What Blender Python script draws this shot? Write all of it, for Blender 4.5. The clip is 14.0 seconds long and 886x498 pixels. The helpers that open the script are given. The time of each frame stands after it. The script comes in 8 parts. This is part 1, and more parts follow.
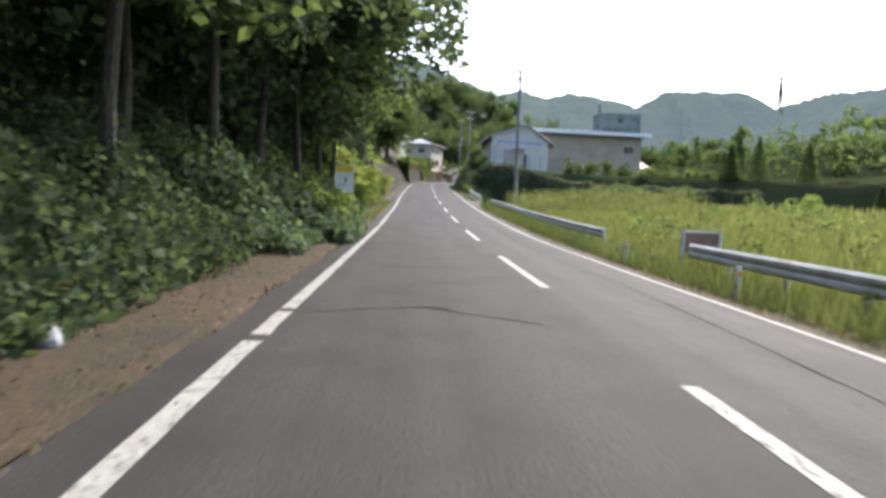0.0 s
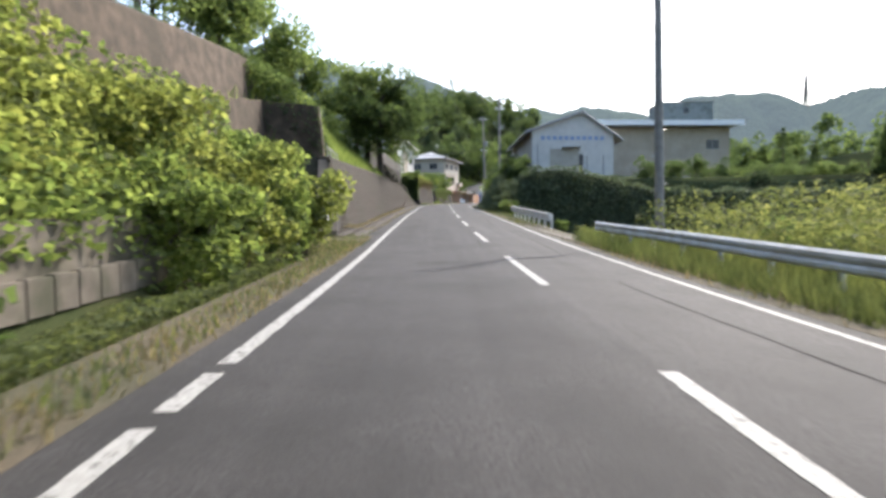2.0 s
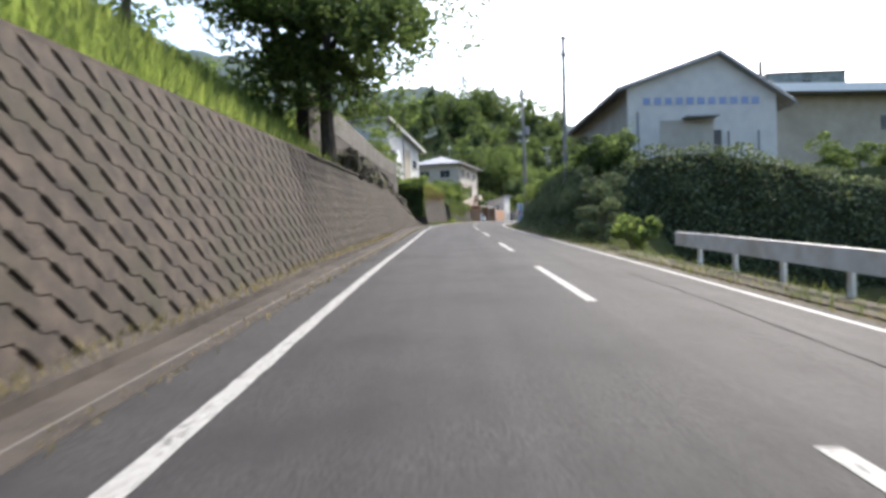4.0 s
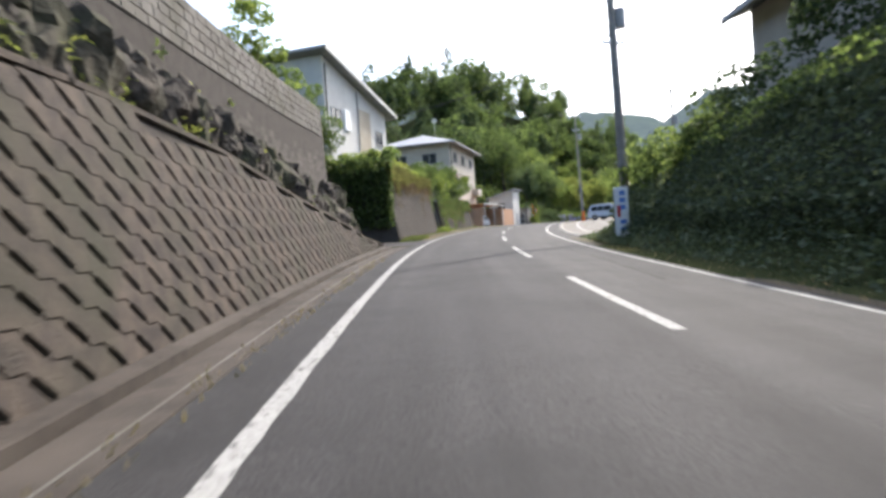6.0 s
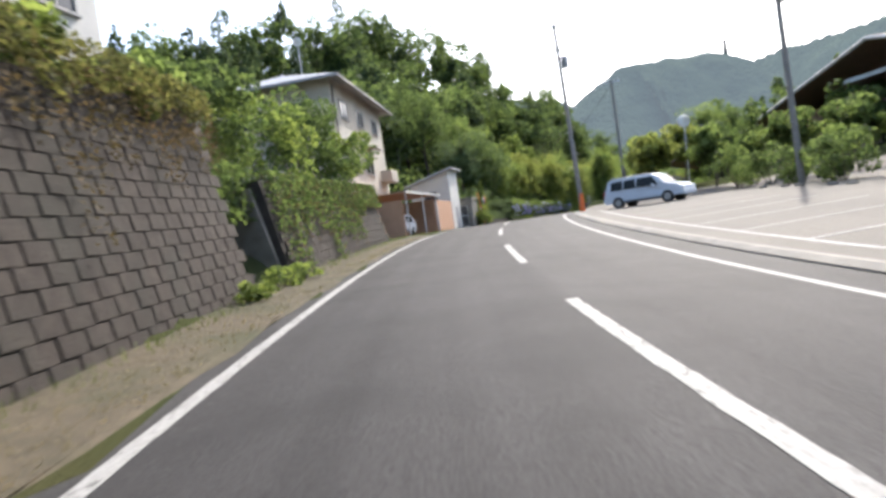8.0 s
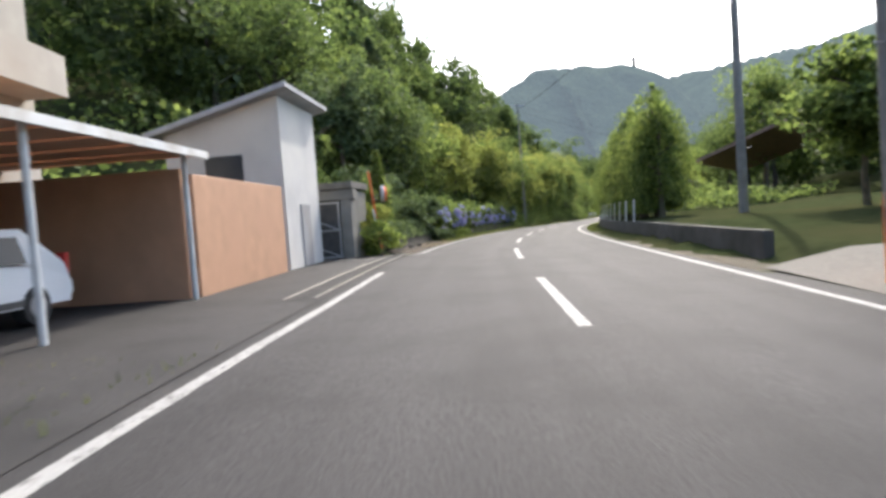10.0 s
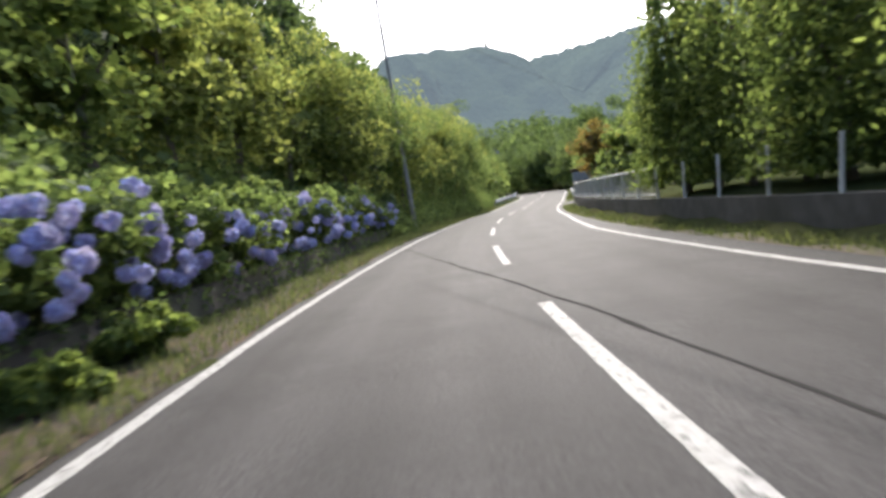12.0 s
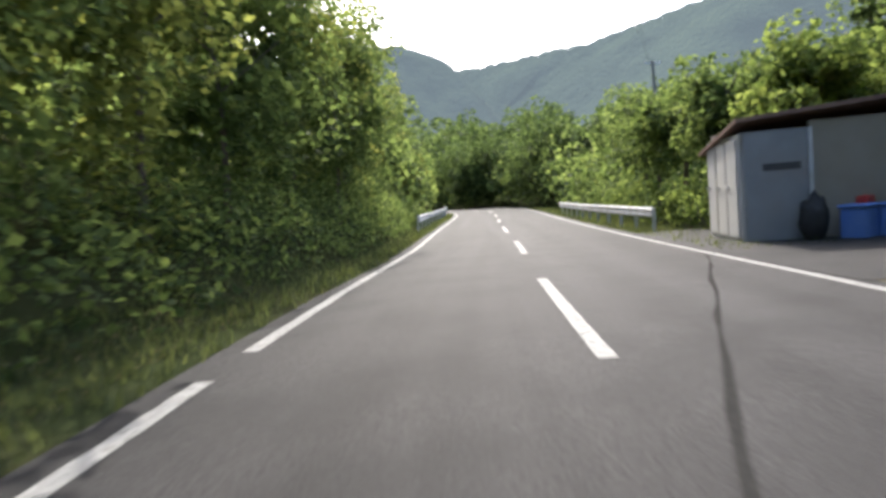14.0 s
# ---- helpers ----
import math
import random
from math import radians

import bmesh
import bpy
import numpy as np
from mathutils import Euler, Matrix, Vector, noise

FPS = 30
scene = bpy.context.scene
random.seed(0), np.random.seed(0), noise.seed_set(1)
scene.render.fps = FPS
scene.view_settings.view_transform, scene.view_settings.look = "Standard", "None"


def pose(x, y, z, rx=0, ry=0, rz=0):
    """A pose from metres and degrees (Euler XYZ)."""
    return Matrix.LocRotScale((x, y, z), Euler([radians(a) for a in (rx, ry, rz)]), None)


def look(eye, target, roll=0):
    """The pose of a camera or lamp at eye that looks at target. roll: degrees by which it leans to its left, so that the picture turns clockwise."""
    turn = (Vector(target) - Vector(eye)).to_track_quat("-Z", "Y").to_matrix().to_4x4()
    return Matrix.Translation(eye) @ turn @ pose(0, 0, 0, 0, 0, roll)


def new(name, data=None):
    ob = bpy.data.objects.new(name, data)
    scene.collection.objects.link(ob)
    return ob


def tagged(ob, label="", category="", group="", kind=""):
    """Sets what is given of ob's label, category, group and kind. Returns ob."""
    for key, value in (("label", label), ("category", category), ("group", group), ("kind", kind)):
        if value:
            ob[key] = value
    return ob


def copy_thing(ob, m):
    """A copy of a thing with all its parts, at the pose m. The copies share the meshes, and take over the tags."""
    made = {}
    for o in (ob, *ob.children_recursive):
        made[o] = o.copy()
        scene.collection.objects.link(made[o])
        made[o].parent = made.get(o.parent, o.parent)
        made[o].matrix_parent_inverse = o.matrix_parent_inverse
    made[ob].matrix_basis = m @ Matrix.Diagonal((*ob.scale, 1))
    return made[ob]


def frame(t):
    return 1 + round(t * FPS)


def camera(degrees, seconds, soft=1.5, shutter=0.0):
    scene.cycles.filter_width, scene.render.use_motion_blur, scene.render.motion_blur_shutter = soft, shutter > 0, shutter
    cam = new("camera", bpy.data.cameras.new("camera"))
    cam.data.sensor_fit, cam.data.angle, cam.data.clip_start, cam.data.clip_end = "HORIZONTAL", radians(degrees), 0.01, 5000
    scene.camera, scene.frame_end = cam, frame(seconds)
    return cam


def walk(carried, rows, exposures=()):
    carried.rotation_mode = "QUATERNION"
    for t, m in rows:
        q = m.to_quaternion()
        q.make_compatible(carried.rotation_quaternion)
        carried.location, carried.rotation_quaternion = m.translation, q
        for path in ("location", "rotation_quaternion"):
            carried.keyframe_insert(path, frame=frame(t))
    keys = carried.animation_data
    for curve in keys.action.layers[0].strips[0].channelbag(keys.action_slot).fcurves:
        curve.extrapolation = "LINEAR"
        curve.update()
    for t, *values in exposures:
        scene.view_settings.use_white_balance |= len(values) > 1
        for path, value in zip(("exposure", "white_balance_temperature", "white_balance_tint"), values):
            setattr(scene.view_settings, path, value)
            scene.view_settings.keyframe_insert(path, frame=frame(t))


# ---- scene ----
cam = camera(70.0, 14.0, soft=3.3, shutter=0.15)
# seconds, x, y, z, tilt, lean, heading
PATH = [
    (0.0, 0.014, -0.004, 1.263, 85.47, -2.33, 0.09),
    (0.5, -0.154, 7.328, 1.168, 86.84, 0.33, 0.94),
    (1.0, -0.439, 14.799, 1.201, 86.71, 0.50, 0.67),
    (1.5, -0.741, 22.302, 1.265, 87.00, 0.12, 1.07),
    (2.0, -1.055, 29.799, 1.455, 87.61, 0.91, 1.43),
    (2.5, -1.338, 37.172, 1.620, 88.17, 1.07, 1.75),
    (3.0, -1.765, 45.183, 1.928, 88.80, 0.36, 1.89),
    (3.5, -2.228, 53.076, 2.194, 88.74, 0.58, 2.22),
    (3.7, -2.366, 56.290, 2.355, 89.13, 1.11, 2.44),
    (4.3, -2.836, 66.043, 2.833, 89.20, 2.07, 2.21),
    (5.0, -3.381, 77.701, 3.371, 88.56, 2.52, 1.99),
    (5.8, -3.952, 91.315, 3.993, 89.49, 3.47, 1.65),
    (6.0, -4.087, 94.734, 4.145, 89.30, 3.81, 1.10),
    (6.5, -4.262, 103.265, 4.476, 89.21, 5.40, -0.17),
    (7.0, -4.147, 111.814, 4.883, 89.13, 7.41, -1.83),
    (7.5, -3.719, 120.475, 5.261, 88.53, 8.14, -3.98),
    (8.0, -2.938, 129.004, 5.512, 88.32, 8.26, -6.54),
    (8.2, -2.522, 132.541, 5.634, 87.91, 7.94, -7.37),
    (8.5, -1.804, 137.831, 5.795, 88.20, 8.25, -9.25),
    (8.7, -1.256, 141.334, 5.923, 88.58, 6.79, -10.45),
    (9.4, 1.075, 153.501, 6.413, 88.42, 3.63, -13.23),
    (10.1, 4.066, 165.460, 6.697, 87.01, 4.52, -16.17),
    (10.8, 7.727, 177.109, 6.725, 85.90, 7.68, -19.45),
    (11.0, 8.891, 180.377, 6.707, 85.11, 8.49, -20.91),
    (11.5, 12.169, 188.179, 6.687, 85.30, 9.14, -24.74),
    (12.0, 16.106, 196.014, 6.591, 85.65, 9.19, -27.87),
    (12.5, 20.605, 204.220, 6.509, 85.31, 6.20, -31.02),
    (13.0, 25.346, 212.390, 6.401, 85.11, 1.38, -33.18),
    (13.5, 30.346, 220.195, 6.262, 85.62, 2.98, -34.49),
    (14.0, 35.699, 227.884, 6.224, 85.97, 4.72, -36.02),
]
walk(cam, [(t, pose(*r)) for t, *r in PATH])

# ---- light ----
SUN_AZ, SUN_EL = 36.0, 43.0   # clockwise from +y, above the horizon
world = bpy.data.worlds.new("hazy_sky")
scene.world = world
world.use_nodes = True
wn = world.node_tree
sky = wn.nodes.new("ShaderNodeTexSky")
sky.sky_type = 'NISHITA'
sky.sun_disc = False
sky.sun_elevation, sky.sun_rotation = radians(SUN_EL), radians(SUN_AZ)
sky.air_density, sky.dust_density, sky.ozone_density = 1.0, 3.0, 1.2
wn.links.new(sky.outputs[0], wn.nodes["Background"].inputs[0])
wn.nodes["Background"].inputs[1].default_value = 0.15
sun_data = bpy.data.lights.new("sun", 'SUN')
sun_data.energy, sun_data.angle, sun_data.color = 1.85, radians(0.6), (1.0, 0.95, 0.88)
sun = new("sun", sun_data)
sun_dir = Vector((math.sin(radians(SUN_AZ)) * math.cos(radians(SUN_EL)), math.cos(radians(SUN_AZ)) * math.cos(radians(SUN_EL)), math.sin(radians(SUN_EL))))
sun.matrix_world = look(sun_dir * 200, (0, 0, 0))
scene.view_settings.exposure = 1.75

# ---- materials ----
def mat(name, c1, c2=None, scale=6.0, rough=0.8, bump=0.3, c3=None, big=0.35, metal=0.0, glow=None, leaf=0.0, island=0.0, objrand=0.0, spec=0.3, fine=60.0, bumpdist=0.02, edge=(0.45, 0.7)):
    m = bpy.data.materials.new(name)
    m.use_nodes = True
    nt = m.node_tree
    nd, ln = nt.nodes, nt.links
    b = nd["Principled BSDF"]
    b.inputs["Roughness"].default_value = rough
    b.inputs["Metallic"].default_value = metal
    b.inputs["Specular IOR Level"].default_value = spec
    co = nd.new("ShaderNodeTexCoord")
    geo = nd.new("ShaderNodeNewGeometry")
    n1 = nd.new("ShaderNodeTexNoise")
    n1.inputs["Scale"].default_value, n1.inputs["Detail"].default_value = scale, 6.0
    ln.new(geo.outputs["Position"], n1.inputs["Vector"])
    ramp = nd.new("ShaderNodeMapRange")
    ramp.inputs[1].default_value, ramp.inputs[2].default_value = 0.35, 0.65
    ln.new(n1.outputs[0], ramp.inputs[0])
    mix = nd.new("ShaderNodeMix"); mix.data_type = 'RGBA'
    mix.inputs[6].default_value, mix.inputs[7].default_value = (*c1, 1), (*(c2 or c1), 1)
    ln.new(ramp.outputs[0], mix.inputs[0])
    out = mix.outputs[2]
    if c3:
        n2 = nd.new("ShaderNodeTexNoise")
        n2.inputs["Scale"].default_value, n2.inputs["Detail"].default_value = big, 4.0
        ln.new(geo.outputs["Position"], n2.inputs["Vector"])
        r2 = nd.new("ShaderNodeMapRange")
        r2.inputs[1].default_value, r2.inputs[2].default_value = edge
        ln.new(n2.outputs[0], r2.inputs[0])
        mx = nd.new("ShaderNodeMix"); mx.data_type = 'RGBA'
        mx.inputs[7].default_value = (*c3, 1)
        ln.new(r2.outputs[0], mx.inputs[0]); ln.new(out, mx.inputs[6])
        out = mx.outputs[2]
    if island or objrand:
        hs = nd.new("ShaderNodeHueSaturation")
        src = geo.outputs["Random Per Island"] if island else nd.new("ShaderNodeObjectInfo").outputs["Random"]
        amount = island or objrand
        mr = nd.new("ShaderNodeMapRange")
        mr.inputs[3].default_value, mr.inputs[4].default_value = 1 - amount, 1 + amount
        ln.new(src, mr.inputs[0]); ln.new(mr.outputs[0], hs.inputs["Value"])
        if leaf:
            mh = nd.new("ShaderNodeMapRange")
            mh.inputs[3].default_value, mh.inputs[4].default_value = 0.515, 0.485
            ln.new(src, mh.inputs[0]); ln.new(mh.outputs[0], hs.inputs["Hue"])
        ln.new(out, hs.inputs["Color"])
        out = hs.outputs[0]
    ln.new(out, b.inputs["Base Color"])
    if bump:
        n3 = nd.new("ShaderNodeTexNoise")
        n3.inputs["Scale"].default_value, n3.inputs["Detail"].default_value = fine, 5.0
        ln.new(geo.outputs["Position"], n3.inputs["Vector"])
        bp = nd.new("ShaderNodeBump")
        bp.inputs["Strength"].default_value, bp.inputs["Distance"].default_value = bump, bumpdist
        ln.new(n3.outputs[0], bp.inputs["Height"]); ln.new(bp.outputs[0], b.inputs["Normal"])
    if leaf:
        tr = nd.new("ShaderNodeBsdfTranslucent")
        ln.new(out, tr.inputs[0])
        gm = nd.new("ShaderNodeMix"); gm.data_type = 'RGBA'; gm.blend_type = 'MULTIPLY'
        gm.inputs[0].default_value = 1.0
        gm.inputs[7].default_value = (1.8, 1.75, 1.15, 1)
        ln.new(out, gm.inputs[6]); ln.new(gm.outputs[2], tr.inputs[0])
        ms = nd.new("ShaderNodeMixShader")
        ms.inputs[0].default_value = leaf
        ln.new(b.outputs[0], ms.inputs[1]); ln.new(tr.outputs[0], ms.inputs[2])
        ln.new(ms.outputs[0], nd["Material Output"].inputs[0])
    if glow:
        b.inputs["Emission Color"].default_value = (*glow[0], 1)
        b.inputs["Emission Strength"].default_value = glow[1]
    return m

M_ASPHALT = mat("asphalt", (0.0255, 0.0245, 0.0238), (0.057, 0.0547, 0.053), scale=42, rough=0.75, bump=0.5, c3=(0.03, 0.0292, 0.0282), big=0.8, fine=110, bumpdist=0.01, spec=0.12)
M_PAINT = mat("road_paint", (0.34, 0.335, 0.315), (0.22, 0.215, 0.2), scale=26, rough=0.75, bump=0.3, c3=(0.075, 0.073, 0.07), big=16.0, edge=(0.58, 0.64))
M_GROUND = mat("verge_soil", (0.05, 0.058, 0.026), (0.036, 0.046, 0.02), scale=2.5, rough=0.95, bump=0.8, c3=(0.055, 0.055, 0.026), big=0.25, fine=25, bumpdist=0.06, spec=0.0)
M_CONC = mat("concrete", (0.17, 0.158, 0.14), (0.115, 0.107, 0.092), scale=3, rough=0.85, bump=0.4, c3=(0.1, 0.095, 0.075), big=0.5)
M_CONC2 = mat("pale_concrete", (0.23, 0.215, 0.19), (0.18, 0.168, 0.145), scale=2, rough=0.85, bump=0.35, c3=(0.26, 0.24, 0.2), big=0.3)
M_TAN = mat("tan_concrete", (0.2, 0.165, 0.122), (0.145, 0.118, 0.086), scale=3, rough=0.9, bump=0.5, c3=(0.105, 0.088, 0.064), big=0.8)
M_BLOCK = mat("wall_block", (0.072, 0.056, 0.043), (0.036, 0.029, 0.024), scale=4, rough=0.9, bump=0.9, c3=(0.04, 0.037, 0.024), big=0.9, objrand=0.13, fine=40)
M_JOINT = mat("wall_joint", (0.05, 0.043, 0.037), (0.034, 0.029, 0.025), scale=5, rough=0.95, bump=0.5)
M_PALE = mat("pale_block", (0.125, 0.115, 0.102), (0.095, 0.086, 0.074), scale=3, rough=0.9, bump=0.5, c3=(0.07, 0.065, 0.05), big=0.8, objrand=0.12, fine=30)
M_STONE = mat("grey_stone", (0.08, 0.069, 0.059), (0.056, 0.048, 0.041), scale=5, rough=0.9, bump=0.8, c3=(0.06, 0.053, 0.042), big=0.9, objrand=0.16, fine=30)
M_OLDSTONE = mat("old_stone", (0.046, 0.037, 0.03), (0.028, 0.022, 0.018), scale=5, rough=0.92, bump=0.9, c3=(0.032, 0.029, 0.023), big=1.0, objrand=0.1, fine=26)
M_ROCK = mat("mossy_rock", (0.075, 0.062, 0.048), (0.028, 0.024, 0.02), scale=4, rough=0.95, bump=1.0, c3=(0.06, 0.06, 0.03), big=1.0, objrand=0.25, fine=12, bumpdist=0.05)
M_WHITE = mat("white_steel", (0.62, 0.62, 0.6), (0.53, 0.53, 0.505), scale=3, rough=0.5, bump=0.05, c3=(0.44, 0.41, 0.36), big=1.5)
M_POLE = mat("pole_concrete", (0.24, 0.225, 0.205), (0.18, 0.17, 0.155), scale=4, rough=0.8, bump=0.3)
M_STEEL = mat("galvanised_steel", (0.5, 0.5, 0.5), (0.4, 0.4, 0.4), scale=5, rough=0.45, metal=0.7, bump=0.1)
M_BLACK = mat("black_rubber", (0.025, 0.025, 0.025), (0.035, 0.035, 0.035), scale=8, rough=0.7, bump=0.2)
M_DARK = mat("dark_metal", (0.06, 0.06, 0.06), (0.09, 0.085, 0.08), scale=5, rough=0.5, bump=0.1)
M_WALLW = mat("white_render", (0.5, 0.49, 0.465), (0.44, 0.43, 0.41), scale=1.5, rough=0.85, bump=0.2, c3=(0.55, 0.53, 0.48), big=0.4)
M_WALLB = mat("beige_render", (0.38, 0.33, 0.26), (0.33, 0.285, 0.22), scale=1.5, rough=0.85, bump=0.2, c3=(0.29, 0.25, 0.195), big=0.4)
M_WALLP = mat("pale_beige_render", (0.4, 0.37, 0.32), (0.34, 0.315, 0.27), scale=1.5, rough=0.85, bump=0.2, c3=(0.31, 0.28, 0.235), big=0.4)
M_WALLG = mat("grey_panel", (0.3, 0.3, 0.3), (0.25, 0.25, 0.25), scale=2, rough=0.7, bump=0.1, c3=(0.28, 0.26, 0.24), big=0.8)
M_PEACH = mat("peach_panel", (0.45, 0.26, 0.16), (0.38, 0.22, 0.135), scale=2, rough=0.7, bump=0.1, c3=(0.42, 0.24, 0.15), big=0.8)
M_ROOFG = mat("grey_roof_tile", (0.3, 0.3, 0.3), (0.22, 0.22, 0.225), scale=3, rough=0.5, bump=0.3, spec=0.5)
M_ROOFB = mat("brown_roof", (0.23, 0.14, 0.1), (0.17, 0.1, 0.075), scale=3, rough=0.6, bump=0.3)
M_ROOFW = mat("pale_metal_roof", (0.36, 0.365, 0.37), (0.28, 0.285, 0.29), scale=2, rough=0.6, bump=0.1, metal=0.0, spec=0.3)
M_ROOFD = mat("dull_metal_sheet", (0.22, 0.215, 0.205), (0.16, 0.155, 0.145), scale=2, rough=0.7, bump=0.15, c3=(0.13, 0.115, 0.1), big=0.8, spec=0.2)
M_GLASS = mat("dark_window_glass", (0.03, 0.035, 0.04), (0.05, 0.055, 0.06), scale=1, rough=0.1, bump=0.0, spec=0.35)
M_BLUE = mat("blue_paint", (0.1, 0.2, 0.5), (0.13, 0.23, 0.5), scale=3, rough=0.6, bump=0.05)
M_RED = mat("red_paint", (0.5, 0.05, 0.04), (0.42, 0.05, 0.04), scale=3, rough=0.5, bump=0.05)
M_ORANGE = mat("orange_paint", (0.75, 0.17, 0.04), (0.62, 0.14, 0.04), scale=4, rough=0.5, bump=0.05)
M_YELLOW = mat("yellow_paint", (0.75, 0.52, 0.04), (0.65, 0.45, 0.04), scale=4, rough=0.5, bump=0.05)
M_SIGNW = mat("sign_white", (0.75, 0.75, 0.74), (0.68, 0.68, 0.66), scale=4, rough=0.5, bump=0.05)
M_LOT = mat("pale_lot_paving", (0.155, 0.14, 0.116), (0.125, 0.113, 0.095), scale=12, rough=0.9, bump=0.4, c3=(0.12, 0.11, 0.092), big=0.25, fine=70)
M_BARK = mat("bark", (0.15, 0.115, 0.085), (0.075, 0.06, 0.045), scale=7, rough=0.95, bump=0.9, c3=(0.12, 0.13, 0.08), big=0.8, fine=18, bumpdist=0.04)
# Bluish emission on the far mountains stands in for the air's haze.
M_HILL = mat("wooded_mountain_haze", (0.036, 0.05, 0.034), (0.022, 0.033, 0.022), scale=0.09, rough=0.95, bump=1.0, c3=(0.044, 0.06, 0.036), big=0.02, fine=0.3, bumpdist=3.0, spec=0.0, glow=((0.36, 0.44, 0.53), 0.14))
def leafmat(name, c1, c2, amount=0.35, rand=0.45):
    c1, c2 = [tuple(v + .12 * (sum(c) / 3 - v) for v in c) for c in (c1, c2)]
    return mat(name, c1, c2, scale=0.8, rough=0.7, bump=0.0, leaf=amount, island=rand, spec=0.12)
L_DARK = leafmat("leaf_dark", (0.058, 0.09, 0.033), (0.075, 0.112, 0.04), 0.55)
# Darker leaf colour for the grove stands in for its deep shade.
L_GROVE = leafmat("leaf_grove_shade", (0.042, 0.066, 0.034), (0.055, 0.082, 0.04), 0.44)
L_MID = leafmat("leaf_mid", (0.115, 0.16, 0.052), (0.088, 0.13, 0.044), 0.6)
L_WOODS = leafmat("leaf_woods", (0.085, 0.125, 0.042), (0.062, 0.098, 0.034), 0.5)
L_EVERG = leafmat("leaf_evergreen", (0.045, 0.07, 0.036), (0.058, 0.086, 0.042), 0.45)
# Evergreen leaf whose colour is also dulled for the shaded flower bank.
L_SHADE = leafmat("leaf_evergreen_shade", (0.075, 0.112, 0.055), (0.09, 0.13, 0.062), 0.38)
L_HEDGE = leafmat("leaf_hedge", (0.095, 0.125, 0.072), (0.07, 0.095, 0.055), 0.3)
L_MEADOW = leafmat("meadow_blade", (0.135, 0.15, 0.052), (0.1, 0.125, 0.043), 0.45)
L_BRIGHT = leafmat("leaf_bright", (0.135, 0.18, 0.05), (0.1, 0.145, 0.042), 0.6)
L_YELLOW = leafmat("leaf_yellowgreen", (0.17, 0.195, 0.055), (0.135, 0.168, 0.048), 0.62)
L_KUDZU = leafmat("leaf_kudzu", (0.09, 0.13, 0.075), (0.064, 0.1, 0.055), 0.38)
L_CONIF = leafmat("leaf_conifer", (0.12, 0.16, 0.045), (0.08, 0.12, 0.036), 0.6)
L_ORANGE = leafmat("leaf_orange", (0.21, 0.12, 0.035), (0.095, 0.125, 0.036), 0.55)
L_GRASS = leafmat("grass_blade", (0.1, 0.12, 0.045), (0.075, 0.1, 0.036), 0.4)
L_DRY = leafmat("dry_grass", (0.2, 0.165, 0.1), (0.14, 0.125, 0.07), 0.3)
L_FLOWER = leafmat("hydrangea_petal", (0.23, 0.26, 0.56), (0.3, 0.27, 0.54), 0.3, 0.3)

# ---- the road's line: middle of the dashed marking, every ten metres ----
LINE = np.array([
    (4.64, -55.44, -0.3), (4.18, -45.45, -0.25), (3.71, -35.46, -0.21), (3.25, -25.47, -0.16), (2.78, -15.48, -0.11),
    (2.32, -5.49, -0.07), (1.85, 4.5, -0.02), (1.36, 14.48, 0.0), (0.92, 24.47, 0.09), (0.47, 34.46, 0.33),
    (0.04, 44.45, 0.65), (-0.44, 54.44, 1.07), (-0.85, 64.43, 1.52), (-1.22, 74.43, 2.0), (-1.51, 84.42, 2.44)])
LINE2 = np.array([
    (-1.81, 94.42, 2.89), (-2.13, 104.41, 3.33), (-2.2, 114.41, 3.75), (-1.81, 124.4, 4.14), (-0.95, 134.36, 4.48),
    (0.45, 144.26, 4.85), (2.35, 154.07, 5.19), (4.87, 163.74, 5.43), (8.04, 173.22, 5.47), (11.4, 182.64, 5.47),
    (15.35, 191.82, 5.39), (19.8, 200.77, 5.29), (24.64, 209.52, 5.19), (29.92, 218.01, 5.12), (35.66, 226.2, 5.04)])
LINE3 = np.array([
    (41.86, 234.04, 4.99), (48.31, 241.68, 4.91), (54.62, 249.42, 4.95), (61.0, 257.1, 5.02), (67.4, 264.8, 5.1),
    (73.5, 272.7, 5.2), (78.7, 281.2, 5.28), (82.2, 290.5, 5.34), (83.4, 300.4, 5.4), (82.0, 310.3, 5.46)])
KNOTS = np.vstack([LINE, LINE2, LINE3])

def catmull(pts, n):
    p = np.vstack([2 * pts[0] - pts[1], pts, 2 * pts[-1] - pts[-2]])
    out = []
    for i in range(1, len(p) - 2):
        for u in np.arange(n) / n:
            a, b, c, d = p[i - 1:i + 3]
            out.append(0.5 * (2 * b + (c - a) * u + (2 * a - 5 * b + 4 * c - d) * u * u + (3 * b - a - 3 * c + d) * u ** 3))
    return np.array(out + [pts[-1]])

CL = catmull(KNOTS, 20)                       # half a metre apart
SS = np.r_[0, np.cumsum(np.hypot(*np.diff(CL[:, :2], axis=0).T))]
TAN = np.gradient(CL[:, :2], axis=0)
TAN /= np.linalg.norm(TAN, axis=1)[:, None]

def cross_fall(s):
    """How much the right half of the road drops per metre."""
    return np.interp(s, [0, 195, 240, 400], [0.07, 0.07, 0.0, 0.0])

def road_xy(s, lat):
    s = np.asarray(s, float); lat = np.asarray(lat, float)
    x, y = np.interp(s, SS, CL[:, 0]), np.interp(s, SS, CL[:, 1])
    tx, ty = np.interp(s, SS, TAN[:, 0]), np.interp(s, SS, TAN[:, 1])
    return x + ty * lat, y - tx * lat

def road_z(s, lat):
    return np.interp(s, SS, CL[:, 2]) - np.clip(lat, 0, 4.5) * cross_fall(s)

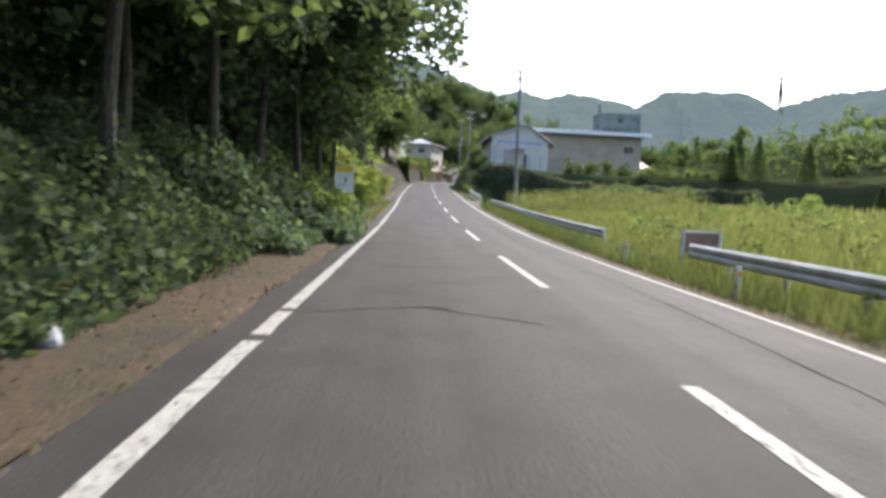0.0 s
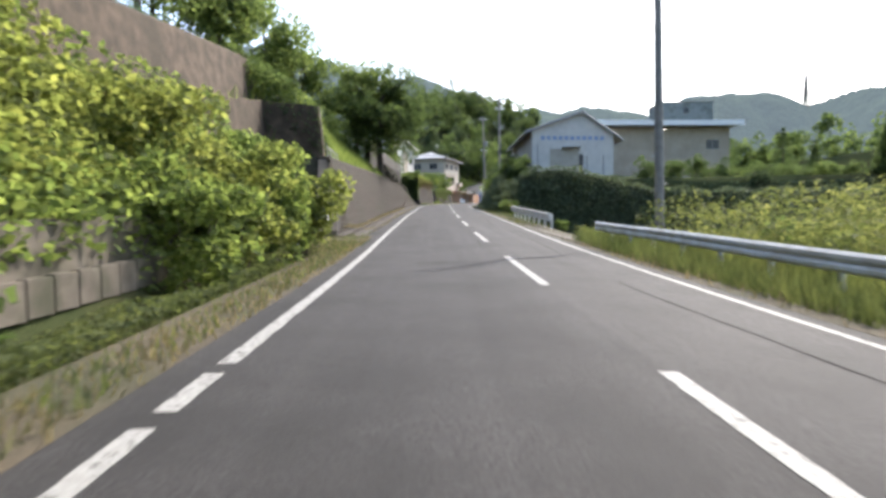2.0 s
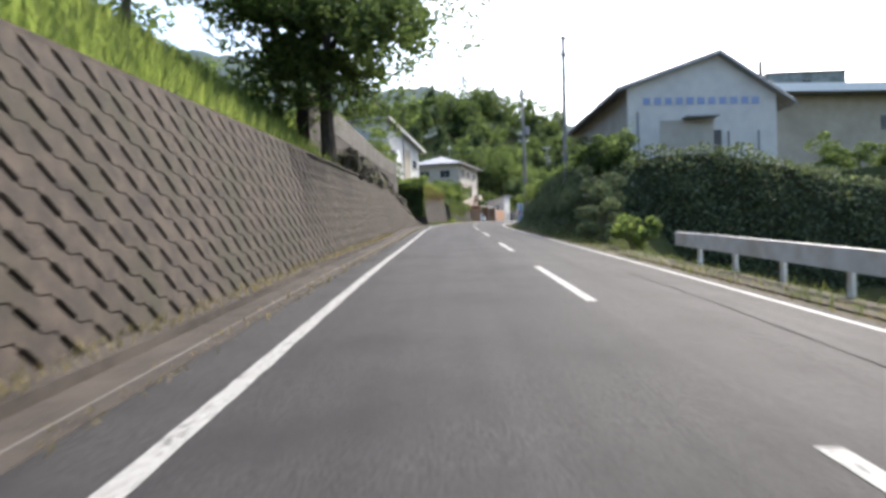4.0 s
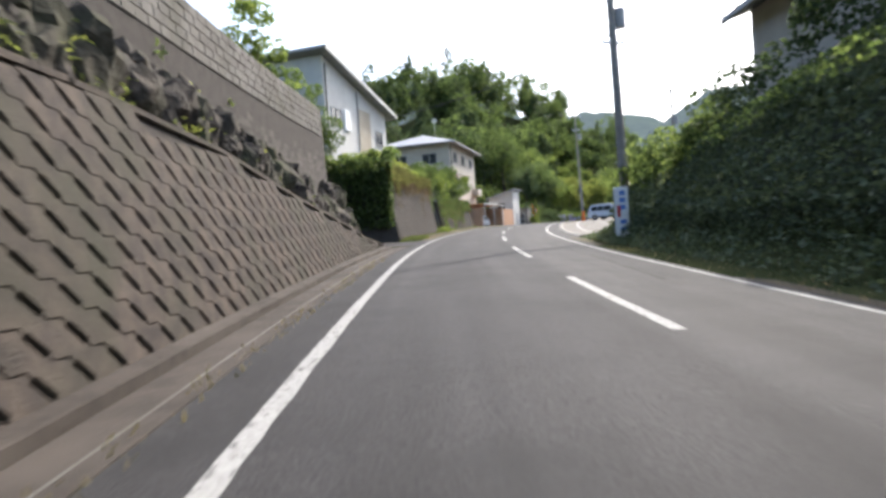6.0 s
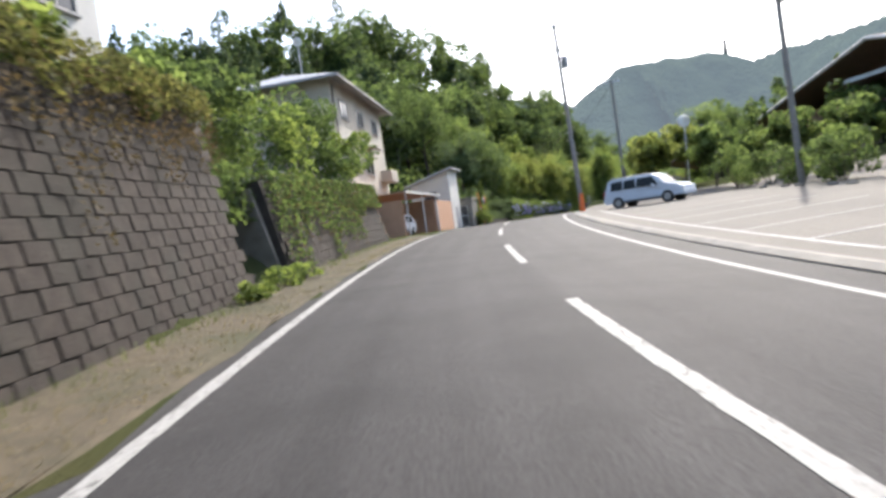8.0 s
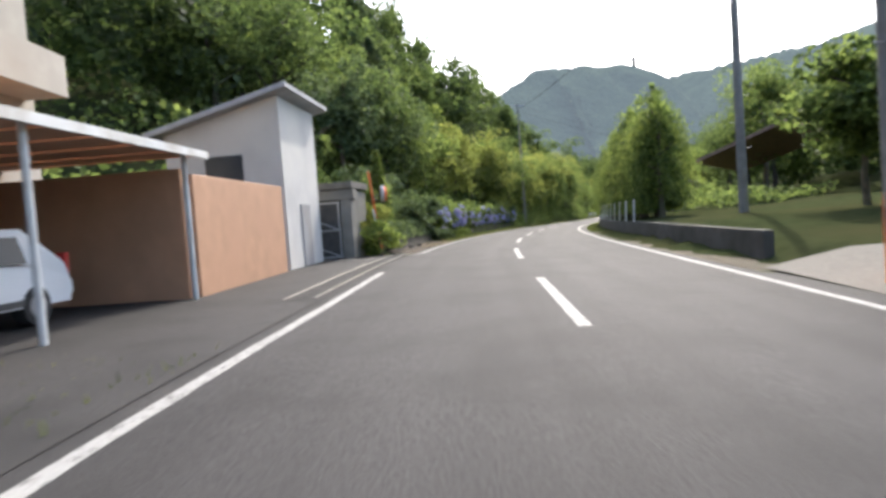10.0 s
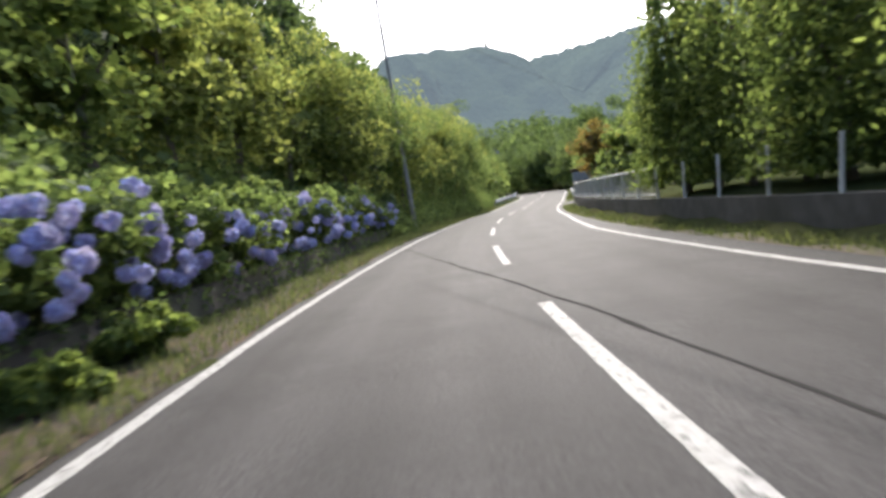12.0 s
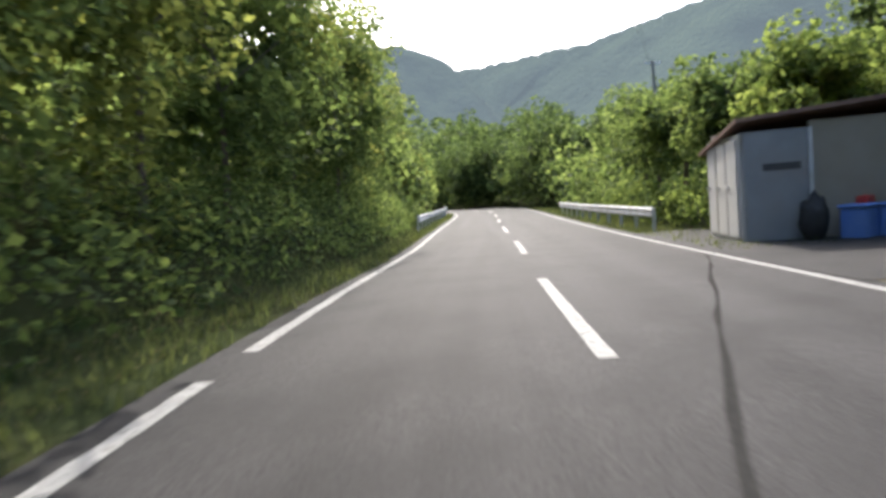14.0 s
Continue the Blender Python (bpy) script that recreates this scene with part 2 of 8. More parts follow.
def R(s, lat, dz=0.0):
    x, y = road_xy(s, lat)
    return Vector((float(x), float(y), float(road_z(s, lat)) + dz))

def heading(s):
    """Degrees that turn +y onto the road's way at s."""
    return math.degrees(math.atan2(-np.interp(s, SS, TAN[:, 0]), np.interp(s, SS, TAN[:, 1])))

def near_line(x, y):
    x = np.asarray(x, float).ravel(); y = np.asarray(y, float).ravel()
    s = np.empty(len(x)); lat = np.empty(len(x))
    for a in range(0, len(x), 4000):
        dx = x[a:a + 4000, None] - CL[None, ::2, 0]; dy = y[a:a + 4000, None] - CL[None, ::2, 1]
        i = np.argmin(dx * dx + dy * dy, 1)
        k = np.arange(len(i)); t = TAN[::2][i]
        s[a:a + 4000] = SS[::2][i] + np.clip(dx[k, i] * t[:, 0] + dy[k, i] * t[:, 1], -1, 1)
        lat[a:a + 4000] = dx[k, i] * t[:, 1] - dy[k, i] * t[:, 0]
    return s, lat

# ---- the lie of the land beside the road: stations and (distance, height) across ----
LEFT = [
    (0, [(3.4, 0), (4.8, 0.0), (6, .3), (12, 1.5), (30, 6), (60, 22), (120, 55)]),
    (82, [(3.4, 0), (4.8, 0.0), (6, .4), (12, 2.5), (30, 8), (60, 24), (120, 55)]),
    (87, [(3.4, 0), (4.4, 0), (5.4, -.35), (6.3, -.4), (6.7, .8), (8, 2.2), (12, 5.5), (30, 14), (120, 60)]),
    (98, [(3.4, 0), (4.4, 0), (5.4, -.35), (6.3, -.4), (6.7, .8), (8, 2.3), (12, 5.5), (30, 14), (120, 60)]),
    (104, [(3.4, 0), (5.4, 0.05), (6.2, .3), (8, 2.4), (12, 5.5), (30, 14), (120, 60)]),
    (106.4, [(3.4, 0), (5.0, 0.0), (7, 0.0), (9.3, .1), (12, 4.0), (30, 14), (120, 60)]),
    (110.8, [(3.4, 0), (5.5, 0.0), (9.6, 0.3), (10.1, 5), (14, 8), (30, 16), (120, 60)]),
    (112, [(3.4, -.2), (4.9, -.2), (5.5, 0.05), (6.3, 2.7), (9.6, 2.8), (10.1, 5.3), (14, 8.5), (30, 16), (120, 60)]),
    (115.2, [(3.4, -.2), (4.9, -.2), (5.5, 0.05), (6.3, 2.75), (9.6, 2.85), (10.1, 5.4), (14, 8.5), (30, 16), (120, 60)]),
    (116.2, [(3.4, -.2), (4.9, -.2), (5.5, 0.05), (6.3, 2.75), (7.2, 5.4), (9.8, 6.4), (14, 8.5), (30, 16), (120, 60)]),
    (121, [(3.4, -.2), (4.9, -.2), (5.5, 0.05), (6.3, 2.75), (9, 5), (14, 8.5), (30, 16), (120, 60)]),
    (140, [(3.4, -.2), (4.9, -.2), (5.5, 0.0), (6.1, 2.7), (9, 5), (14, 8), (30, 14), (120, 55)]),
    (148, [(3.4, -.2), (4.9, -.2), (5.6, 0.0), (6.3, 2.5), (7.6, 2.7), (8.3, 5.2), (12, 5.5), (30, 9), (120, 50)]),
    (166, [(3.4, -.2), (4.9, -.2), (5.6, 0.0), (6.3, 1.5), (7.6, 1.9), (8.3, 5.0), (12, 5.2), (30, 8), (120, 50)]),
    (172, [(3.4, -.2), (4.9, -.2), (5.6, 0.0), (6.6, .6), (7.6, 1.0), (8.3, 4.8), (12, 5.2), (30, 8), (120, 50)]),
    (174.5, [(3.4, -.2), (4.9, -.2), (5.5, -.15), (6.5, -.15), (7.6, -.1), (8.4, 3.4), (12, 4.6), (30, 8), (120, 50)]),
    (177, [(3.4, -.12), (5.5, -.12), (7.5, -.1), (9, -.02), (18, .5), (22, 3), (30, 8), (120, 50)]),
    (183.1, [(3.4, 0), (5.5, 0.0), (9, 0.05), (18, .4), (22, 3), (30, 8), (120, 50)]),
    (184.2, [(3.4, 0), (5.7, 0.05), (6.4, 2.9), (9, 3.6), (14, 4), (30, 8), (120, 50)]),
    (196.4, [(3.4, 0), (5.7, 0.05), (6.4, 2.7), (9, 3.2), (14, 4), (30, 8), (120, 50)]),
    (196.8, [(3.4, 0), (5.7, 0.0), (8.4, 1.4), (9.2, 3.2), (14, 4), (30, 8), (120, 50)]),
    (199.1, [(3.4, 0), (5.7, 0.0), (8.4, 1.4), (9.2, 3.0), (14, 3.8), (30, 8), (120, 50)]),
    (199.5, [(3.4, 0), (5.7, 0.05), (6.4, 2.5), (9, 3.0), (14, 3.7), (30, 8), (120, 50)]),
    (212, [(3.4, 0), (5.7, 0.05), (6.4, 2.3), (9, 2.6), (14, 3), (30, 8), (120, 50)]),
    (216, [(3.4, 0), (6.5, 0.02), (8.3, 0.05), (9, 2.3), (14, 2.5), (30, 7), (120, 50)]),
    (221, [(3.4, 0), (6.5, 0.0), (8.3, 0.0), (9.4, 1.0), (14, 2.0), (30, 8), (120, 50)]),
    (222.5, [(3.4, 0), (5, -.05), (11.5, -.05), (13, 1.0), (16, 2.0), (30, 8), (120, 50)]),
    (232, [(3.4, 0), (5, -.05), (12, -.05), (16, .5), (30, 7), (60, 14), (120, 26)]),
    (242, [(3.4, 0), (5, -.05), (11, -.05), (14, 1), (30, 8), (60, 16), (120, 28)]),
    (246, [(3.4, 0), (5.4, .08), (6.0, 1.0), (9, 2.0), (15, 4.5), (30, 9.5), (45, 14), (60, 18), (120, 30)]),
    (278, [(3.4, 0), (5.2, .08), (5.9, 1.1), (9, 2.4), (15, 6), (24, 13), (33, 22), (42, 29), (50, 27), (60, 24), (120, 30)]),
    (288, [(3.1, 0), (4.2, .05), (5.2, .5), (9, 2.4), (15, 6.5), (24, 15), (33, 24), (39, 30), (46, 32), (60, 30), (120, 35)]),
    (420, [(3.1, 0), (4.2, .05), (5.2, .5), (9, 2.4), (15, 6.5), (24, 15), (33, 24), (39, 30), (46, 32), (60, 30), (120, 35)])]
RIGHT = [
    (0, [(2.7, 0), (4, -.05), (6, .05), (12, .3), (60, 0), (120, 2)]),
    (80, [(2.7, 0), (4, -.05), (6, .15), (12, .6), (30, .6), (60, 0), (120, 2)]),
    (101, [(2.7, 0), (4, -.05), (6, .25), (12, .9), (30, .7), (60, -.5), (120, 2)]),
    (108, [(2.7, 0), (5, -.1), (9, -.5), (14, -1.2), (60, -1.5), (120, 2)]),
    (118, [(2.7, 0), (4.6, -.05), (6, -1.0), (9, -2.2), (60, -2), (120, 2)]),
    (136, [(2.7, 0), (4.6, -.05), (6, -1.3), (9, -3.2), (24, -3.2), (60, -2.5), (120, 2)]),
    (143, [(2.7, 0), (4.0, 0), (6, .2), (9, -2.6), (24, -3), (60, -3), (120, 2)]),
    (148.5, [(2.7, 0), (3.6, .02), (5, .8), (8, 1.6), (10, -2), (24, -2.8), (60, -3), (120, 2)]),
    (150, [(2.7, 0), (3.6, .05), (5, 1.2), (8, 3.0), (60, 3.3), (120, 5)]),
    (176, [(2.7, 0), (3.8, .05), (5, .8), (8, 2.4), (60, 2.6), (120, 5)]),
    (179, [(2.7, -.12), (4.5, -.1), (10, -.08), (30, .1), (60, 1), (120, 8)]),
    (226, [(2.7, -.12), (4.5, -.1), (10, -.08), (30, .1), (60, 2), (120, 8)]),
    (236, [(3.0, 0), (4.2, 0.02), (4.9, .6), (10, .7), (25, 1.5), (50, 6), (120, 14)]),
    (294, [(3.2, 0), (4.2, 0.02), (4.9, .6), (10, .7), (25, 1.5), (50, 6), (120, 14)]),
    (298, [(3.2, 0), (4.5, -.1), (12, -.05), (18, 1), (25, 3), (50, 8), (120, 16)]),
    (310, [(3.2, 0), (4.5, -.1), (7, -.2), (12, -.05), (25, 3), (50, 8), (120, 16)]),
    (420, [(3.2, 0), (4.5, 0.0), (7, -.3), (12, .6), (25, 3.5), (50, 9), (120, 16)])]

def land(s, lat):
    """Height of the ground over the road's level."""
    s = np.asarray(s, float); lat = np.asarray(lat, float)
    out = np.full(s.shape, -0.12)
    for table, d in ((LEFT, -lat), (RIGHT, lat)):
        st = np.array([t[0] for t in table], float)
        hs = np.array([np.interp(d, *np.array(t[1]).T) for t in table])
        i = np.clip(np.searchsorted(st, s) - 1, 0, len(st) - 2)
        u = np.clip((s - st[i]) / (st[i + 1] - st[i]), 0, 1)
        k = np.arange(len(s))
        h = hs[i, k] * (1 - u) + hs[i + 1, k] * u
        edge = np.array([t[1][0][0] for t in table])
        e = edge[i] * (1 - u) + edge[i + 1] * u
        h = h + np.where(d < e + 0.25, -0.12, 0.0)
        out = np.where(d > 0, h, out)
    return out

def ground_z(x, y):
    s, lat = near_line(x, y)
    return road_z(s, lat) + land(s, lat)

def G(s, lat, dz=0.0):
    """A place on the ground."""
    x, y = road_xy(s, lat)
    return Vector((float(x), float(y), float(road_z(s, lat) + land(np.array([s]), np.array([lat]))[0]) + dz))

# ---- building blocks ----
def link_mesh(name, verts, faces, material, parent=None, label="", smooth=False):
    me = bpy.data.meshes.new(name)
    me.from_pydata([tuple(v) for v in verts], [], faces)
    me.materials.append(material)
    if smooth:
        me.polygons.foreach_set("use_smooth", [True] * len(me.polygons))
    me.update()
    ob = new(name, me)
    if parent is not None:
        ob.parent = parent
    if label:
        ob["label"] = label
    return ob

def part(name, bm, material, parent=None, label="", smooth=False):
    me = bpy.data.meshes.new(name)
    bm.to_mesh(me); bm.free()
    me.materials.append(material)
    if smooth:
        me.polygons.foreach_set("use_smooth", [True] * len(me.polygons))
    ob = new(name, me)
    if parent is not None:
        ob.parent = parent
    if label:
        ob["label"] = label
    return ob

def thing(name, m, label, category, group="", kind=""):
    ob = new(name)
    ob.empty_display_size = 0.2
    ob.matrix_world = m
    return tagged(ob, label, category, group, kind)

def at(p, turn=0.0):
    return Matrix.Translation(p) @ pose(0, 0, 0, 0, 0, turn)

def box(bm, c, size, turn=None, bevel=0.0):
    r = bmesh.ops.create_cube(bm, size=1.0)
    vs = r["verts"]
    bmesh.ops.scale(bm, verts=vs, vec=size)
    if bevel:
        es = list({e for v in vs for e in v.link_edges})
        g = bmesh.ops.bevel(bm, geom=es, offset=bevel, segments=1, affect='EDGES')
        vs = list({v for f in g["faces"] for v in f.verts} | {v for v in vs if v.is_valid})
    bmesh.ops.transform(bm, verts=vs, matrix=Matrix.Translation(c) @ (turn or Matrix()))
    return vs

def boxes(name, items, material, parent=None, label="", bevel=0.0):
    bm = bmesh.new()
    for it in items:
        box(bm, it[0], it[1], it[2] if len(it) > 2 else None, bevel)
    return part(name, bm, material, parent, label)

def rod(bm, a, b, r1, r2=None, seg=10):
    a, b = Vector(a), Vector(b)
    d = b - a
    m = Matrix.Translation((a + b) / 2) @ d.to_track_quat("Z", "Y").to_matrix().to_4x4()
    bmesh.ops.create_cone(bm, cap_ends=True, segments=seg, radius1=r1, radius2=r1 if r2 is None else r2, depth=d.length, matrix=m)

def rods(name, items, material, parent=None, label="", seg=10):
    bm = bmesh.new()
    for it in items:
        rod(bm, it[0], it[1], it[2], it[3] if len(it) > 3 else None, seg)
    return part(name, bm, material, parent, label, smooth=False)

def ribbon(name, stations, lat0, lat1, material, parent=None, dz=0.0, fn=None, label=""):
    """A strip of the road's surface between two distances from its middle line."""
    st = np.asarray(stations, float)
    l0 = np.broadcast_to(np.asarray(lat0, float), st.shape); l1 = np.broadcast_to(np.asarray(lat1, float), st.shape)
    n = max(2, int(np.ceil(np.max(l1 - l0) / 1.2)) + 1)
    vs, fs = [], []
    for i, s in enumerate(st):
        for j in range(n):
            la = l0[i] + (l1[i] - l0[i]) * j / (n - 1)
            vs.append(R(s, la, dz))
    for i in range(len(st) - 1):
        for j in range(n - 1):
            a = i * n + j
            fs.append((a, a + 1, a + n + 1, a + n))
    return link_mesh(name, vs, fs, material, parent, label)

def quick_mesh(name, verts, quads, material, parent=None, label=""):
    me = bpy.data.meshes.new(name)
    me.vertices.add(len(verts)); me.vertices.foreach_set("co", np.asarray(verts, np.float32).ravel())
    q = np.asarray(quads, np.int32)
    me.loops.add(q.size); me.loops.foreach_set("vertex_index", q.ravel())
    me.polygons.add(len(q)); me.polygons.foreach_set("loop_start", np.arange(0, q.size, q.shape[1], dtype=np.int32))
    me.materials.append(material)
    me.update(calc_edges=True)
    ob = new(name, me)
    if parent is not None:
        ob.parent = parent
    if label:
        ob["label"] = label
    return ob

rng = np.random.default_rng(7)

def leaf_quads(pts, size, droop=0.0, aspect=0.6):
    """Leaf blades: pointed four-cornered pieces, folded a little, turned at random."""
    n = len(pts)
    size = np.broadcast_to(np.asarray(size, float), (n,)) * rng.uniform(0.7, 1.3, n)
    d = rng.normal(size=(n, 3)); d[:, 2] = d[:, 2] * 0.6 - droop
    d /= np.linalg.norm(d, axis=1)[:, None]
    u = rng.normal(size=(n, 3)); u[:, 2] += 0.8
    w = np.cross(d, u); w /= np.linalg.norm(w, axis=1)[:, None] + 1e-9
    nn = np.cross(w, d)
    L = size[:, None]
    a = pts - d * L * 0.5
    b = pts + w * L * aspect * 0.5 + nn * L * 0.08
    c = pts + d * L * 0.5
    e = pts - w * L * aspect * 0.5 + nn * L * 0.08
    v = np.stack([a, b, c, e], 1).reshape(-1, 3)
    return v, np.arange(4 * n).reshape(-1, 4)

def leaves(name, pts, size, material, parent=None, label="", droop=0.0, aspect=0.6):
    v, q = leaf_quads(np.asarray(pts, float), size, droop, aspect)
    return quick_mesh(name, v, q, material, parent, label)

def clumps(centre, radii, m, n, spread=0.3, hollow=0.55):
    """Points of a crown: m clumps near the skin of an ellipsoid, n points in all."""
    d = rng.normal(size=(m, 3)); d /= np.linalg.norm(d, axis=1)[:, None]
    rad = rng.uniform(hollow, 1.0, m)[:, None]
    cc = d * rad * np.asarray(radii)
    k = rng.integers(0, m, n)
    e = rng.normal(size=(n, 3)); e /= np.linalg.norm(e, axis=1)[:, None]
    e *= rng.uniform(0.5, 1.0, n)[:, None] ** 0.5
    sc = rng.uniform(0.7, 1.3, m)[k][:, None] * spread * np.mean(radii)
    return np.asarray(centre) + cc[k] + e * sc * np.array([1, 1, 0.75])

# ---- ground, one sheet to the horizon ----
def spread(lo, hi, step, far):
    mid = list(np.arange(lo, hi, step))
    out, d = [], step
    a, b = lo, mid[-1]
    left, right = [], []
    while b < far or a > -far:
        d *= 1.28
        a -= d; b += d
        left.append(a); right.append(b)
    return np.array(left[::-1] + mid + right)
gx, gy = spread(-32, 84, 0.8, 3000), spread(-12, 320, 0.9, 3000)
GX, GY = np.meshgrid(gx, gy)
gs, gl = near_line(GX, GY)
gz = road_z(gs, gl) + land(gs, gl)
flat = ((gl > 0) & ((gl < 13) | ((gs > 104) & (gs < 142)) | ((gs > 174) & (gs < 234)))) | ((gl < 0) & (gl > -13))
gz += np.where(flat, 0.0, 0.15) * np.sin(GX.ravel() * 0.9) * np.cos(GY.ravel() * 0.7)
nx, ny = len(gx), len(gy)
ii = (np.arange(ny - 1)[:, None] * nx + np.arange(nx - 1)[None, :]).ravel()
ground = quick_mesh("ground", np.stack([GX.ravel(), GY.ravel(), gz], 1), np.stack([ii, ii + 1, ii + nx + 1, ii + nx], 1), M_GROUND)
tagged(ground, "soil and grass ground rising into wooded slopes beside the road", "ground", kind="structure")

# ---- road and its markings ----
ST = np.arange(20, 395, 0.75)
R_EDGE = np.interp(ST, [0, 176, 179, 230, 240, 400], [3.0, 3.0, 3.62, 3.62, 3.5, 3.5])
L_EDGE = np.interp(ST, [0, 107, 109, 176, 178, 276, 290, 400], [-3.85, -3.85, -4.09, -4.09, -3.85, -3.85, -3.45, -3.45])
vs = []
for s_, a_, b_ in zip(ST, L_EDGE, R_EDGE):
    vs += [R(s_, a_ * f) for f in (1, .75, .5, .25, 0)] + [R(s_, b_ * f) for f in (.25, .5, .75, 1)]
M_ROAD = M_ASPHALT.copy(); M_ROAD.name = "worn_asphalt"
nd, ln = M_ROAD.node_tree.nodes, M_ROAD.node_tree.links
uv = nd.new("ShaderNodeUVMap"); mp = nd.new("ShaderNodeMapping"); mp.inputs["Scale"].default_value = (1.5, 0.05, 1)
ns = nd.new("ShaderNodeTexNoise"); ns.inputs["Scale"].default_value, ns.inputs["Detail"].default_value = 1.0, 5.0
mr = nd.new("ShaderNodeMapRange"); mr.inputs[1].default_value, mr.inputs[2].default_value, mr.inputs[3].default_value, mr.inputs[4].default_value = 0.3, 0.7, 0.78, 1.22
hs = nd.new("ShaderNodeHueSaturation")
base = nd["Principled BSDF"].inputs["Base Color"]; old = base.links[0].from_socket
ln.new(uv.outputs[0], mp.inputs[0]); ln.new(mp.outputs[0], ns.inputs["Vector"]); ln.new(ns.outputs[0], mr.inputs[0])
ln.new(mr.outputs[0], hs.inputs["Value"]); ln.new(old, hs.inputs["Color"]); ln.new(hs.outputs[0], base)
road = link_mesh("road", vs, [(i * 9 + j, i * 9 + j + 1, i * 9 + j + 10, i * 9 + j + 9) for i in range(len(ST) - 1) for j in range(8)], M_ROAD)
uvl = road.data.uv_layers.new(name="UVMap")
lats = np.array([[a_ * f for f in (1, .75, .5, .25, 0)] + [b_ * f for f in (.25, .5, .75, 1)] for a_, b_ in zip(L_EDGE, R_EDGE)]).ravel()
vi = np.empty(len(road.data.loops), np.int32); road.data.loops.foreach_get("vertex_index", vi)
uvl.data.foreach_set("uv", np.stack([lats[vi], np.repeat(ST, 9)[vi]], 1).astype(np.float32).ravel())
tagged(road, "worn grey asphalt two-lane country road with white markings", "road", kind="structure")
left_at = lambda s: np.interp(s, [0, 60, 175, 185, 205, 238, 241, 242.2, 255, 262, 276, 285, 400], [-3.38, -3.38, -3.42, -3.5, -3.55, -3.52, -3.92, -3.5, -3.62, -3.6, -3.25, -3.1, -3.1])
right_at = lambda s: np.interp(s, [0, 65, 80, 105, 120, 180, 200, 235, 250, 262, 272, 282, 400], [2.85, 2.85, 2.55, 2.6, 2.75, 2.6, 2.7, 3.15, 3.2, 2.85, 2.75, 3.15, 3.05])
def line_strip(name, s0, s1, fn, w, label=""):
    st = np.r_[np.arange(s0, s1, 0.2 if s0 > 50 and s1 < 320 else 0.4), s1]
    wa = np.array([noise.noise((s * 5.1, 3.1, w)) * 0.014 + noise.noise((s * 1.3, 7.1, w)) * 0.01 for s in st])
    wb = np.array([noise.noise((s * 5.1, 9.7, w)) * 0.014 + noise.noise((s * 1.3, 1.1, w)) * 0.01 for s in st])
    return ribbon(name, st, fn(st) - w / 2 + wa, fn(st) + w / 2 + wb, M_PAINT, road, 0.005, label=label)
for a, b in ((20, 61.0), (61.25, 62.4), (62.6, 79.8), (80.15, 81.2), (81.45, 89.0), (89.3, 90.2), (90.5, 234.5), (241.0, 296), (297, 394)):
    line_strip("edge_line", a, b, left_at, 0.16)
line_strip("edge_line", 20, 394, right_at, 0.14)
DASH = [25 + 10 * k for k in range(8)] + [104.9, 114.9, 124.9, 134.9, 146.3, 156.3, 166.3, 176.3, 186.6, 196.1, 206.2, 216.2, 226.1, 236.1, 246.1, 256.1, 265.85, 275.8, 285.85, 295.9] + [305.95 + 10 * k for k in range(9)]
for s in DASH:
    st = np.linspace(s, s + 5.0, 34)
    ea = np.array([noise.noise((k * 5.3, s, 1.0)) * 0.014 for k in st]); eb = np.array([noise.noise((k * 5.3, s, 6.0)) * 0.014 for k in st])
    la = np.interp(st, [180, 200, 240, 290, 306], [0, -.08, -.12, -.06, 0])
    ribbon("dash", st, la - 0.075 + ea, la + 0.075 + eb, M_PAINT, road, 0.005)

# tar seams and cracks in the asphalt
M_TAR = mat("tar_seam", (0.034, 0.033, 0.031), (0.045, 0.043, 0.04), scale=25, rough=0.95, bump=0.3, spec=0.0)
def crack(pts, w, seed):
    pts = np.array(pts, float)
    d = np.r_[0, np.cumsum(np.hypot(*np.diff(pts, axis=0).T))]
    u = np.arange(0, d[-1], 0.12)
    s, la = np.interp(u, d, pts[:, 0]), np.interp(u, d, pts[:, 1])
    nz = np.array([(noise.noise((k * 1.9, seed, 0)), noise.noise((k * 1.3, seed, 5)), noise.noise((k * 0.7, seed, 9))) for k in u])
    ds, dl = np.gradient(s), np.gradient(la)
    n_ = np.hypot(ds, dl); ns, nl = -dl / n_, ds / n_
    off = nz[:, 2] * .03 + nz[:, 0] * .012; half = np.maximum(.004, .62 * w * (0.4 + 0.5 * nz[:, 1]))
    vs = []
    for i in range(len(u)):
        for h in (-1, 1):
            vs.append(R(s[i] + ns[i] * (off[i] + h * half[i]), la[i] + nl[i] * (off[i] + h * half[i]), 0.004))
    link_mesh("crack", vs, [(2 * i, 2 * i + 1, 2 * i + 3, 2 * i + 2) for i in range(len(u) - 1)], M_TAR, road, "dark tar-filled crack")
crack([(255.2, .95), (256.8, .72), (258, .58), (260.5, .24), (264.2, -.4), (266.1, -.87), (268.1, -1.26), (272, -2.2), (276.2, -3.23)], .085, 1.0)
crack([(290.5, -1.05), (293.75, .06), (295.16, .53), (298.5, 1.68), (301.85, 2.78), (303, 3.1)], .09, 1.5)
crack([(98.8, -2.1), (98.8, -1.3), (99, -.57)], .14, 2.0)
crack([(99, -.5), (99.8, .6), (100.5, 1.5), (100.8, 2.5)], .05, 3.0)
crack([(62.4, -3.1), (62.7, -2.6), (63, -1.94), (62.6, -1.44), (62.3, -.9), (62.1, -.6)], .05, 4.0)
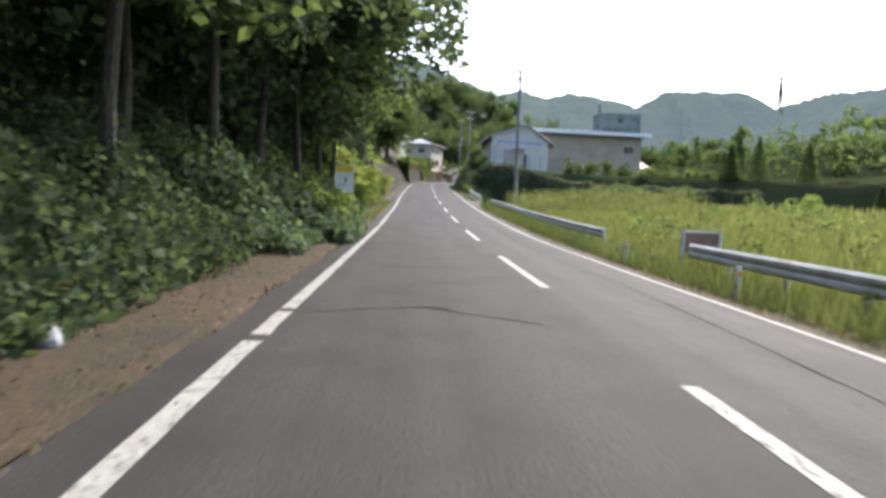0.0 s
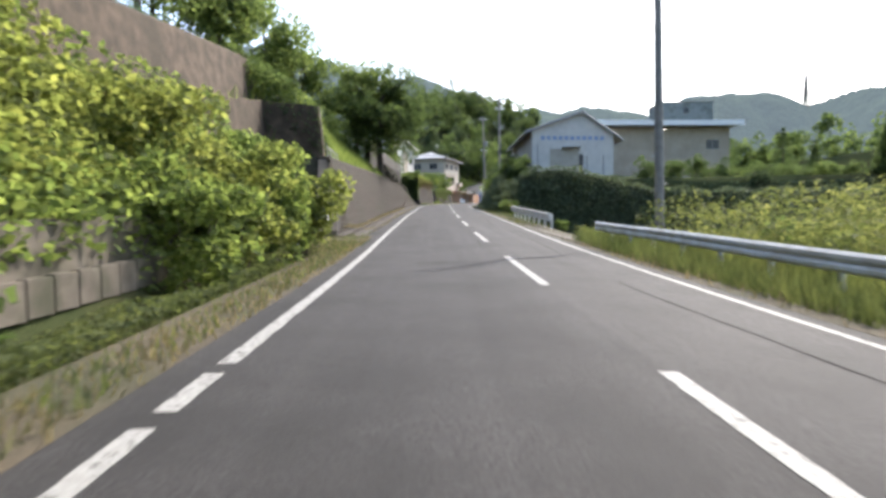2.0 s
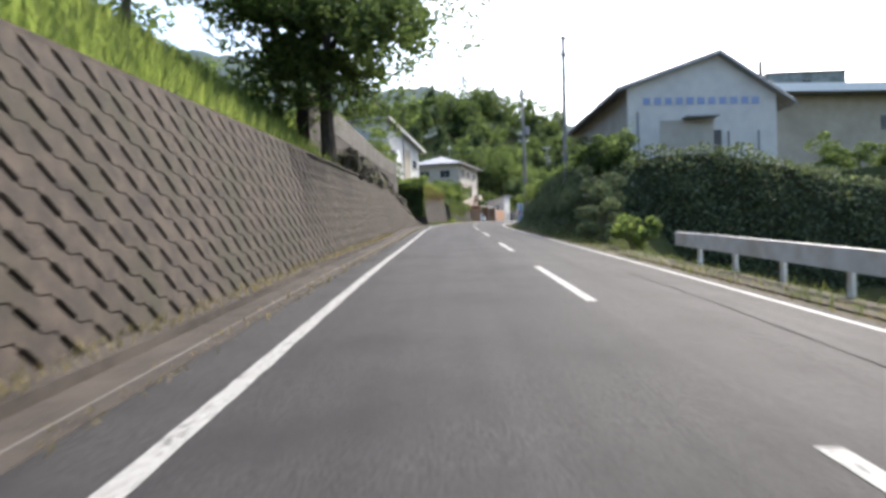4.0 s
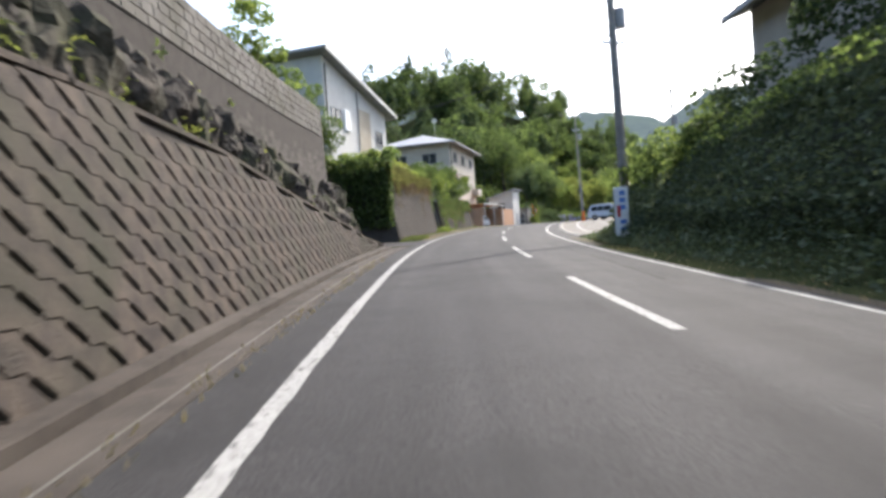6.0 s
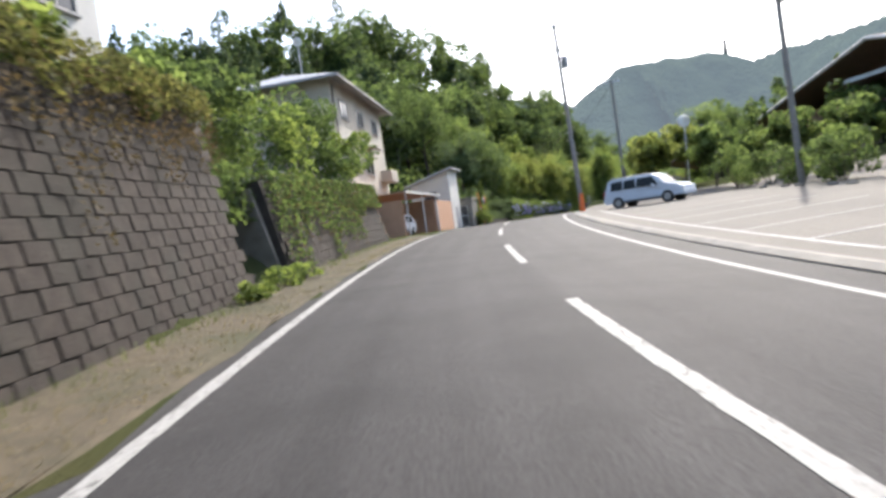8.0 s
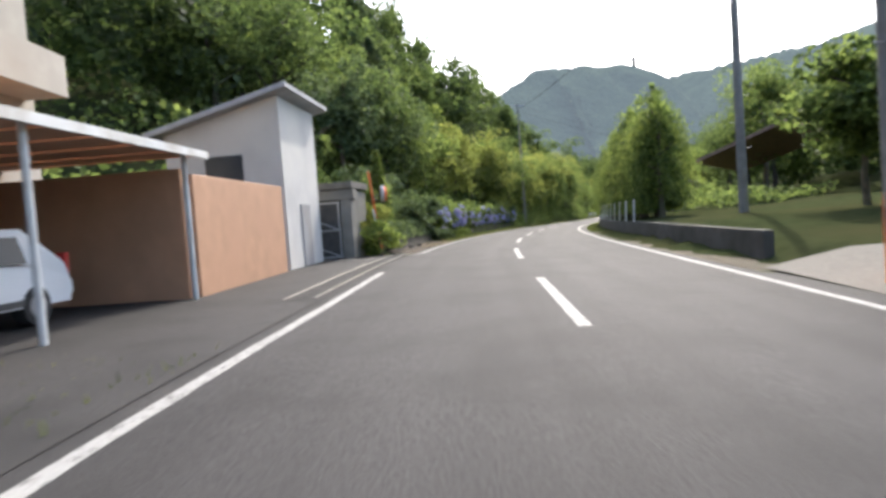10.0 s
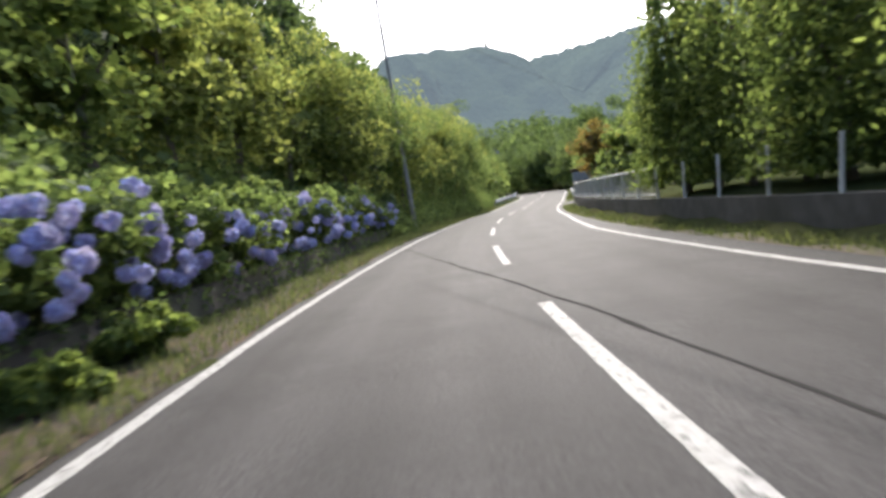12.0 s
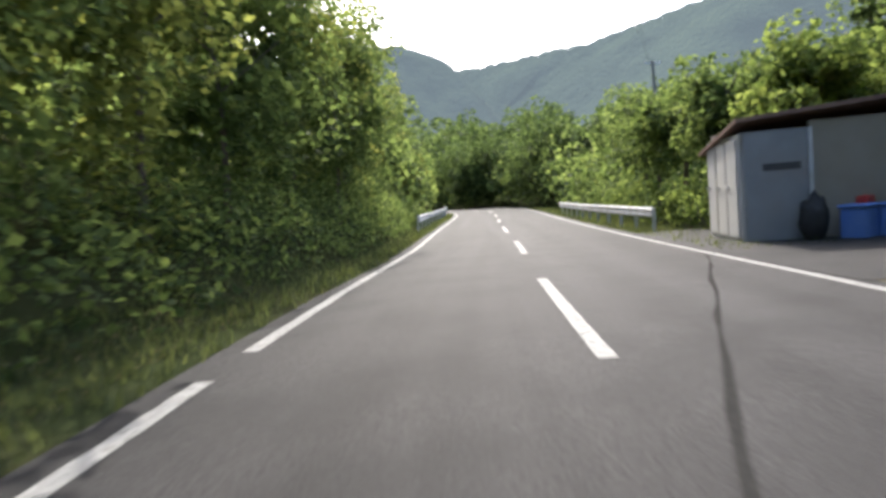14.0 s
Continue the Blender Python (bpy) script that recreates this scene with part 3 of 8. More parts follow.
crack([(62.8, -2.2), (63.0, -1.8), (62.8, -1.5)], .13, 4.5)
crack([(103, -.36), (105.2, -.25)], .035, 5.0)
for k, (a, b) in enumerate(((56, 69), (74, 97), (101, 112), (116, 131), (160, 176))):
    crack([(s_, 1.55 + .16 * math.sin(s_ * .31)) for s_ in np.arange(a, b, 1.0)], .05, 7.0 + k)
crack([(242, .6), (247, .55), (251, .75)], .025, 13.0)

# concrete gutter and kerb below the block wall
def sweep(name, st, profile, material, parent=None, label="", close=True):
    """profile: (lat, dz) points swept along the road."""
    vs, fs = [], []
    n = len(profile(st[0]))
    for s in st:
        for la, dz in profile(s):
            vs.append(R(s, la, dz))
    for i in range(len(st) - 1):
        for j in range(n - (0 if close else 1)):
            a, b = i * n + j, i * n + (j + 1) % n
            fs.append((a, a + n, b + n, b))
    if close:
        fs += [tuple(range(n)), tuple(range(len(vs) - 1, len(vs) - n - 1, -1))]
    return link_mesh(name, vs, fs, material, parent, label)

culvert = tagged(sweep("culvert_parapet", np.arange(71.6, 75.9, .6), lambda s: [(4.1, -.2), (4.1, .28), (4.35, .28), (4.35, -.2)], M_JOINT), "low dark concrete culvert parapet beside the rail", "parapet", kind="structure")
gutter = sweep("gutter", np.arange(108, 177.2, 1.0), lambda s: [(-4.08, -.45), (-4.08, 0.012), (-4.68, 0.0), (-4.69, -.25), (-4.8, -.25), (-4.81, .05), (-5.12, .07), (-5.12, -.45)], mat("stained_gutter", (0.055, 0.044, 0.035), (0.034, 0.028, 0.022), scale=5, rough=0.9, bump=0.7, c3=(0.075, 0.062, 0.05), big=0.8))
ribbon("gutter_edge", np.arange(108, 177.2, 1.0), -4.285, -4.255, M_CONC, gutter, .014)
tagged(gutter, "weathered concrete gutter with a low kerb below the block wall", "gutter", kind="structure")

verge_soil = mat("dusty_verge", (0.1, 0.08, 0.052), (0.07, 0.058, 0.037), scale=5, rough=0.95, bump=0.8, c3=(0.055, 0.055, 0.028), big=0.8, fine=30, bumpdist=0.04)
for nm, a, b, l0, l1 in (("verge_steps", 86, 109, -4.7, -3.8), ("verge_stair_foot", 103.5, 108.6, -6.2, -4.72), ("verge_meadow", 40, 150, 2.95, 4.3), ("verge_hedge", 150, 180, 2.95, 3.9), ("verge_fence", 230, 300, 3.4, 4.3)):
    tagged(ribbon(nm, np.arange(a, b + .1, 1.5), l0, l1, verge_soil, None, 0.004), "dusty soil verge with dry grass", "verge", kind="structure")

def rising_verge(name, s0, s1, width, lift, label, soil=verge_soil, near=-3.82):
    """A verge that climbs a little from the asphalt to the wall foot, tapered where it begins."""
    st = np.arange(s0, s1, .9)
    w = np.interp(st, [s0, s0 + 1.5], [.15, width]); up_ = np.interp(st, [s0, s0 + 2.2], [.1, 1])
    vs = [R(s, near - b * f - .09 * math.sin(s * 1.7) * math.sin(s * .63) * (f == 0), (.03 if f else .003) + lift * f * k) for s, b, k in zip(st, w, up_) for f in (0, .05, .35, 1)]
    return tagged(link_mesh(name, vs, [(i * 4 + j, i * 4 + j + 4, i * 4 + j + 5, i * 4 + j + 1) for i in range(len(st) - 1) for j in range(3)], soil), label, "verge", kind="structure")
litter_soil = mat("leaf_litter_soil", (.075, .05, .03), (.045, .034, .022), scale=9, rough=.95, bump=.9, c3=(.035, .03, .02), big=.7, fine=30, bumpdist=.04)
rising_verge("verge_grove", 40, 85, 2.9, .1, "brown leaf-littered soil verge below the grove", litter_soil)
rising_verge("verge_plots", 182.2, 216.5, 1.45, .064, "dusty soil verge with dry grass below the stone wall")
rising_verge("verge_bank", 242.2, 300, 1.25, .075, "dusty soil verge below the flowering bank", litter_soil)

# ---- far mountains ----
def mountain(name, ridge, width, seed, label):
    ridge = np.array(ridge, float)
    d = np.r_[0, np.cumsum(np.hypot(*np.diff(ridge[:, :2], axis=0).T))]
    u = np.arange(0, d[-1], 5.0)
    p = np.stack([np.interp(u, d, ridge[:, k]) for k in range(3)], 1)
    t = np.gradient(p[:, :2], axis=0); t /= np.linalg.norm(t, axis=1)[:, None]
    v = np.linspace(-1, 1, 61)
    vs = []
    for i in range(len(u)):
        for w in v:
            x, y = p[i, 0] + t[i, 1] * w * width, p[i, 1] - t[i, 0] * w * width
            h = p[i, 2] * (1 - abs(w) ** 1.15)
            spur = noise.noise((x * 0.012 + seed, y * 0.012, 1.0)) * 16 * abs(w) * (1 - abs(w)) * 4
            bumps = noise.noise((x * 0.09, y * 0.09, seed)) * 3.0 + noise.noise((x * 0.25, y * 0.25, seed)) * 2.2
            vs.append((x, y, h + spur + bumps + (-4 if abs(w) > .98 else 0)))
    n = len(v)
    k = (np.arange(len(u) - 1)[:, None] * n + np.arange(n - 1)[None, :]).ravel()
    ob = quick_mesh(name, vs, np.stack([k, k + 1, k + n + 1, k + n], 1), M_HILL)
    ob.data.polygons.foreach_set("use_smooth", [True] * len(ob.data.polygons))
    return tagged(ob, label, "mountain", kind="structure")
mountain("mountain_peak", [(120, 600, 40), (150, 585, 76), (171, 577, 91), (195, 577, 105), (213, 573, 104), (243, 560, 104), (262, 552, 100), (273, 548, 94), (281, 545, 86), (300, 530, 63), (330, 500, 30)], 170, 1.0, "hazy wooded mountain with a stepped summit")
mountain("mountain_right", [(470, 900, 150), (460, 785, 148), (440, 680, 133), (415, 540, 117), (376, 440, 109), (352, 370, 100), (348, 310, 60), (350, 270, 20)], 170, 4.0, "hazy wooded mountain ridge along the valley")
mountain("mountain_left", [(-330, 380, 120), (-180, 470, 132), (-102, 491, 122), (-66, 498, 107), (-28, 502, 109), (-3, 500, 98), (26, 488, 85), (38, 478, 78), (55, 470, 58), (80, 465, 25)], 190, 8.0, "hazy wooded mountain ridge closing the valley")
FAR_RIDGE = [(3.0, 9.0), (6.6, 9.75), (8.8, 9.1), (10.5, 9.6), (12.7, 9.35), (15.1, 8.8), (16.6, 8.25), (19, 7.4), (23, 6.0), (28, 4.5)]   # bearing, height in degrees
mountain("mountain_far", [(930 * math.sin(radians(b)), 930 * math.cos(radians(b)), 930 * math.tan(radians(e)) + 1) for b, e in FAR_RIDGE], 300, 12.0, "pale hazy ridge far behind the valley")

# power pylon on the ridge
pyl = thing("pylon", at((388, 752, 96)), "slender pale steel lattice pylon on the mountain ridge", "pylon")
legs = []
for sx in (-1, 1):
    for sy in (-1, 1):
        legs.append(((sx * 3.2, sy * 3.2, 0), (sx * .6, sy * .6, 64), 0.75))
rods("lattice_leg", legs, M_DARK, pyl, seg=5)
rods("lattice_brace", [((-(3.2 - 2.6 * k / 9), -(3.2 - 2.6 * k / 9), 7 * k), ((3.2 - 2.6 * k / 9), -(3.2 - 2.6 * k / 9), 7 * k + 7), 0.4) for k in range(9)] + [(((3.2 - 2.6 * k / 9), (3.2 - 2.6 * k / 9), 7 * k), (-(3.2 - 2.6 * k / 9), (3.2 - 2.6 * k / 9), 7 * k + 7), 0.4) for k in range(9)], M_DARK, pyl, seg=4)
for z in (46, 53, 60):
    rods("cross_arm", [((-6, 0, z), (6, 0, z), 0.5)], M_DARK, pyl, seg=5)

# ---- retaining walls ----
M_JOINT2 = mat("stone_joint", (0.044, 0.038, 0.032), (0.032, 0.027, 0.023), scale=5, rough=0.95, bump=0.5)
def slab_wall(name, st, d0, d1, h, label, material, thick=0.45, base=-0.25):
    """A battered wall: foot at distance d0, top at d1 from the middle line, h(s) high."""
    d1 = d1 if callable(d1) else (lambda s, v=d1: v)
    return tagged(sweep(name, st, lambda s: [(-d0, base), (-d1(s), h(s)), (-d1(s) - thick, h(s)), (-d1(s) - thick, base)], material), label, "wall", kind="structure")
h_low = lambda s: float(np.interp(s, [108, 135, 150, 157, 161, 164.2, 165.8, 169, 171.7, 172.4, 173.6, 176.1, 176.9], [3.05, 3.0, 2.9, 2.78, 2.48, 1.98, 1.75, 1.33, .86, .68, .5, .19, .06]))
wall_blocks = slab_wall("wall_blocks", np.arange(111.6, 176.9, 0.8), 5.12, lambda s: 5.12 + .25 * h_low(s), h_low, "leaning retaining wall of patterned brown concrete blocks", M_JOINT)
h_up = lambda s: float(np.interp(s, [142, 158, 171.6, 175.2, 179], [6.4, 6.3, 6.05, 6.0, 5.8]))
wall_upper = slab_wall("wall_upper", np.arange(142, 176.7, 0.8), 7.15, 7.35, h_up, "upper retaining wall of grey stone courses with a pale block top", M_JOINT2, base=-.2)
h_st = lambda s: float(np.interp(s, [183, 188, 193, 196, 201], [3.1, 3.3, 3.65, 3.7, 3.6]))
wall_stone = slab_wall("wall_stone", np.arange(182.9, 196.9, 0.7), 5.25, 5.95, h_st, "leaning wall of weathered stone courses under ivy", M_JOINT2)
h_iv = lambda s: float(np.interp(s, [203, 212], [2.5, 2.2]))
wall_ivy = slab_wall("wall_ivy", np.arange(199.3, 213.1, 0.69), 5.25, 5.8, h_iv, "stone retaining wall half hidden by hanging ivy", M_JOINT2)
# return of the stone wall along the side road
def return_wall(name, s0, d0, d1, h, label):
    a, b = R(s0, -d0, -.25), R(s0 - .35, -d1 - 3.5, -.25)
    c, e = R(s0 + .45, -d0 - .7, h), R(s0 + .2, -d1 - 3.5, h + .3)
    vs = [a, b, e, c, R(s0 + 1.1, -d0 - .7, -.25), R(s0 + .9, -d1 - 3.5, -.25), R(s0 + .9, -d1 - 3.5, h + .3), R(s0 + 1.1, -d0 - .7, h)]
    return tagged(link_mesh(name, vs, [(0, 1, 2, 3), (4, 7, 6, 5), (3, 2, 6, 7), (0, 3, 7, 4), (1, 5, 6, 2)], M_STONE), label, "wall", kind="structure")
return_wall("wall_return", 182.6, 5.25, 15, 3.9, "shaded stone wall along the side road")

# low walls in the last stretch
def h_bank(s):
    return float(np.interp(s, [244.5, 250, 253, 257, 261], [1.15, 1.2, .95, .7, .6]))
# Green-mottled concrete, its base colour darkened for the shade of the bank.
wall_bank = tagged(sweep("wall_bank", np.arange(244.5, 286, 1.0), lambda s: [(-4.97, -.2), (-5.0 - .25 * h_bank(s), h_bank(s)), (-5.6, h_bank(s)), (-5.6, -.2)], mat("shade_toned_bank_concrete", (.066, .056, .046), (.04, .034, .028), scale=3, rough=.95, bump=.7, c3=(.045, .048, .028), big=.9)), "low green-mottled concrete wall below the flowering bank, darkened for shade", "wall", kind="structure")
# Concrete colour is darkened here for the wall's shaded road side.
wall_yard = tagged(sweep("wall_yard", np.arange(232, 298.1, 1.0), lambda s: [(4.25, -.3), (4.25, .57), (4.45, .57), (4.45, -.3)], mat("shade_toned_concrete", (.1, .095, .085), (.07, .066, .058), scale=3, rough=.9, bump=.4, c3=(.05, .05, .04), big=.8)), "low grey concrete wall along the road", "wall", kind="structure")
side_road = link_mesh("side_road", [R(s, la, dz) for s, la, dz in ((177.2, -3.8, .012), (184, -3.8, .012), (183.4, -6, .015), (177.2, -8.2, .05), (173.6, -7.4, .1), (183.3, -20, .62), (176.9, -20, .62), (173.6, -5.7, .1), (177.2, -5.4, .03))], [(0, 1, 2, 8), (8, 2, 3), (8, 3, 4, 7), (3, 2, 5, 6)], M_ASPHALT)
link_mesh("edge_line", [R(s, la, .03) for s, la in ((182.2, -5.6), (182.36, -5.6), (182.0, -11.5), (181.84, -11.5))], [(0, 1, 2, 3)], M_PAINT, side_road)
tagged(side_road, "narrow asphalt lane leaving the road", "road", kind="structure")
# sandy car park
LS = np.arange(178, 231, 1.5)
vs, fs = [], []
LL = [3.6, 5, 9, 15, 22, 32]
for s in LS:
    for la in LL:
        vs.append(G(s, la, 0.1 if s > 180 else -.03))
n = len(LL)
for i in range(len(LS) - 1):
    for j in range(n - 1):
        fs.append((i * n + j, i * n + j + 1, (i + 1) * n + j + 1, (i + 1) * n + j))
lot = tagged(link_mesh("car_park", vs, fs, M_LOT), "pale sandy car park with painted bays", "car park", kind="structure")
# lower yard with parked cars
vs = [G(s, la, 0.05) for s in np.arange(106, 138, 2.0) for la in (3.2, 5, 9, 14, 24, 40)]
fs = [(i * 6 + j, i * 6 + j + 1, i * 6 + j + 7, i * 6 + j + 6) for i in range(15) for j in range(5)]
yard = tagged(link_mesh("yard", vs, fs, M_LOT), "pale gravel yard below the road", "yard", kind="structure")
# yard by the hut
vs = [R(s, la, 0.01) for s in (298.5, 302, 306, 310) for la in (3.3, 6, 11)]
apron = tagged(link_mesh("apron", vs, [(i * 3 + j, i * 3 + j + 1, i * 3 + j + 4, i * 3 + j + 3) for i in range(3) for j in range(2)], M_ASPHALT), "asphalt apron before the hut", "pavement", kind="structure")
# drive in front of the garages
vs = [R(s, la, 0.03 if la < -4.1 else 0.012) for s, near in ((221.5, -3.82), (225, -3.82), (230, -3.82), (236, -3.82), (240, -3.86), (242, -4.05)) for la in (near, -5.5, -7.5, -11)]
drive = tagged(link_mesh("driveway", vs, [(i * 4 + j, i * 4 + j + 4, i * 4 + j + 5, i * 4 + j + 1) for i in range(5) for j in range(3)], M_ASPHALT), "asphalt driveway before the garages", "pavement", kind="structure")

# ---- plants ----
M_BARKD = mat("dark_bark", (0.06, 0.048, 0.037), (0.03, 0.025, 0.02), scale=7, rough=0.95, bump=0.9, c3=(0.05, 0.055, 0.035), big=0.8, fine=18, bumpdist=0.04)
def trunk_mesh(name, h, r, parent, bend=0.3, limbs=5, at_h=0.45, reach=1.6, mat_=None):
    bm = bmesh.new()
    pts = [Vector((bend * math.sin(k * 0.9) * k / 4, bend * math.cos(k * 1.3) * k / 5, h * k / 5)) for k in range(6)]
    for k in range(5):
        rod(bm, pts[k], pts[k + 1] + (pts[k + 1] - pts[k]) * 0.04, r * (1 - 0.16 * k), r * (1 - 0.16 * (k + 1)), 8)
    for k in range(limbs):
        z = at_h + (0.92 - at_h) * k / max(1, limbs - 1)
        j = min(4, int(z * 5)); p = pts[j].lerp(pts[j + 1], z * 5 - j)
        a = k * 2.4
        q = p + Vector((math.cos(a) * reach, math.sin(a) * reach, reach * 0.7))
        rod(bm, p, q, r * 0.4, r * 0.15, 6)
    return part(name, bm, mat_ or M_BARK, parent)

def broad_tree(p, h, r, leaf, label, n=5000, size=0.22, m=26, low=0.35, squash=0.62, droop=0.2, name="tree", trunk_r=None):
    t = thing(name, at(p, float(rng.uniform(0, 360))), label, "tree")
    trunk_mesh("trunk", h * 0.8, trunk_r or h * 0.022, t, reach=r * 0.55, mat_=M_BARKD if leaf in (L_GROVE, L_DARK) else M_BARK)
    c = clumps((0, 0, h * (low + (1 - low) / 2)), (r, r, h * (1 - low) / 2), m, n, 0.34)
    k = n // 5
    c[:k] = np.array([0, 0, h * (low + (1 - low) / 2)]) + (c[:k] - np.array([0, 0, h * (low + (1 - low) / 2)])) * 0.62
    sz = np.full(n, size); sz[:k] = size * 2.0
    leaves("crown", c, sz, leaf, t, droop=droop)
    return t

def conifer(p, h, r, leaf, label, n=4500, size=0.2, name="conifer", low=0.08, droop=0.5):
    t = thing(name, at(p, float(rng.uniform(0, 360))), label, "conifer")
    trunk_mesh("trunk", h * 0.9, h * 0.018, t, bend=0.05, limbs=3, reach=r * 0.4)
    z = rng.uniform(0, 1, n) ** 1.3
    tiers = np.floor(z * 14) / 14 + rng.uniform(0, 0.04, n)
    a = rng.uniform(0, 2 * np.pi, n)
    lob = 0.75 + 0.3 * np.sin(a * 5 + tiers * 40)
    rad = r * (1 - tiers) ** 0.85 * lob * rng.uniform(0.45, 1.0, n) ** 0.5 + 0.05
    c = np.stack([np.cos(a) * rad, np.sin(a) * rad, h * (low + (1 - low) * tiers) - rad * 0.18], 1)
    leaves("crown", c, size, leaf, t, droop=droop, aspect=0.5)
    return t

def bush(p, r, h, leaf, label, n=1500, size=0.12, m=14, name="bush", droop=0.0, aspect=0.65, cat="bush"):
    t = thing(name, at(p, float(rng.uniform(0, 360))), label, cat)
    stems = [((0, 0, -0.1), (math.cos(a) * r * 0.5, math.sin(a) * r * 0.5, h * 0.6), 0.025, 0.01) for a in (0.3, 1.6, 2.9, 4.1, 5.4)]
    rods("stem", stems, M_BARK, t, seg=5)
    c = clumps((0, 0, h * 0.5), (r, r, h * 0.5), m, n, 0.36, 0.4)
    c[:, 2] = np.abs(c[:, 2])
    leaves("foliage", c, size, leaf, t, droop=droop, aspect=aspect)
    return t

def stuff(name, pts, size, material, label, category, droop=0.0, aspect=0.6):
    return tagged(leaves(name, pts, size, material, droop=droop, aspect=aspect), label, category, kind="stuff")

def on_ground(s, lat):
    x, y = road_xy(s, lat)
    return np.stack([x, y, road_z(s, lat) + land(s, lat)], 1)

def grass_blades(s0, s1, l0, l1, n, hmin, hmax, width=0.012, lift=0.0):
    """Upright blades as thin pointed quads."""
    s, lat = rng.uniform(s0, s1, n), rng.uniform(l0, l1, n)
    p = on_ground(s, lat) + np.array([0, 0, lift])
    h = rng.uniform(hmin, hmax, n)[:, None]
    a = rng.uniform(0, 2 * np.pi, n)
    w = np.stack([np.cos(a), np.sin(a), np.zeros(n)], 1) * width
    lean = np.concatenate([rng.normal(0, 0.28, (n, 2)), np.ones((n, 1))], 1) * h
    v = np.stack([p - w, p + w, p + lean * 0.6 + w * 0.7, p + lean], 1).reshape(-1, 3)
    return v, np.arange(4 * n).reshape(-1, 4)

def grass(name, spans, material, label):
    V, Q, k = [], [], 0
    for sp in spans:
        v, q = grass_blades(*sp)
        V.append(v); Q.append(q + k); k += len(v)
    return tagged(quick_mesh(name, np.concatenate(V), np.concatenate(Q), material), label, "grass", kind="stuff")

# verge grass
grass("verge_grass", [(56, 84, -5.1, -4.2, 900, .03, .1), (84, 104, -6.3, -3.9, 4200, .05, .16), (104, 108.5, -5.6, -3.9, 350, .05, .16), (108, 176, -4.2, -3.85, 540, .03, .12), (183, 216, -5.4, -4.8, 1800, .04, .18), (182.3, 186.5, -5.3, -4.2, 1500, .06, .28), (216, 226, -6.5, -3.9, 720, .04, .15),
                      (253, 300, -5.0, -3.8, 10500, .03, .18), (286, 350, -5.0, -3.4, 7200, .04, .25), (254, 298, 3.4, 4.2, 4200, .03, .13), (303, 350, 3.4, 6, 5400, .05, .25), (54, 108, 3.3, 4.5, 17000, .08, .62),
                      (118, 150, 3.0, 5.0, 1560, .05, .25)], L_GRASS, "short green verge grass along the road edge")
grass("dry_grass", [(56, 84, -5.0, -3.8, 2600, .02, .07), (84, 104, -6.2, -3.8, 6000, .04, .13), (104, 108.5, -5.6, -3.8, 600, .03, .1), (104, 111, -11, -8.5, 2500, .1, .4), (109, 170, -4.3, -3.95, 1100, .02, .08, .012, .2), (109, 150, -5.0, -4.7, 1500, .03, .14, .012, .3), (150, 178, 2.9, 3.8, 500, .03, .12), (184, 213, -4.9, -3.9, 5000, .02, .08), (62, 108, 2.9, 4.0, 1600, .04, .25), (247, 300, -4.7, -3.8, 5500, .02, .08), (118, 145, 2.95, 3.8, 900, .03, .12)], L_DRY, "dry straw-coloured grass at the road edge")
grass("meadow_grass", [(50, 108, 4.5, 9, 30000, .2, .65, .018), (50, 106, 9, 22, 24000, .3, .75, .03), (40, 104, 22, 48, 9000, .5, 1.1, .08), (106, 118, 13, 34, 2500, .1, .5, .05)], L_MEADOW, "tall yellow-green meadow grass behind the rail")
grass("slope_grass", [(116, 142, -9.5, -5.9, 12000, .25, .8, .03), (113, 116, -6.6, -5.9, 500, .15, .4, .02), (113, 150, -15, -9, 9000, .3, 1.0, .05)], L_BRIGHT, "tall bright grass on the slope above the wall")

n_ = 2600; s_ = rng.uniform(52, 84, n_); l_ = -3.75 - 1.5 * rng.uniform(0, 1, n_) ** .7; x_, y_ = road_xy(s_, l_)
tagged(leaves("fallen_leaves", np.stack([x_, y_, road_z(s_, l_) + .02 + .04 * (-l_ - 3.75)], 1), .055, leafmat("fallen_leaf", (.2, .105, .05), (.11, .07, .04), .1)), "brown fallen leaves scattered over the verge", "leaves", kind="stuff")

def weed_lumps(n, s0, s1, l0, l1, h):
    """Leafy lumps of weeds scattered over open ground."""
    out = []
    for _ in range(n):
        s, la = rng.uniform(s0, s1), rng.uniform(l0, l1)
        r = rng.uniform(.4, 1.1)
        c = clumps(np.array(G(s, la)) + np.array([0, 0, h * .35]), (r, r, h * rng.uniform(.35, .8)), 5, 130, .45, .2)
        out.append(c)
    return np.concatenate(out)

def noise_keep(a, b):
    return np.array([noise.noise((u * .9, v * .9, 3.0)) > -.05 for u, v in zip(a, b)])

# kudzu and undergrowth on the verge of the grove
def bank_points(s0, s1, l0, l1, h0, h1, n, lump=1.0):
    s, lat = rng.uniform(s0, s1, n), rng.uniform(l0, l1, n)
    p = on_ground(s, lat)
    q = np.array([noise.noise((a * 0.55, b * 0.55, 2.0)) for a, b in zip(s, lat)])
    top = (h0 + (h1 - h0) * np.abs(lat - l1) / abs(l1 - l0)) * (1 + lump * q)
    p[:, 2] += np.maximum(0.05, top) * rng.uniform(0.0, 1.0, n) ** 0.45
    return p
stuff("meadow_weeds", weed_lumps(170, 52, 108, 4.9, 24, .8), .13, L_MEADOW, "bright leafy weeds lumped over the meadow", "weeds", aspect=.7)
stuff("meadow_shrubs", weed_lumps(90, 52, 106, 6, 40, 1.1), .17, L_MID, "darker green weed clumps in the meadow", "weeds", aspect=.7)
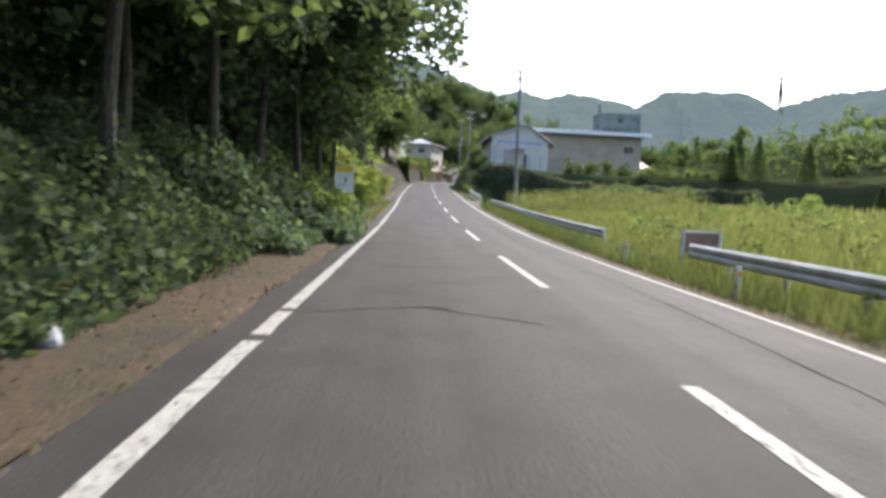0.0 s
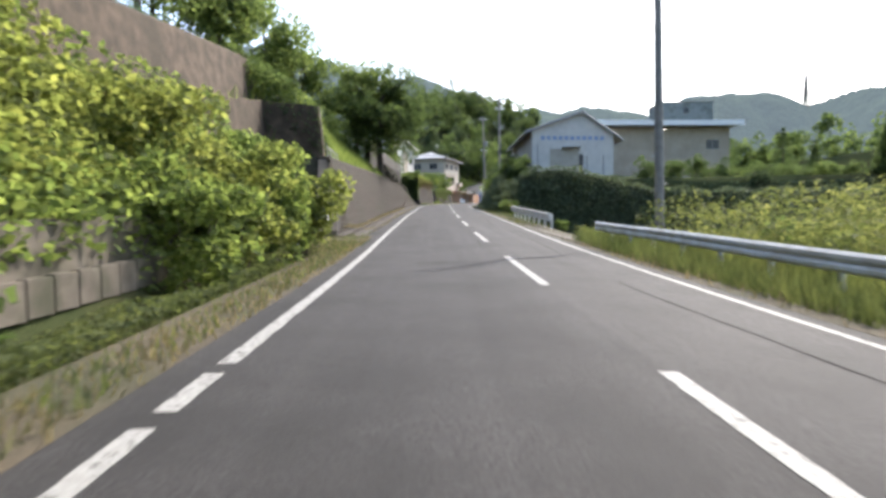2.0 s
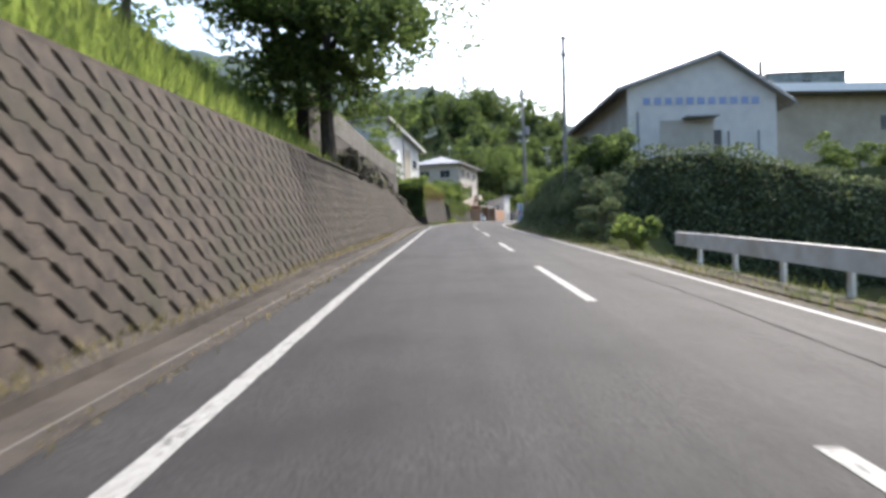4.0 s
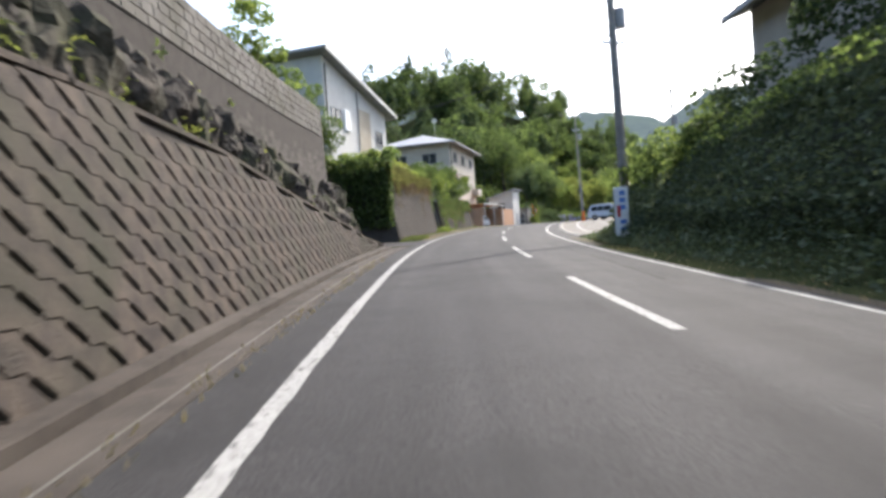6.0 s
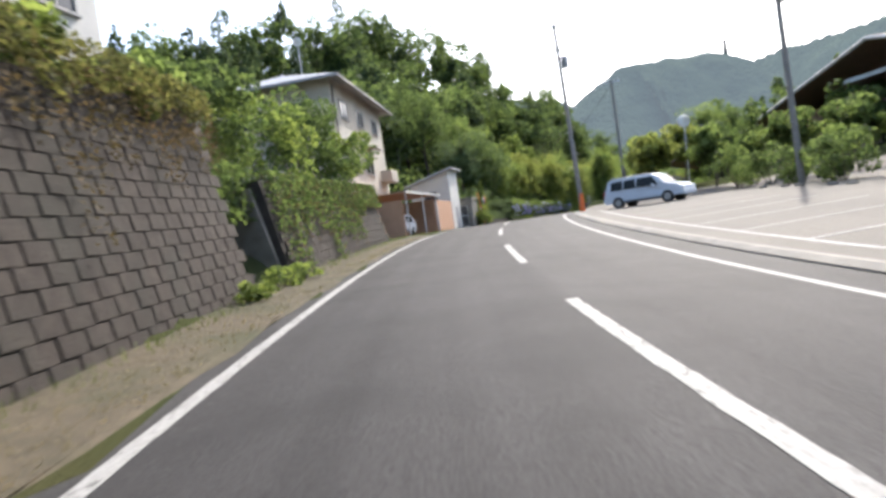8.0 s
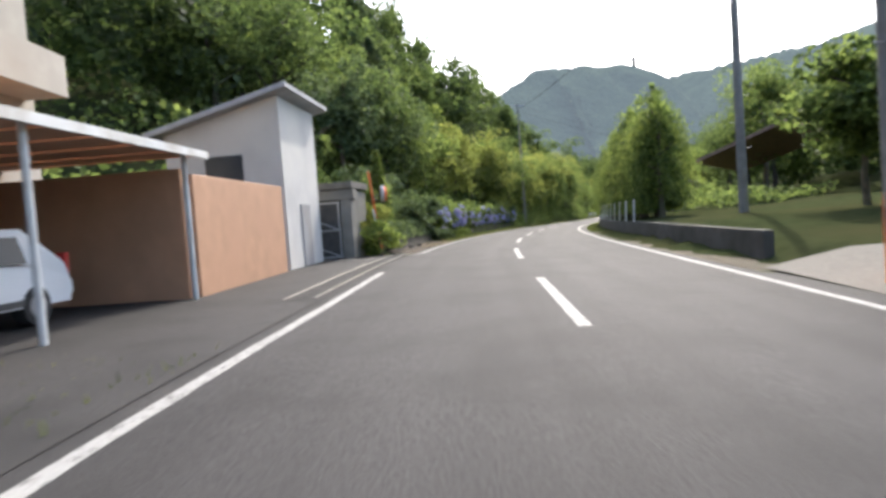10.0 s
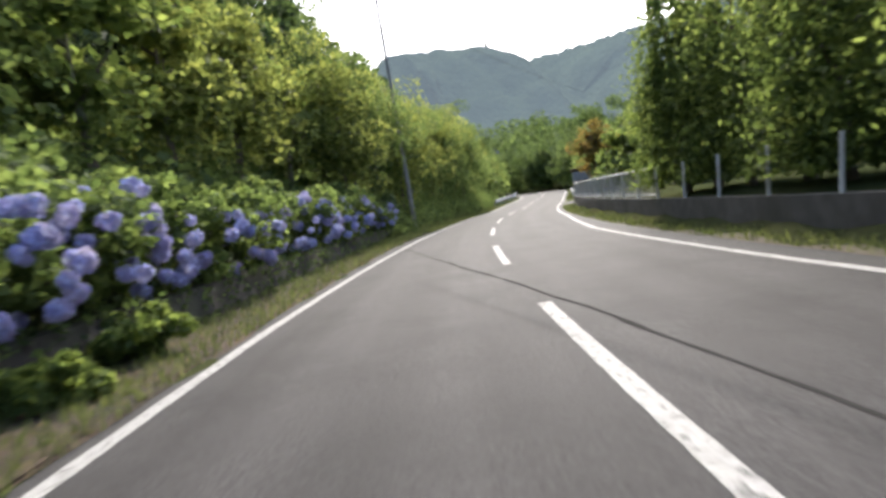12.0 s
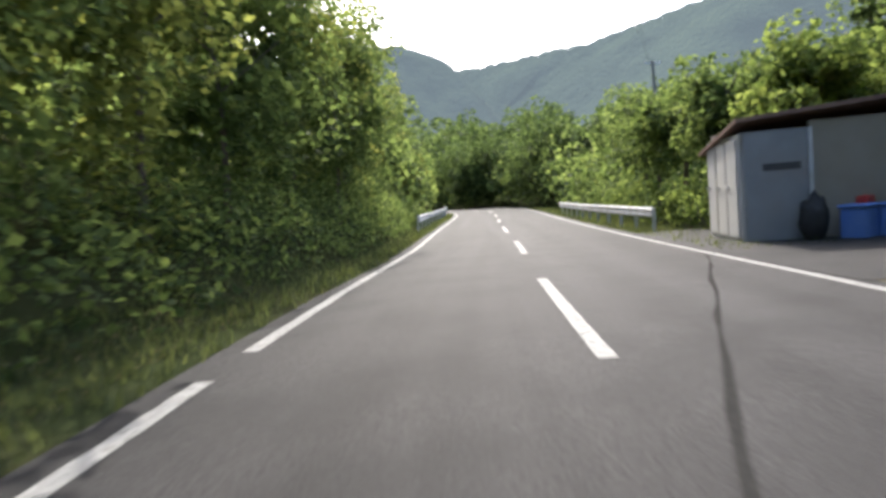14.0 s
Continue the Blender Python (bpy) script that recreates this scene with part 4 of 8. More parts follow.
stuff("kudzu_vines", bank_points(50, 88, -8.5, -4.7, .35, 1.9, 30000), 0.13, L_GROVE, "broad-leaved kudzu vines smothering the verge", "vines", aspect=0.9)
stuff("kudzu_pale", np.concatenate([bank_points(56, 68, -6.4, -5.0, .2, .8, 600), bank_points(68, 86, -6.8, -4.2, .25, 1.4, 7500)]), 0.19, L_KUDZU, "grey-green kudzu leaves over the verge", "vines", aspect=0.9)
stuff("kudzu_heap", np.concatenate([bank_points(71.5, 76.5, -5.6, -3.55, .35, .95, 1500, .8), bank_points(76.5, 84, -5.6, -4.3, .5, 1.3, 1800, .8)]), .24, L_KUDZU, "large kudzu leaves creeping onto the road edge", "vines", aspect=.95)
# Kudzu at the grove edge takes the dark leaf colour as half shade.
stuff("kudzu_sunlit", bank_points(76, 91, -7.8, -5.2, .8, 2.4, 5500), 0.16, L_DARK, "kudzu leaves at the edge of the grove, coloured for half shade", "vines", aspect=0.9)
stuff("grove_depth", np.concatenate([on_ground(s_, l_) + np.stack([0 * s_, 0 * s_, z_], 1) for s_, l_, z_ in ((rng.uniform(30, 96, 8000), rng.uniform(-27, -14, 8000), rng.uniform(0, 1, 8000) ** .8 * 12.5),)]), .62, L_GROVE, "massed foliage deep in the grove, coloured dark for shade", "undergrowth", aspect=.8)
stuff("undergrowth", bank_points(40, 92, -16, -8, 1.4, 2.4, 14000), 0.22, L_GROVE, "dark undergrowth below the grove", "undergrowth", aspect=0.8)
stuff("bank_shrubs", bank_points(90, 106.5, -10, -6.9, .9, .8, 16000, .6), 0.16, L_YELLOW, "bright leafy shrubs covering the bank", "shrubs", aspect=0.8)
stuff("bank_vines", np.concatenate([bank_points(84, 88.6, -7.2, -5.6, .4, 1.5, 2500), bank_points(97.2, 106, -7.6, -5.5, .5, 2.0, 6500)]), 0.13, L_MID, "green vines hanging over the low bank wall", "vines", aspect=0.8)
n_ = 7500; s_ = rng.uniform(85, 98.5, n_); l_ = rng.uniform(-8.0, -6.25, n_); x_, y_ = road_xy(s_, l_)
stuff("wall_overhang", np.stack([x_, y_, road_z(s_, l_) + .85 + (-l_ - 6.25) * .9 + rng.uniform(-.3, .5, n_)], 1), .15, L_BRIGHT, "leafy growth hanging over the low wall", "vines", droop=.4, aspect=.75)
stuff("foot_weeds", bank_points(85, 99, -6.3, -4.8, .4, .3, 12000, .6), .075, L_GRASS, "low weeds at the foot of the bank wall", "weeds", aspect=.5)
n_ = 700; l_ = rng.uniform(-9.6, -6.5, n_); z_ = rng.uniform(3.0, 6.2, n_); x_, y_ = road_xy(115.3 + rng.normal(0, .12, n_), l_)
k_ = 3600; a_ = rng.uniform(97, 110, k_); b_ = rng.uniform(0, 1, k_) ** .7; c_, d_ = road_xy(a_, np.full(k_, -9.25) - .25 * b_ + rng.normal(0, .08, k_))
stuff("terrace_vines", np.stack([c_, d_, road_z(a_, np.full(k_, -9.3)) + 1.2 + 4.0 * b_], 1)[noise_keep(a_, b_ * 4)], .16, L_BRIGHT, "leafy vines hanging over the terrace wall", "vines", droop=.4, aspect=.75)
stuff("stairhead_vines", np.stack([x_, y_, road_z(np.full(n_, 115.3), l_) + z_], 1)[noise_keep(l_, z_)], .13, L_EVERG, "vines creeping over the wall at the head of the steps", "vines", droop=.4, aspect=.75)

# grove on the left at the start: tall trunks and a dark canopy
GROVE = [(47, -8), (50, -12), (53, -7.5), (56, -10), (58, -14), (60, -7.8), (62.5, -11), (64, -8.8), (66, -13), (68, -7.6), (70, -10.2), (72, -14.5), (73, -8.2), (75, -11.5), (77, -7.9), (79, -10), (81, -8.4), (54, -16), (63, -17), (69, -18), (77, -15), (45, -15)]
for i, (s, la) in enumerate(GROVE):
    h = 12.5 + 3.5 * math.sin(i * 1.7)
    t = thing("grove_tree", at(G(s, la, -.1), i * 77), "tall dark grove tree with a bare slender trunk", "tree", "grove trees")
    trunk_mesh("trunk", h * 0.9, 0.1 + 0.03 * math.sin(i * 2.2), t, bend=0.45, limbs=7, at_h=0.3, reach=1.5, mat_=M_BARKD)
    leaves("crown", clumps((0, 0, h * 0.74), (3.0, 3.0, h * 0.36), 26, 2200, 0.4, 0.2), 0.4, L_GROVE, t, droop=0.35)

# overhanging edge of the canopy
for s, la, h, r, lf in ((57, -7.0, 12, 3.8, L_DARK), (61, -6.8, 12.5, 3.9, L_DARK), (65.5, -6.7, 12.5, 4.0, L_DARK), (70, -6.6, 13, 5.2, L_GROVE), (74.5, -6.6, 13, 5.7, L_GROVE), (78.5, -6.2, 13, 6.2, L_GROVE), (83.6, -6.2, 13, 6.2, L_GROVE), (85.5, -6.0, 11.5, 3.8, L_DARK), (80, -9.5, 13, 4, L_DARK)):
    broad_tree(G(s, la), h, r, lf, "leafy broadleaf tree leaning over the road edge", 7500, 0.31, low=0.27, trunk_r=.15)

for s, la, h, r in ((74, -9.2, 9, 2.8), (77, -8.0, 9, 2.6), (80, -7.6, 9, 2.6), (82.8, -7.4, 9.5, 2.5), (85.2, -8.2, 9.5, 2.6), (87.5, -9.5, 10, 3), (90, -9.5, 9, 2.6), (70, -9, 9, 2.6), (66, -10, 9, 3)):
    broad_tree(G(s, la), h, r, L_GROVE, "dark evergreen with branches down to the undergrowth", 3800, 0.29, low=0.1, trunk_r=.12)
for s, la, h, r in ((88.6, -7.6, 7.5, 2.1), (91.6, -8.2, 7.0, 2.2)):
    broad_tree(G(s, la), h, r, L_GROVE, "dark evergreen leaning over the bank", 4500, .24, low=.22, trunk_r=.11)
# bright shrubs on the bank
for s, la, r, h, lf in ((86, -8.3, 1.7, 3.4, L_GROVE), (89.5, -8.6, 2.0, 3.8, L_GROVE), (91.5, -8.0, 1.8, 2.0, L_YELLOW), (94.5, -8.4, 1.9, 1.9, L_YELLOW), (98, -8.2, 2.0, 1.6, L_YELLOW), (102, -7.6, 1.8, 1.2, L_BRIGHT), (101, -6.7, 1.2, 2.2, L_BRIGHT), (98.6, -6.4, 1.1, 2.2, L_BRIGHT), (103.6, -6.5, 1.0, 2.0, L_MID), (102.3, -5.7, .9, 1.7, L_BRIGHT), (104.4, -5.8, .75, 1.5, L_MID), (104.5, -5.9, .8, 1.7, L_BRIGHT), (99.8, -5.9, .9, 1.7, L_MID), (86.4, -6.9, 1.2, 2.6, L_DARK)):
    bush(G(s, la), r, h, lf, "leafy sunlit shrub on the roadside bank", 3000, 0.17, 18)

# slope above the block wall
for s, la, h, r, lf in ((120, -13, 8, 2.8, L_MID), (125, -15, 10, 3.4, L_MID), (113, -14, 8.5, 3, L_MID), (133, -14, 9, 3.4, L_MID), (109, -19, 8, 3.0, L_DARK), (98, -19, 6, 2.6, L_MID), (118, -20, 10, 4, L_DARK), (130, -21, 11, 4, L_DARK), (138, -12.5, 8, 3, L_MID)):
    broad_tree(G(s, la), h, r, lf, "broadleaf tree on the slope above the wall", 5200, 0.25, low=.12)
broad_tree(G(140.5, -6.2, -.5), 10.2, 4.6, L_DARK, "large dark tree growing out of the wall top", 19000, 0.22, m=36, low=0.2, trunk_r=0.34)
broad_tree(G(142, -8.5), 9, 3.0, L_MID, "broadleaf tree behind the wall", 5000, 0.24)

# dark creeper hanging across the wall below the tree
n_ = 5200; u_ = rng.uniform(0, 1, n_) ** .9; s_ = 146.2 - 6.2 * u_ + rng.normal(0, .55, n_); l_ = -5.5 - .62 * u_ + np.abs(rng.normal(0, .1, n_)); x_, y_ = road_xy(s_, l_)
stuff("wall_creeper", np.stack([x_, y_, road_z(s_, l_) + 2.95 * u_], 1), .14, L_SHADE, "dark creeper hanging across the block wall", "creeper", droop=.5, aspect=.75)

# bushes by the upper wall, house plots and ivy
for s, la, r, h, lf in ((160, -8.3, .9, 2.0, L_BRIGHT), (163, -8.0, .9, 1.9, L_MID), (166, -8.1, .9, 1.7, L_BRIGHT), (170, -8.4, .8, 1.4, L_BRIGHT), (175, -8.6, .8, 1.2, L_MID), (155, -8.4, 1.0, 2.2, L_MID), (149, -8.6, 1.3, 2.8, L_MID)):
    bush(G(s, la), r, h, lf, "garden shrub above the upper wall", 1200, 0.13)
for s, la, r, h, lf in ((170.2, -8.1, 1.1, 3.0, L_BRIGHT), (175.6, -8.3, 1.0, 2.3, L_MID), (173, -8.2, .8, 1.4, L_MID)):
    bush(R(s, la, h_up(s) - .5), r, h, lf, "garden shrub leaning over the upper wall", 1800, 0.15)
def wall_ivy_points(s0, s1, d, top, drop, n):
    s = rng.uniform(s0, s1, n)
    hang = np.array([abs(noise.noise((a * 0.8, 5.0, 1.0))) * 1.6 + 0.25 for a in s]) * drop
    z = top + 0.35 - rng.uniform(0, 1, n) ** 1.2 * (hang + 0.35)
    lat = -(d + np.clip(z / top, 0, 1.2) * 0.6) + rng.uniform(0.0, 0.25, n)
    x, y = road_xy(s, lat)
    return np.stack([x, y, road_z(s, lat) + z], 1)
stuff("ivy_dead", np.concatenate([wall_ivy_points(183, 196.6, 5.2, 3.5, 2.0, 4200), wall_ivy_points(199.4, 213, 5.2, 2.4, 2.6, 3000)]), 0.08, leafmat("leaf_withered", (.13, .09, .045), (.09, .07, .035), .25), "withered brown creeper hanging on the stone wall", "ivy", droop=0.7, aspect=0.5)
stuff("ivy_curtain", np.concatenate([wall_ivy_points(182.6, 196.6, 5.2, 3.75, .6, 6500), wall_ivy_points(182.6, 189, 5.2, 3.85, 1.5, 7500)]), 0.1, leafmat("leaf_olive", (.115, .115, .042), (.085, .09, .036), .5), "olive ivy hanging over the stone wall", "ivy", droop=0.5, aspect=0.5)
n_ = 2600; s_ = rng.uniform(196.7, 199.7, n_); l_ = -rng.uniform(5.9, 8.0, n_); x_, y_ = road_xy(s_, l_)
stuff("gap_growth", np.stack([x_, y_, road_z(s_, l_) + 1.5 + (-l_ - 5.9) * .5 + rng.uniform(0, 1.3, n_)], 1), .15, L_DARK, "dark growth hanging over the narrow steps", "vines", droop=.5, aspect=.75)
stuff("ivy_strands", wall_ivy_points(199.4, 213, 5.2, 2.4, 2.3, 5500), 0.11, L_DARK, "ivy strands hanging down the wall", "ivy", droop=0.5, aspect=0.8)
n_ = 15000
la_ = rng.uniform(-16, -5.5, n_); hz = .7 + 3.8 * rng.uniform(0, 1, n_) ** .8
x_, y_ = road_xy(np.full(n_, 182.6) + hz * 0.12 - 0.25 + rng.normal(0, .12, n_), la_)
stuff("ivy_shaded", np.stack([x_, y_, road_z(np.full(n_, 183.5), la_) + hz], 1), 0.16, L_DARK, "dense dark ivy over the return wall", "ivy", droop=0.4, aspect=0.8)
for s, la, r, h, lf in ((184.8, -7.0, 1.3, 2.3, L_BRIGHT), (187, -7.1, 1.3, 2.6, L_MID), (189.5, -7.2, 1.3, 2.3, L_YELLOW), (191.3, -7.9, 1.2, 2.5, L_MID), (192, -7.0, 1.3, 1.6, L_BRIGHT), (195, -6.9, 1.3, 1.7, L_BRIGHT), (196, -7.2, 1.4, 1.9, L_MID), (198, -8.6, 1.6, 3.6, L_MID), (200.4, -7.6, 1.6, 3.4, L_DARK), (203.4, -7.0, 1.7, 3.6, L_BRIGHT), (206.8, -7.0, 1.8, 3.9, L_DARK), (209.8, -6.9, 1.7, 3.7, L_DARK), (212, -6.7, 1.3, 3.2, L_BRIGHT), (185, -9.5, 1.4, 1.4, L_BRIGHT), (184.6, -12.5, 1.6, 1.4, L_MID)):
    bush(G(s, la), r, h, lf, "overgrown garden bush above the stone wall", 3400, 0.16, 18)
for s, la, r, h, lf in ((181.6, -9.6, 1.5, 3.9, L_DARK), (183.4, -11.2, 1.7, 5.0, L_DARK), (180.3, -11.0, 1.4, 4.4, L_MID)):
    bush(R(s, la, 3.6), r, h, lf, "dark evergreen shrub beside the upper house", 4200, .17, 20)
for s, la, r, h in ((195.4, -4.9, .4, .45), (197.4, -4.95, .5, .55), (198.4, -4.85, .45, .5)):
    bush(G(s, la), r, h, L_BRIGHT, "small green weed clump at the wall foot", 350, 0.1)

stuff("stair_shrubs", np.concatenate([bank_points(115.8, 121, -10.5, -6.6, .5, 1.4, 4000), bank_points(103.5, 111, -13, -10, .5, 1.6, 4500)]), .16, L_MID, "dark shrubs at the top of the steps", "shrubs", aspect=.7)
# Dark-coloured leaves fill in the shaded hollow above the steps.
stuff("stair_shade", bank_points(116, 122, -12.5, -8, 1.0, 2.4, 4500), .2, L_DARK, "leaf mass behind the steps, coloured dark for the shaded hollow", "shrubs", aspect=.7)

n_ = 3000; s_ = rng.uniform(145, 173, n_); l_ = rng.uniform(-7.0, -6.0, n_); x_, y_ = road_xy(s_, l_)
keep = noise_keep(s_, l_)
m_ = np.array([148.5, 151, 155.6, 157.2, 158, 159.8, 160.4, 163, 165.5, 168])[rng.integers(0, 10, 1500)] + rng.normal(0, .35, 1500); k_ = rng.uniform(-6.15, -5.75, 1500); a_, b_ = road_xy(m_, k_)
stuff("ledge_weeds", np.stack([a_, b_, road_z(m_, k_) + np.array([h_low(v) for v in m_]) + np.abs(rng.normal(0, .25, 1500))], 1), .1, L_YELLOW, "bright weeds at the edge of the wall ledge", "weeds", aspect=.35)
stuff("ledge_vines", np.stack([x_, y_, road_z(s_, l_) + np.array([h_low(v) for v in s_]) + rng.uniform(.05, .6, n_)], 1)[keep], .12, L_DARK, "vines and weeds among the ledge rocks", "vines", droop=.3, aspect=.7)
# hedge bank on the right, before and beside the hall
def swell(s):
    return np.interp(s, [150, 163, 168, 173, 178], [.9, .9, .25, 0, -.5])
def hedge_face(n):
    s, la = rng.uniform(150, 177, n), rng.uniform(4.3, 8.0, n)
    p = on_ground(s, la)
    top = np.interp(la, [3.9, 5.5, 8], [.6, 1.7, 1.7]) * (1 + 0.35 * np.array([noise.noise((a * .35, b * .4, 0)) for a, b in zip(s, la)]))
    p[:, 2] += (top + swell(s) * np.clip((la - 4.6) / 1.2, 0, 1)) * rng.uniform(0, 1, n) ** 0.4
    return p
# Plain dark sheets behind the leaves stand in for the hedges' shaded inside.
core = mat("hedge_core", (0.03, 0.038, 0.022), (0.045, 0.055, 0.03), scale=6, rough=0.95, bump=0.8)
tagged(link_mesh("hedge_bank_core", [R(s, la, dz) for s in np.arange(150, 178.1, 2.0) for la, dz in ((4.8, -.1), (5.0, .9), (5.9, 2.8), (8.4, 4.0), (8.6, 0))], [(i * 5 + j, i * 5 + j + 5, i * 5 + j + 6, i * 5 + j + 1) for i in range(14) for j in range(4)], core), "dark sheet inside the clipped hedge, in place of its inner shade", "hedge", kind="stuff")
s_, la_ = rng.uniform(149, 180.5, 9000), rng.uniform(3.55, 5.2, 9000)
p_ = on_ground(s_, la_); p_[:, 2] += rng.uniform(0, 1, 9000) * np.interp(la_, [3.5, 5.2], [.12, .8])
stuff("hedge_foot", p_, .12, L_HEDGE, "dark leaves trailing from the hedge to the road edge", "hedge", aspect=.7)
stuff("hedge_bank", hedge_face(40000), 0.13, L_HEDGE, "thick dark clipped hedge covering the bank", "hedge", aspect=0.7)
# The hedge top takes a brighter leaf colour in place of sunlight.
s_, la_ = rng.uniform(150, 178, 5000), rng.uniform(5.2, 8, 5000)
p_ = on_ground(s_, la_); p_[:, 2] += 1.5 + swell(s_) + rng.uniform(0, .5, 5000)
stuff("hedge_top", p_, 0.13, L_MID, "green top growth of the hedge, leaf colour brightened for sun", "hedge", aspect=0.7)
def crest(x):
    return np.interp(x, [3, 4, 6, 8.9, 11.7, 14, 16, 19.3, 22.5, 46], [4.7, 5.4, 6.7, 6.95, 6.3, 5.7, 5.0, 4.6, 4.4, 4.2])
tagged(link_mesh("hedge_front_core", [(x, y, z) for x in np.arange(3.4, 46.1, 1.5) for y, z in ((91.4, -1.5), (92.4, float(crest(x)) - .45), (94.6, float(crest(x)) - .6), (95.2, -1))], [(i * 4 + j, i * 4 + j + 4, i * 4 + j + 5, i * 4 + j + 1) for i in range(28) for j in range(3)], core), "dark sheet inside the tall hedge, in place of its inner shade", "hedge", kind="stuff")
n_ = 44000
hx, hz = rng.uniform(3, 46, n_), rng.uniform(0, 1, n_) ** .85
hy = 90.9 + 1.5 * hz + rng.normal(0, .4, n_) + .45 * np.sin(hx * 1.1 + 3 * hz) * np.sin(hz * 5 + hx * .6)
foot = np.interp(hx, [3, 6, 46], [2.4, -.6, -.6]); top = crest(hx) + .16 * np.sin(hx * 1.3) + .1 * np.sin(hx * 3.1)
stuff("hedge_front", np.stack([hx, hy, foot + (top - foot) * hz], 1), 0.2, L_HEDGE, "tall dark hedge on the bank below the hall", "hedge", aspect=0.7)
n_ = 11000; bx, by = rng.uniform(9, 46, n_), rng.uniform(92.5, 98.5, n_)
stuff("brow_shrubs", np.stack([bx, by, np.minimum(ground_z(bx, by), crest(bx) + .12 * (by - 92)) + rng.uniform(0, .45, n_)], 1), .2, L_HEDGE, "low dark growth along the brow before the halls", "shrubs", aspect=.7)
for x, y, r, top_, lf in ((19.8, 102, 1.15, 9.3, L_DARK), (21.6, 103.5, 1.0, 8.4, L_DARK), (23.8, 104, 1.35, 8.8, L_DARK), (27.0, 105, 1.35, 8.1, L_DARK), (29.9, 106, 1.3, 7.8, L_MID), (31.3, 104, 1.3, 7.3, L_MID), (33.2, 104, 1.3, 7.7, L_MID), (26.5, 97, 1.7, 6.0, L_EVERG), (29.5, 96.5, 1.8, 6.2, L_EVERG), (36, 101, 1.8, 7.8, L_DARK), (34.5, 98, 1.7, 7.0, L_DARK), (38.5, 99, 1.8, 7.4, L_MID), (41, 98, 1.9, 7.2, L_DARK), (25.2, 101, 1.5, 8.3, L_DARK), (28.6, 101, 1.6, 7.9, L_DARK), (31.8, 100, 1.6, 7.4, L_DARK), (22.4, 99.5, 1.5, 7.6, L_DARK), (44.5, 97.5, 2, 7.2, L_DARK), (5.6, 94.5, 1.2, 8.3, L_DARK), (4.2, 95.5, 1.1, 7.9, L_DARK), (5.2, 103.5, 1.3, 9.3, L_EVERG), (5.3, 106.5, 1.4, 9.8, L_EVERG), (5.2, 110, 1.5, 9.9, L_EVERG), (5.0, 114, 1.6, 9.6, L_EVERG)):
    z_ = min(5.2, top_ - 1.8)
    bush(Vector((x, y, z_)), r, top_ - z_, lf, "rounded garden shrub before the beige hall", 2600, 0.17, 16)
for x, y, h in ((56.3, 143.5, 11), (65, 149, 7.5), (46, 100, 7), (51, 104, 7.5), (43, 96, 5.5), (57, 100, 6.5), (62, 90, 6)):
    conifer(Vector((x, y, float(ground_z([x], [y])[0]))), h, h * .3, L_DARK, "dark pointed conifer beside the beige hall", 4500, 0.3)
for s, la, r, h in ((178.8, 8.5, 1.5, 2.6),):
    bush(G(s, la), r, h, L_YELLOW, "bright shrub at the end of the hedge", 1500, 0.13)
for x, y in ((58, 70), (66, 60), (50, 62), (70, 48), (60, 40), (76, 72), (48, 84)):
    bush(Vector((x, y, float(ground_z([x], [y])[0]))), 3.2, 4.6, L_BRIGHT, "large bright shrub at the edge of the meadow", 2600, 0.3, 18)
for s, la, r, h in ((178.4, 6.6, 1.5, 2.7), (176.3, 5.6, 1.4, 2.9), (173.8, 6.0, 1.5, 3.2), (171, 6.2, 1.6, 3.4)):
    bush(G(s, la), r, h, L_MID, "tall dark bush at the end of the hedge", 3000, .16, 20)
for s, la, r, h, lf in ((101.8, -5.0, 1.05, 2.5, L_YELLOW), (100.2, -5.4, 1.1, 3.0, L_BRIGHT), (98.3, -5.6, 1.2, 3.2, L_YELLOW), (96.2, -5.8, 1.1, 2.8, L_BRIGHT)):
    bush(G(s, la), r, h, lf, "bright roadside shrub overhanging the verge", 3200, 0.14, 20)
n_ = 15000; s_ = rng.uniform(95, 106.6, n_); l_ = rng.uniform(5.0, 17, n_); p_ = on_ground(s_, l_)
p_[:, 2] += rng.uniform(.1, 1, n_) * (1.35 + .8 * np.array([noise.noise((a * .6, b * .6, 2)) for a, b in zip(s_, l_)]))
stuff("meadow_corner", p_, .15, L_MEADOW, "tall yellow-green weeds in the meadow corner", "weeds", aspect=.4)
for s, la, r, h, lf in ((74.0, -4.9, .9, 1.1, L_MID), (75.8, -5.2, 1.0, 1.3, L_MID), (78.2, -5.3, 1.0, 1.3, L_BRIGHT), (80.6, -5.2, .9, 1.2, L_MID)):
    bush(G(s, la), r, h, lf, "broad-leaved roadside shrub below the grove", 1500, 0.16)
# end of stretch one: shrubs around the white rail
for s, la, r, h in ((117.2, 4.9, .45, .6), (139, 4.6, .8, 1.4), (143, 4.5, 1.0, 1.9), (146, 5.2, 1.3, 2.5), (148.5, 5.2, 1.4, 2.8)):
    bush(G(s, la), r, h, L_HEDGE if s > 140 else L_MID, "green shrub near the white rail", 2200, 0.13)
stuff("yard_weeds", bank_points(105.5, 111.5, 4.3, 6.8, .25, .5, 3200, .7), .11, L_MEADOW, "low yellow-green weeds at the yard edge", "weeds", aspect=.45)

stuff("hillside_undergrowth", bank_points(238, 345, -20, -7.5, 1.2, 3.0, 16000), .42, L_MID, "undergrowth on the foot of the hillside", "undergrowth", aspect=.7)
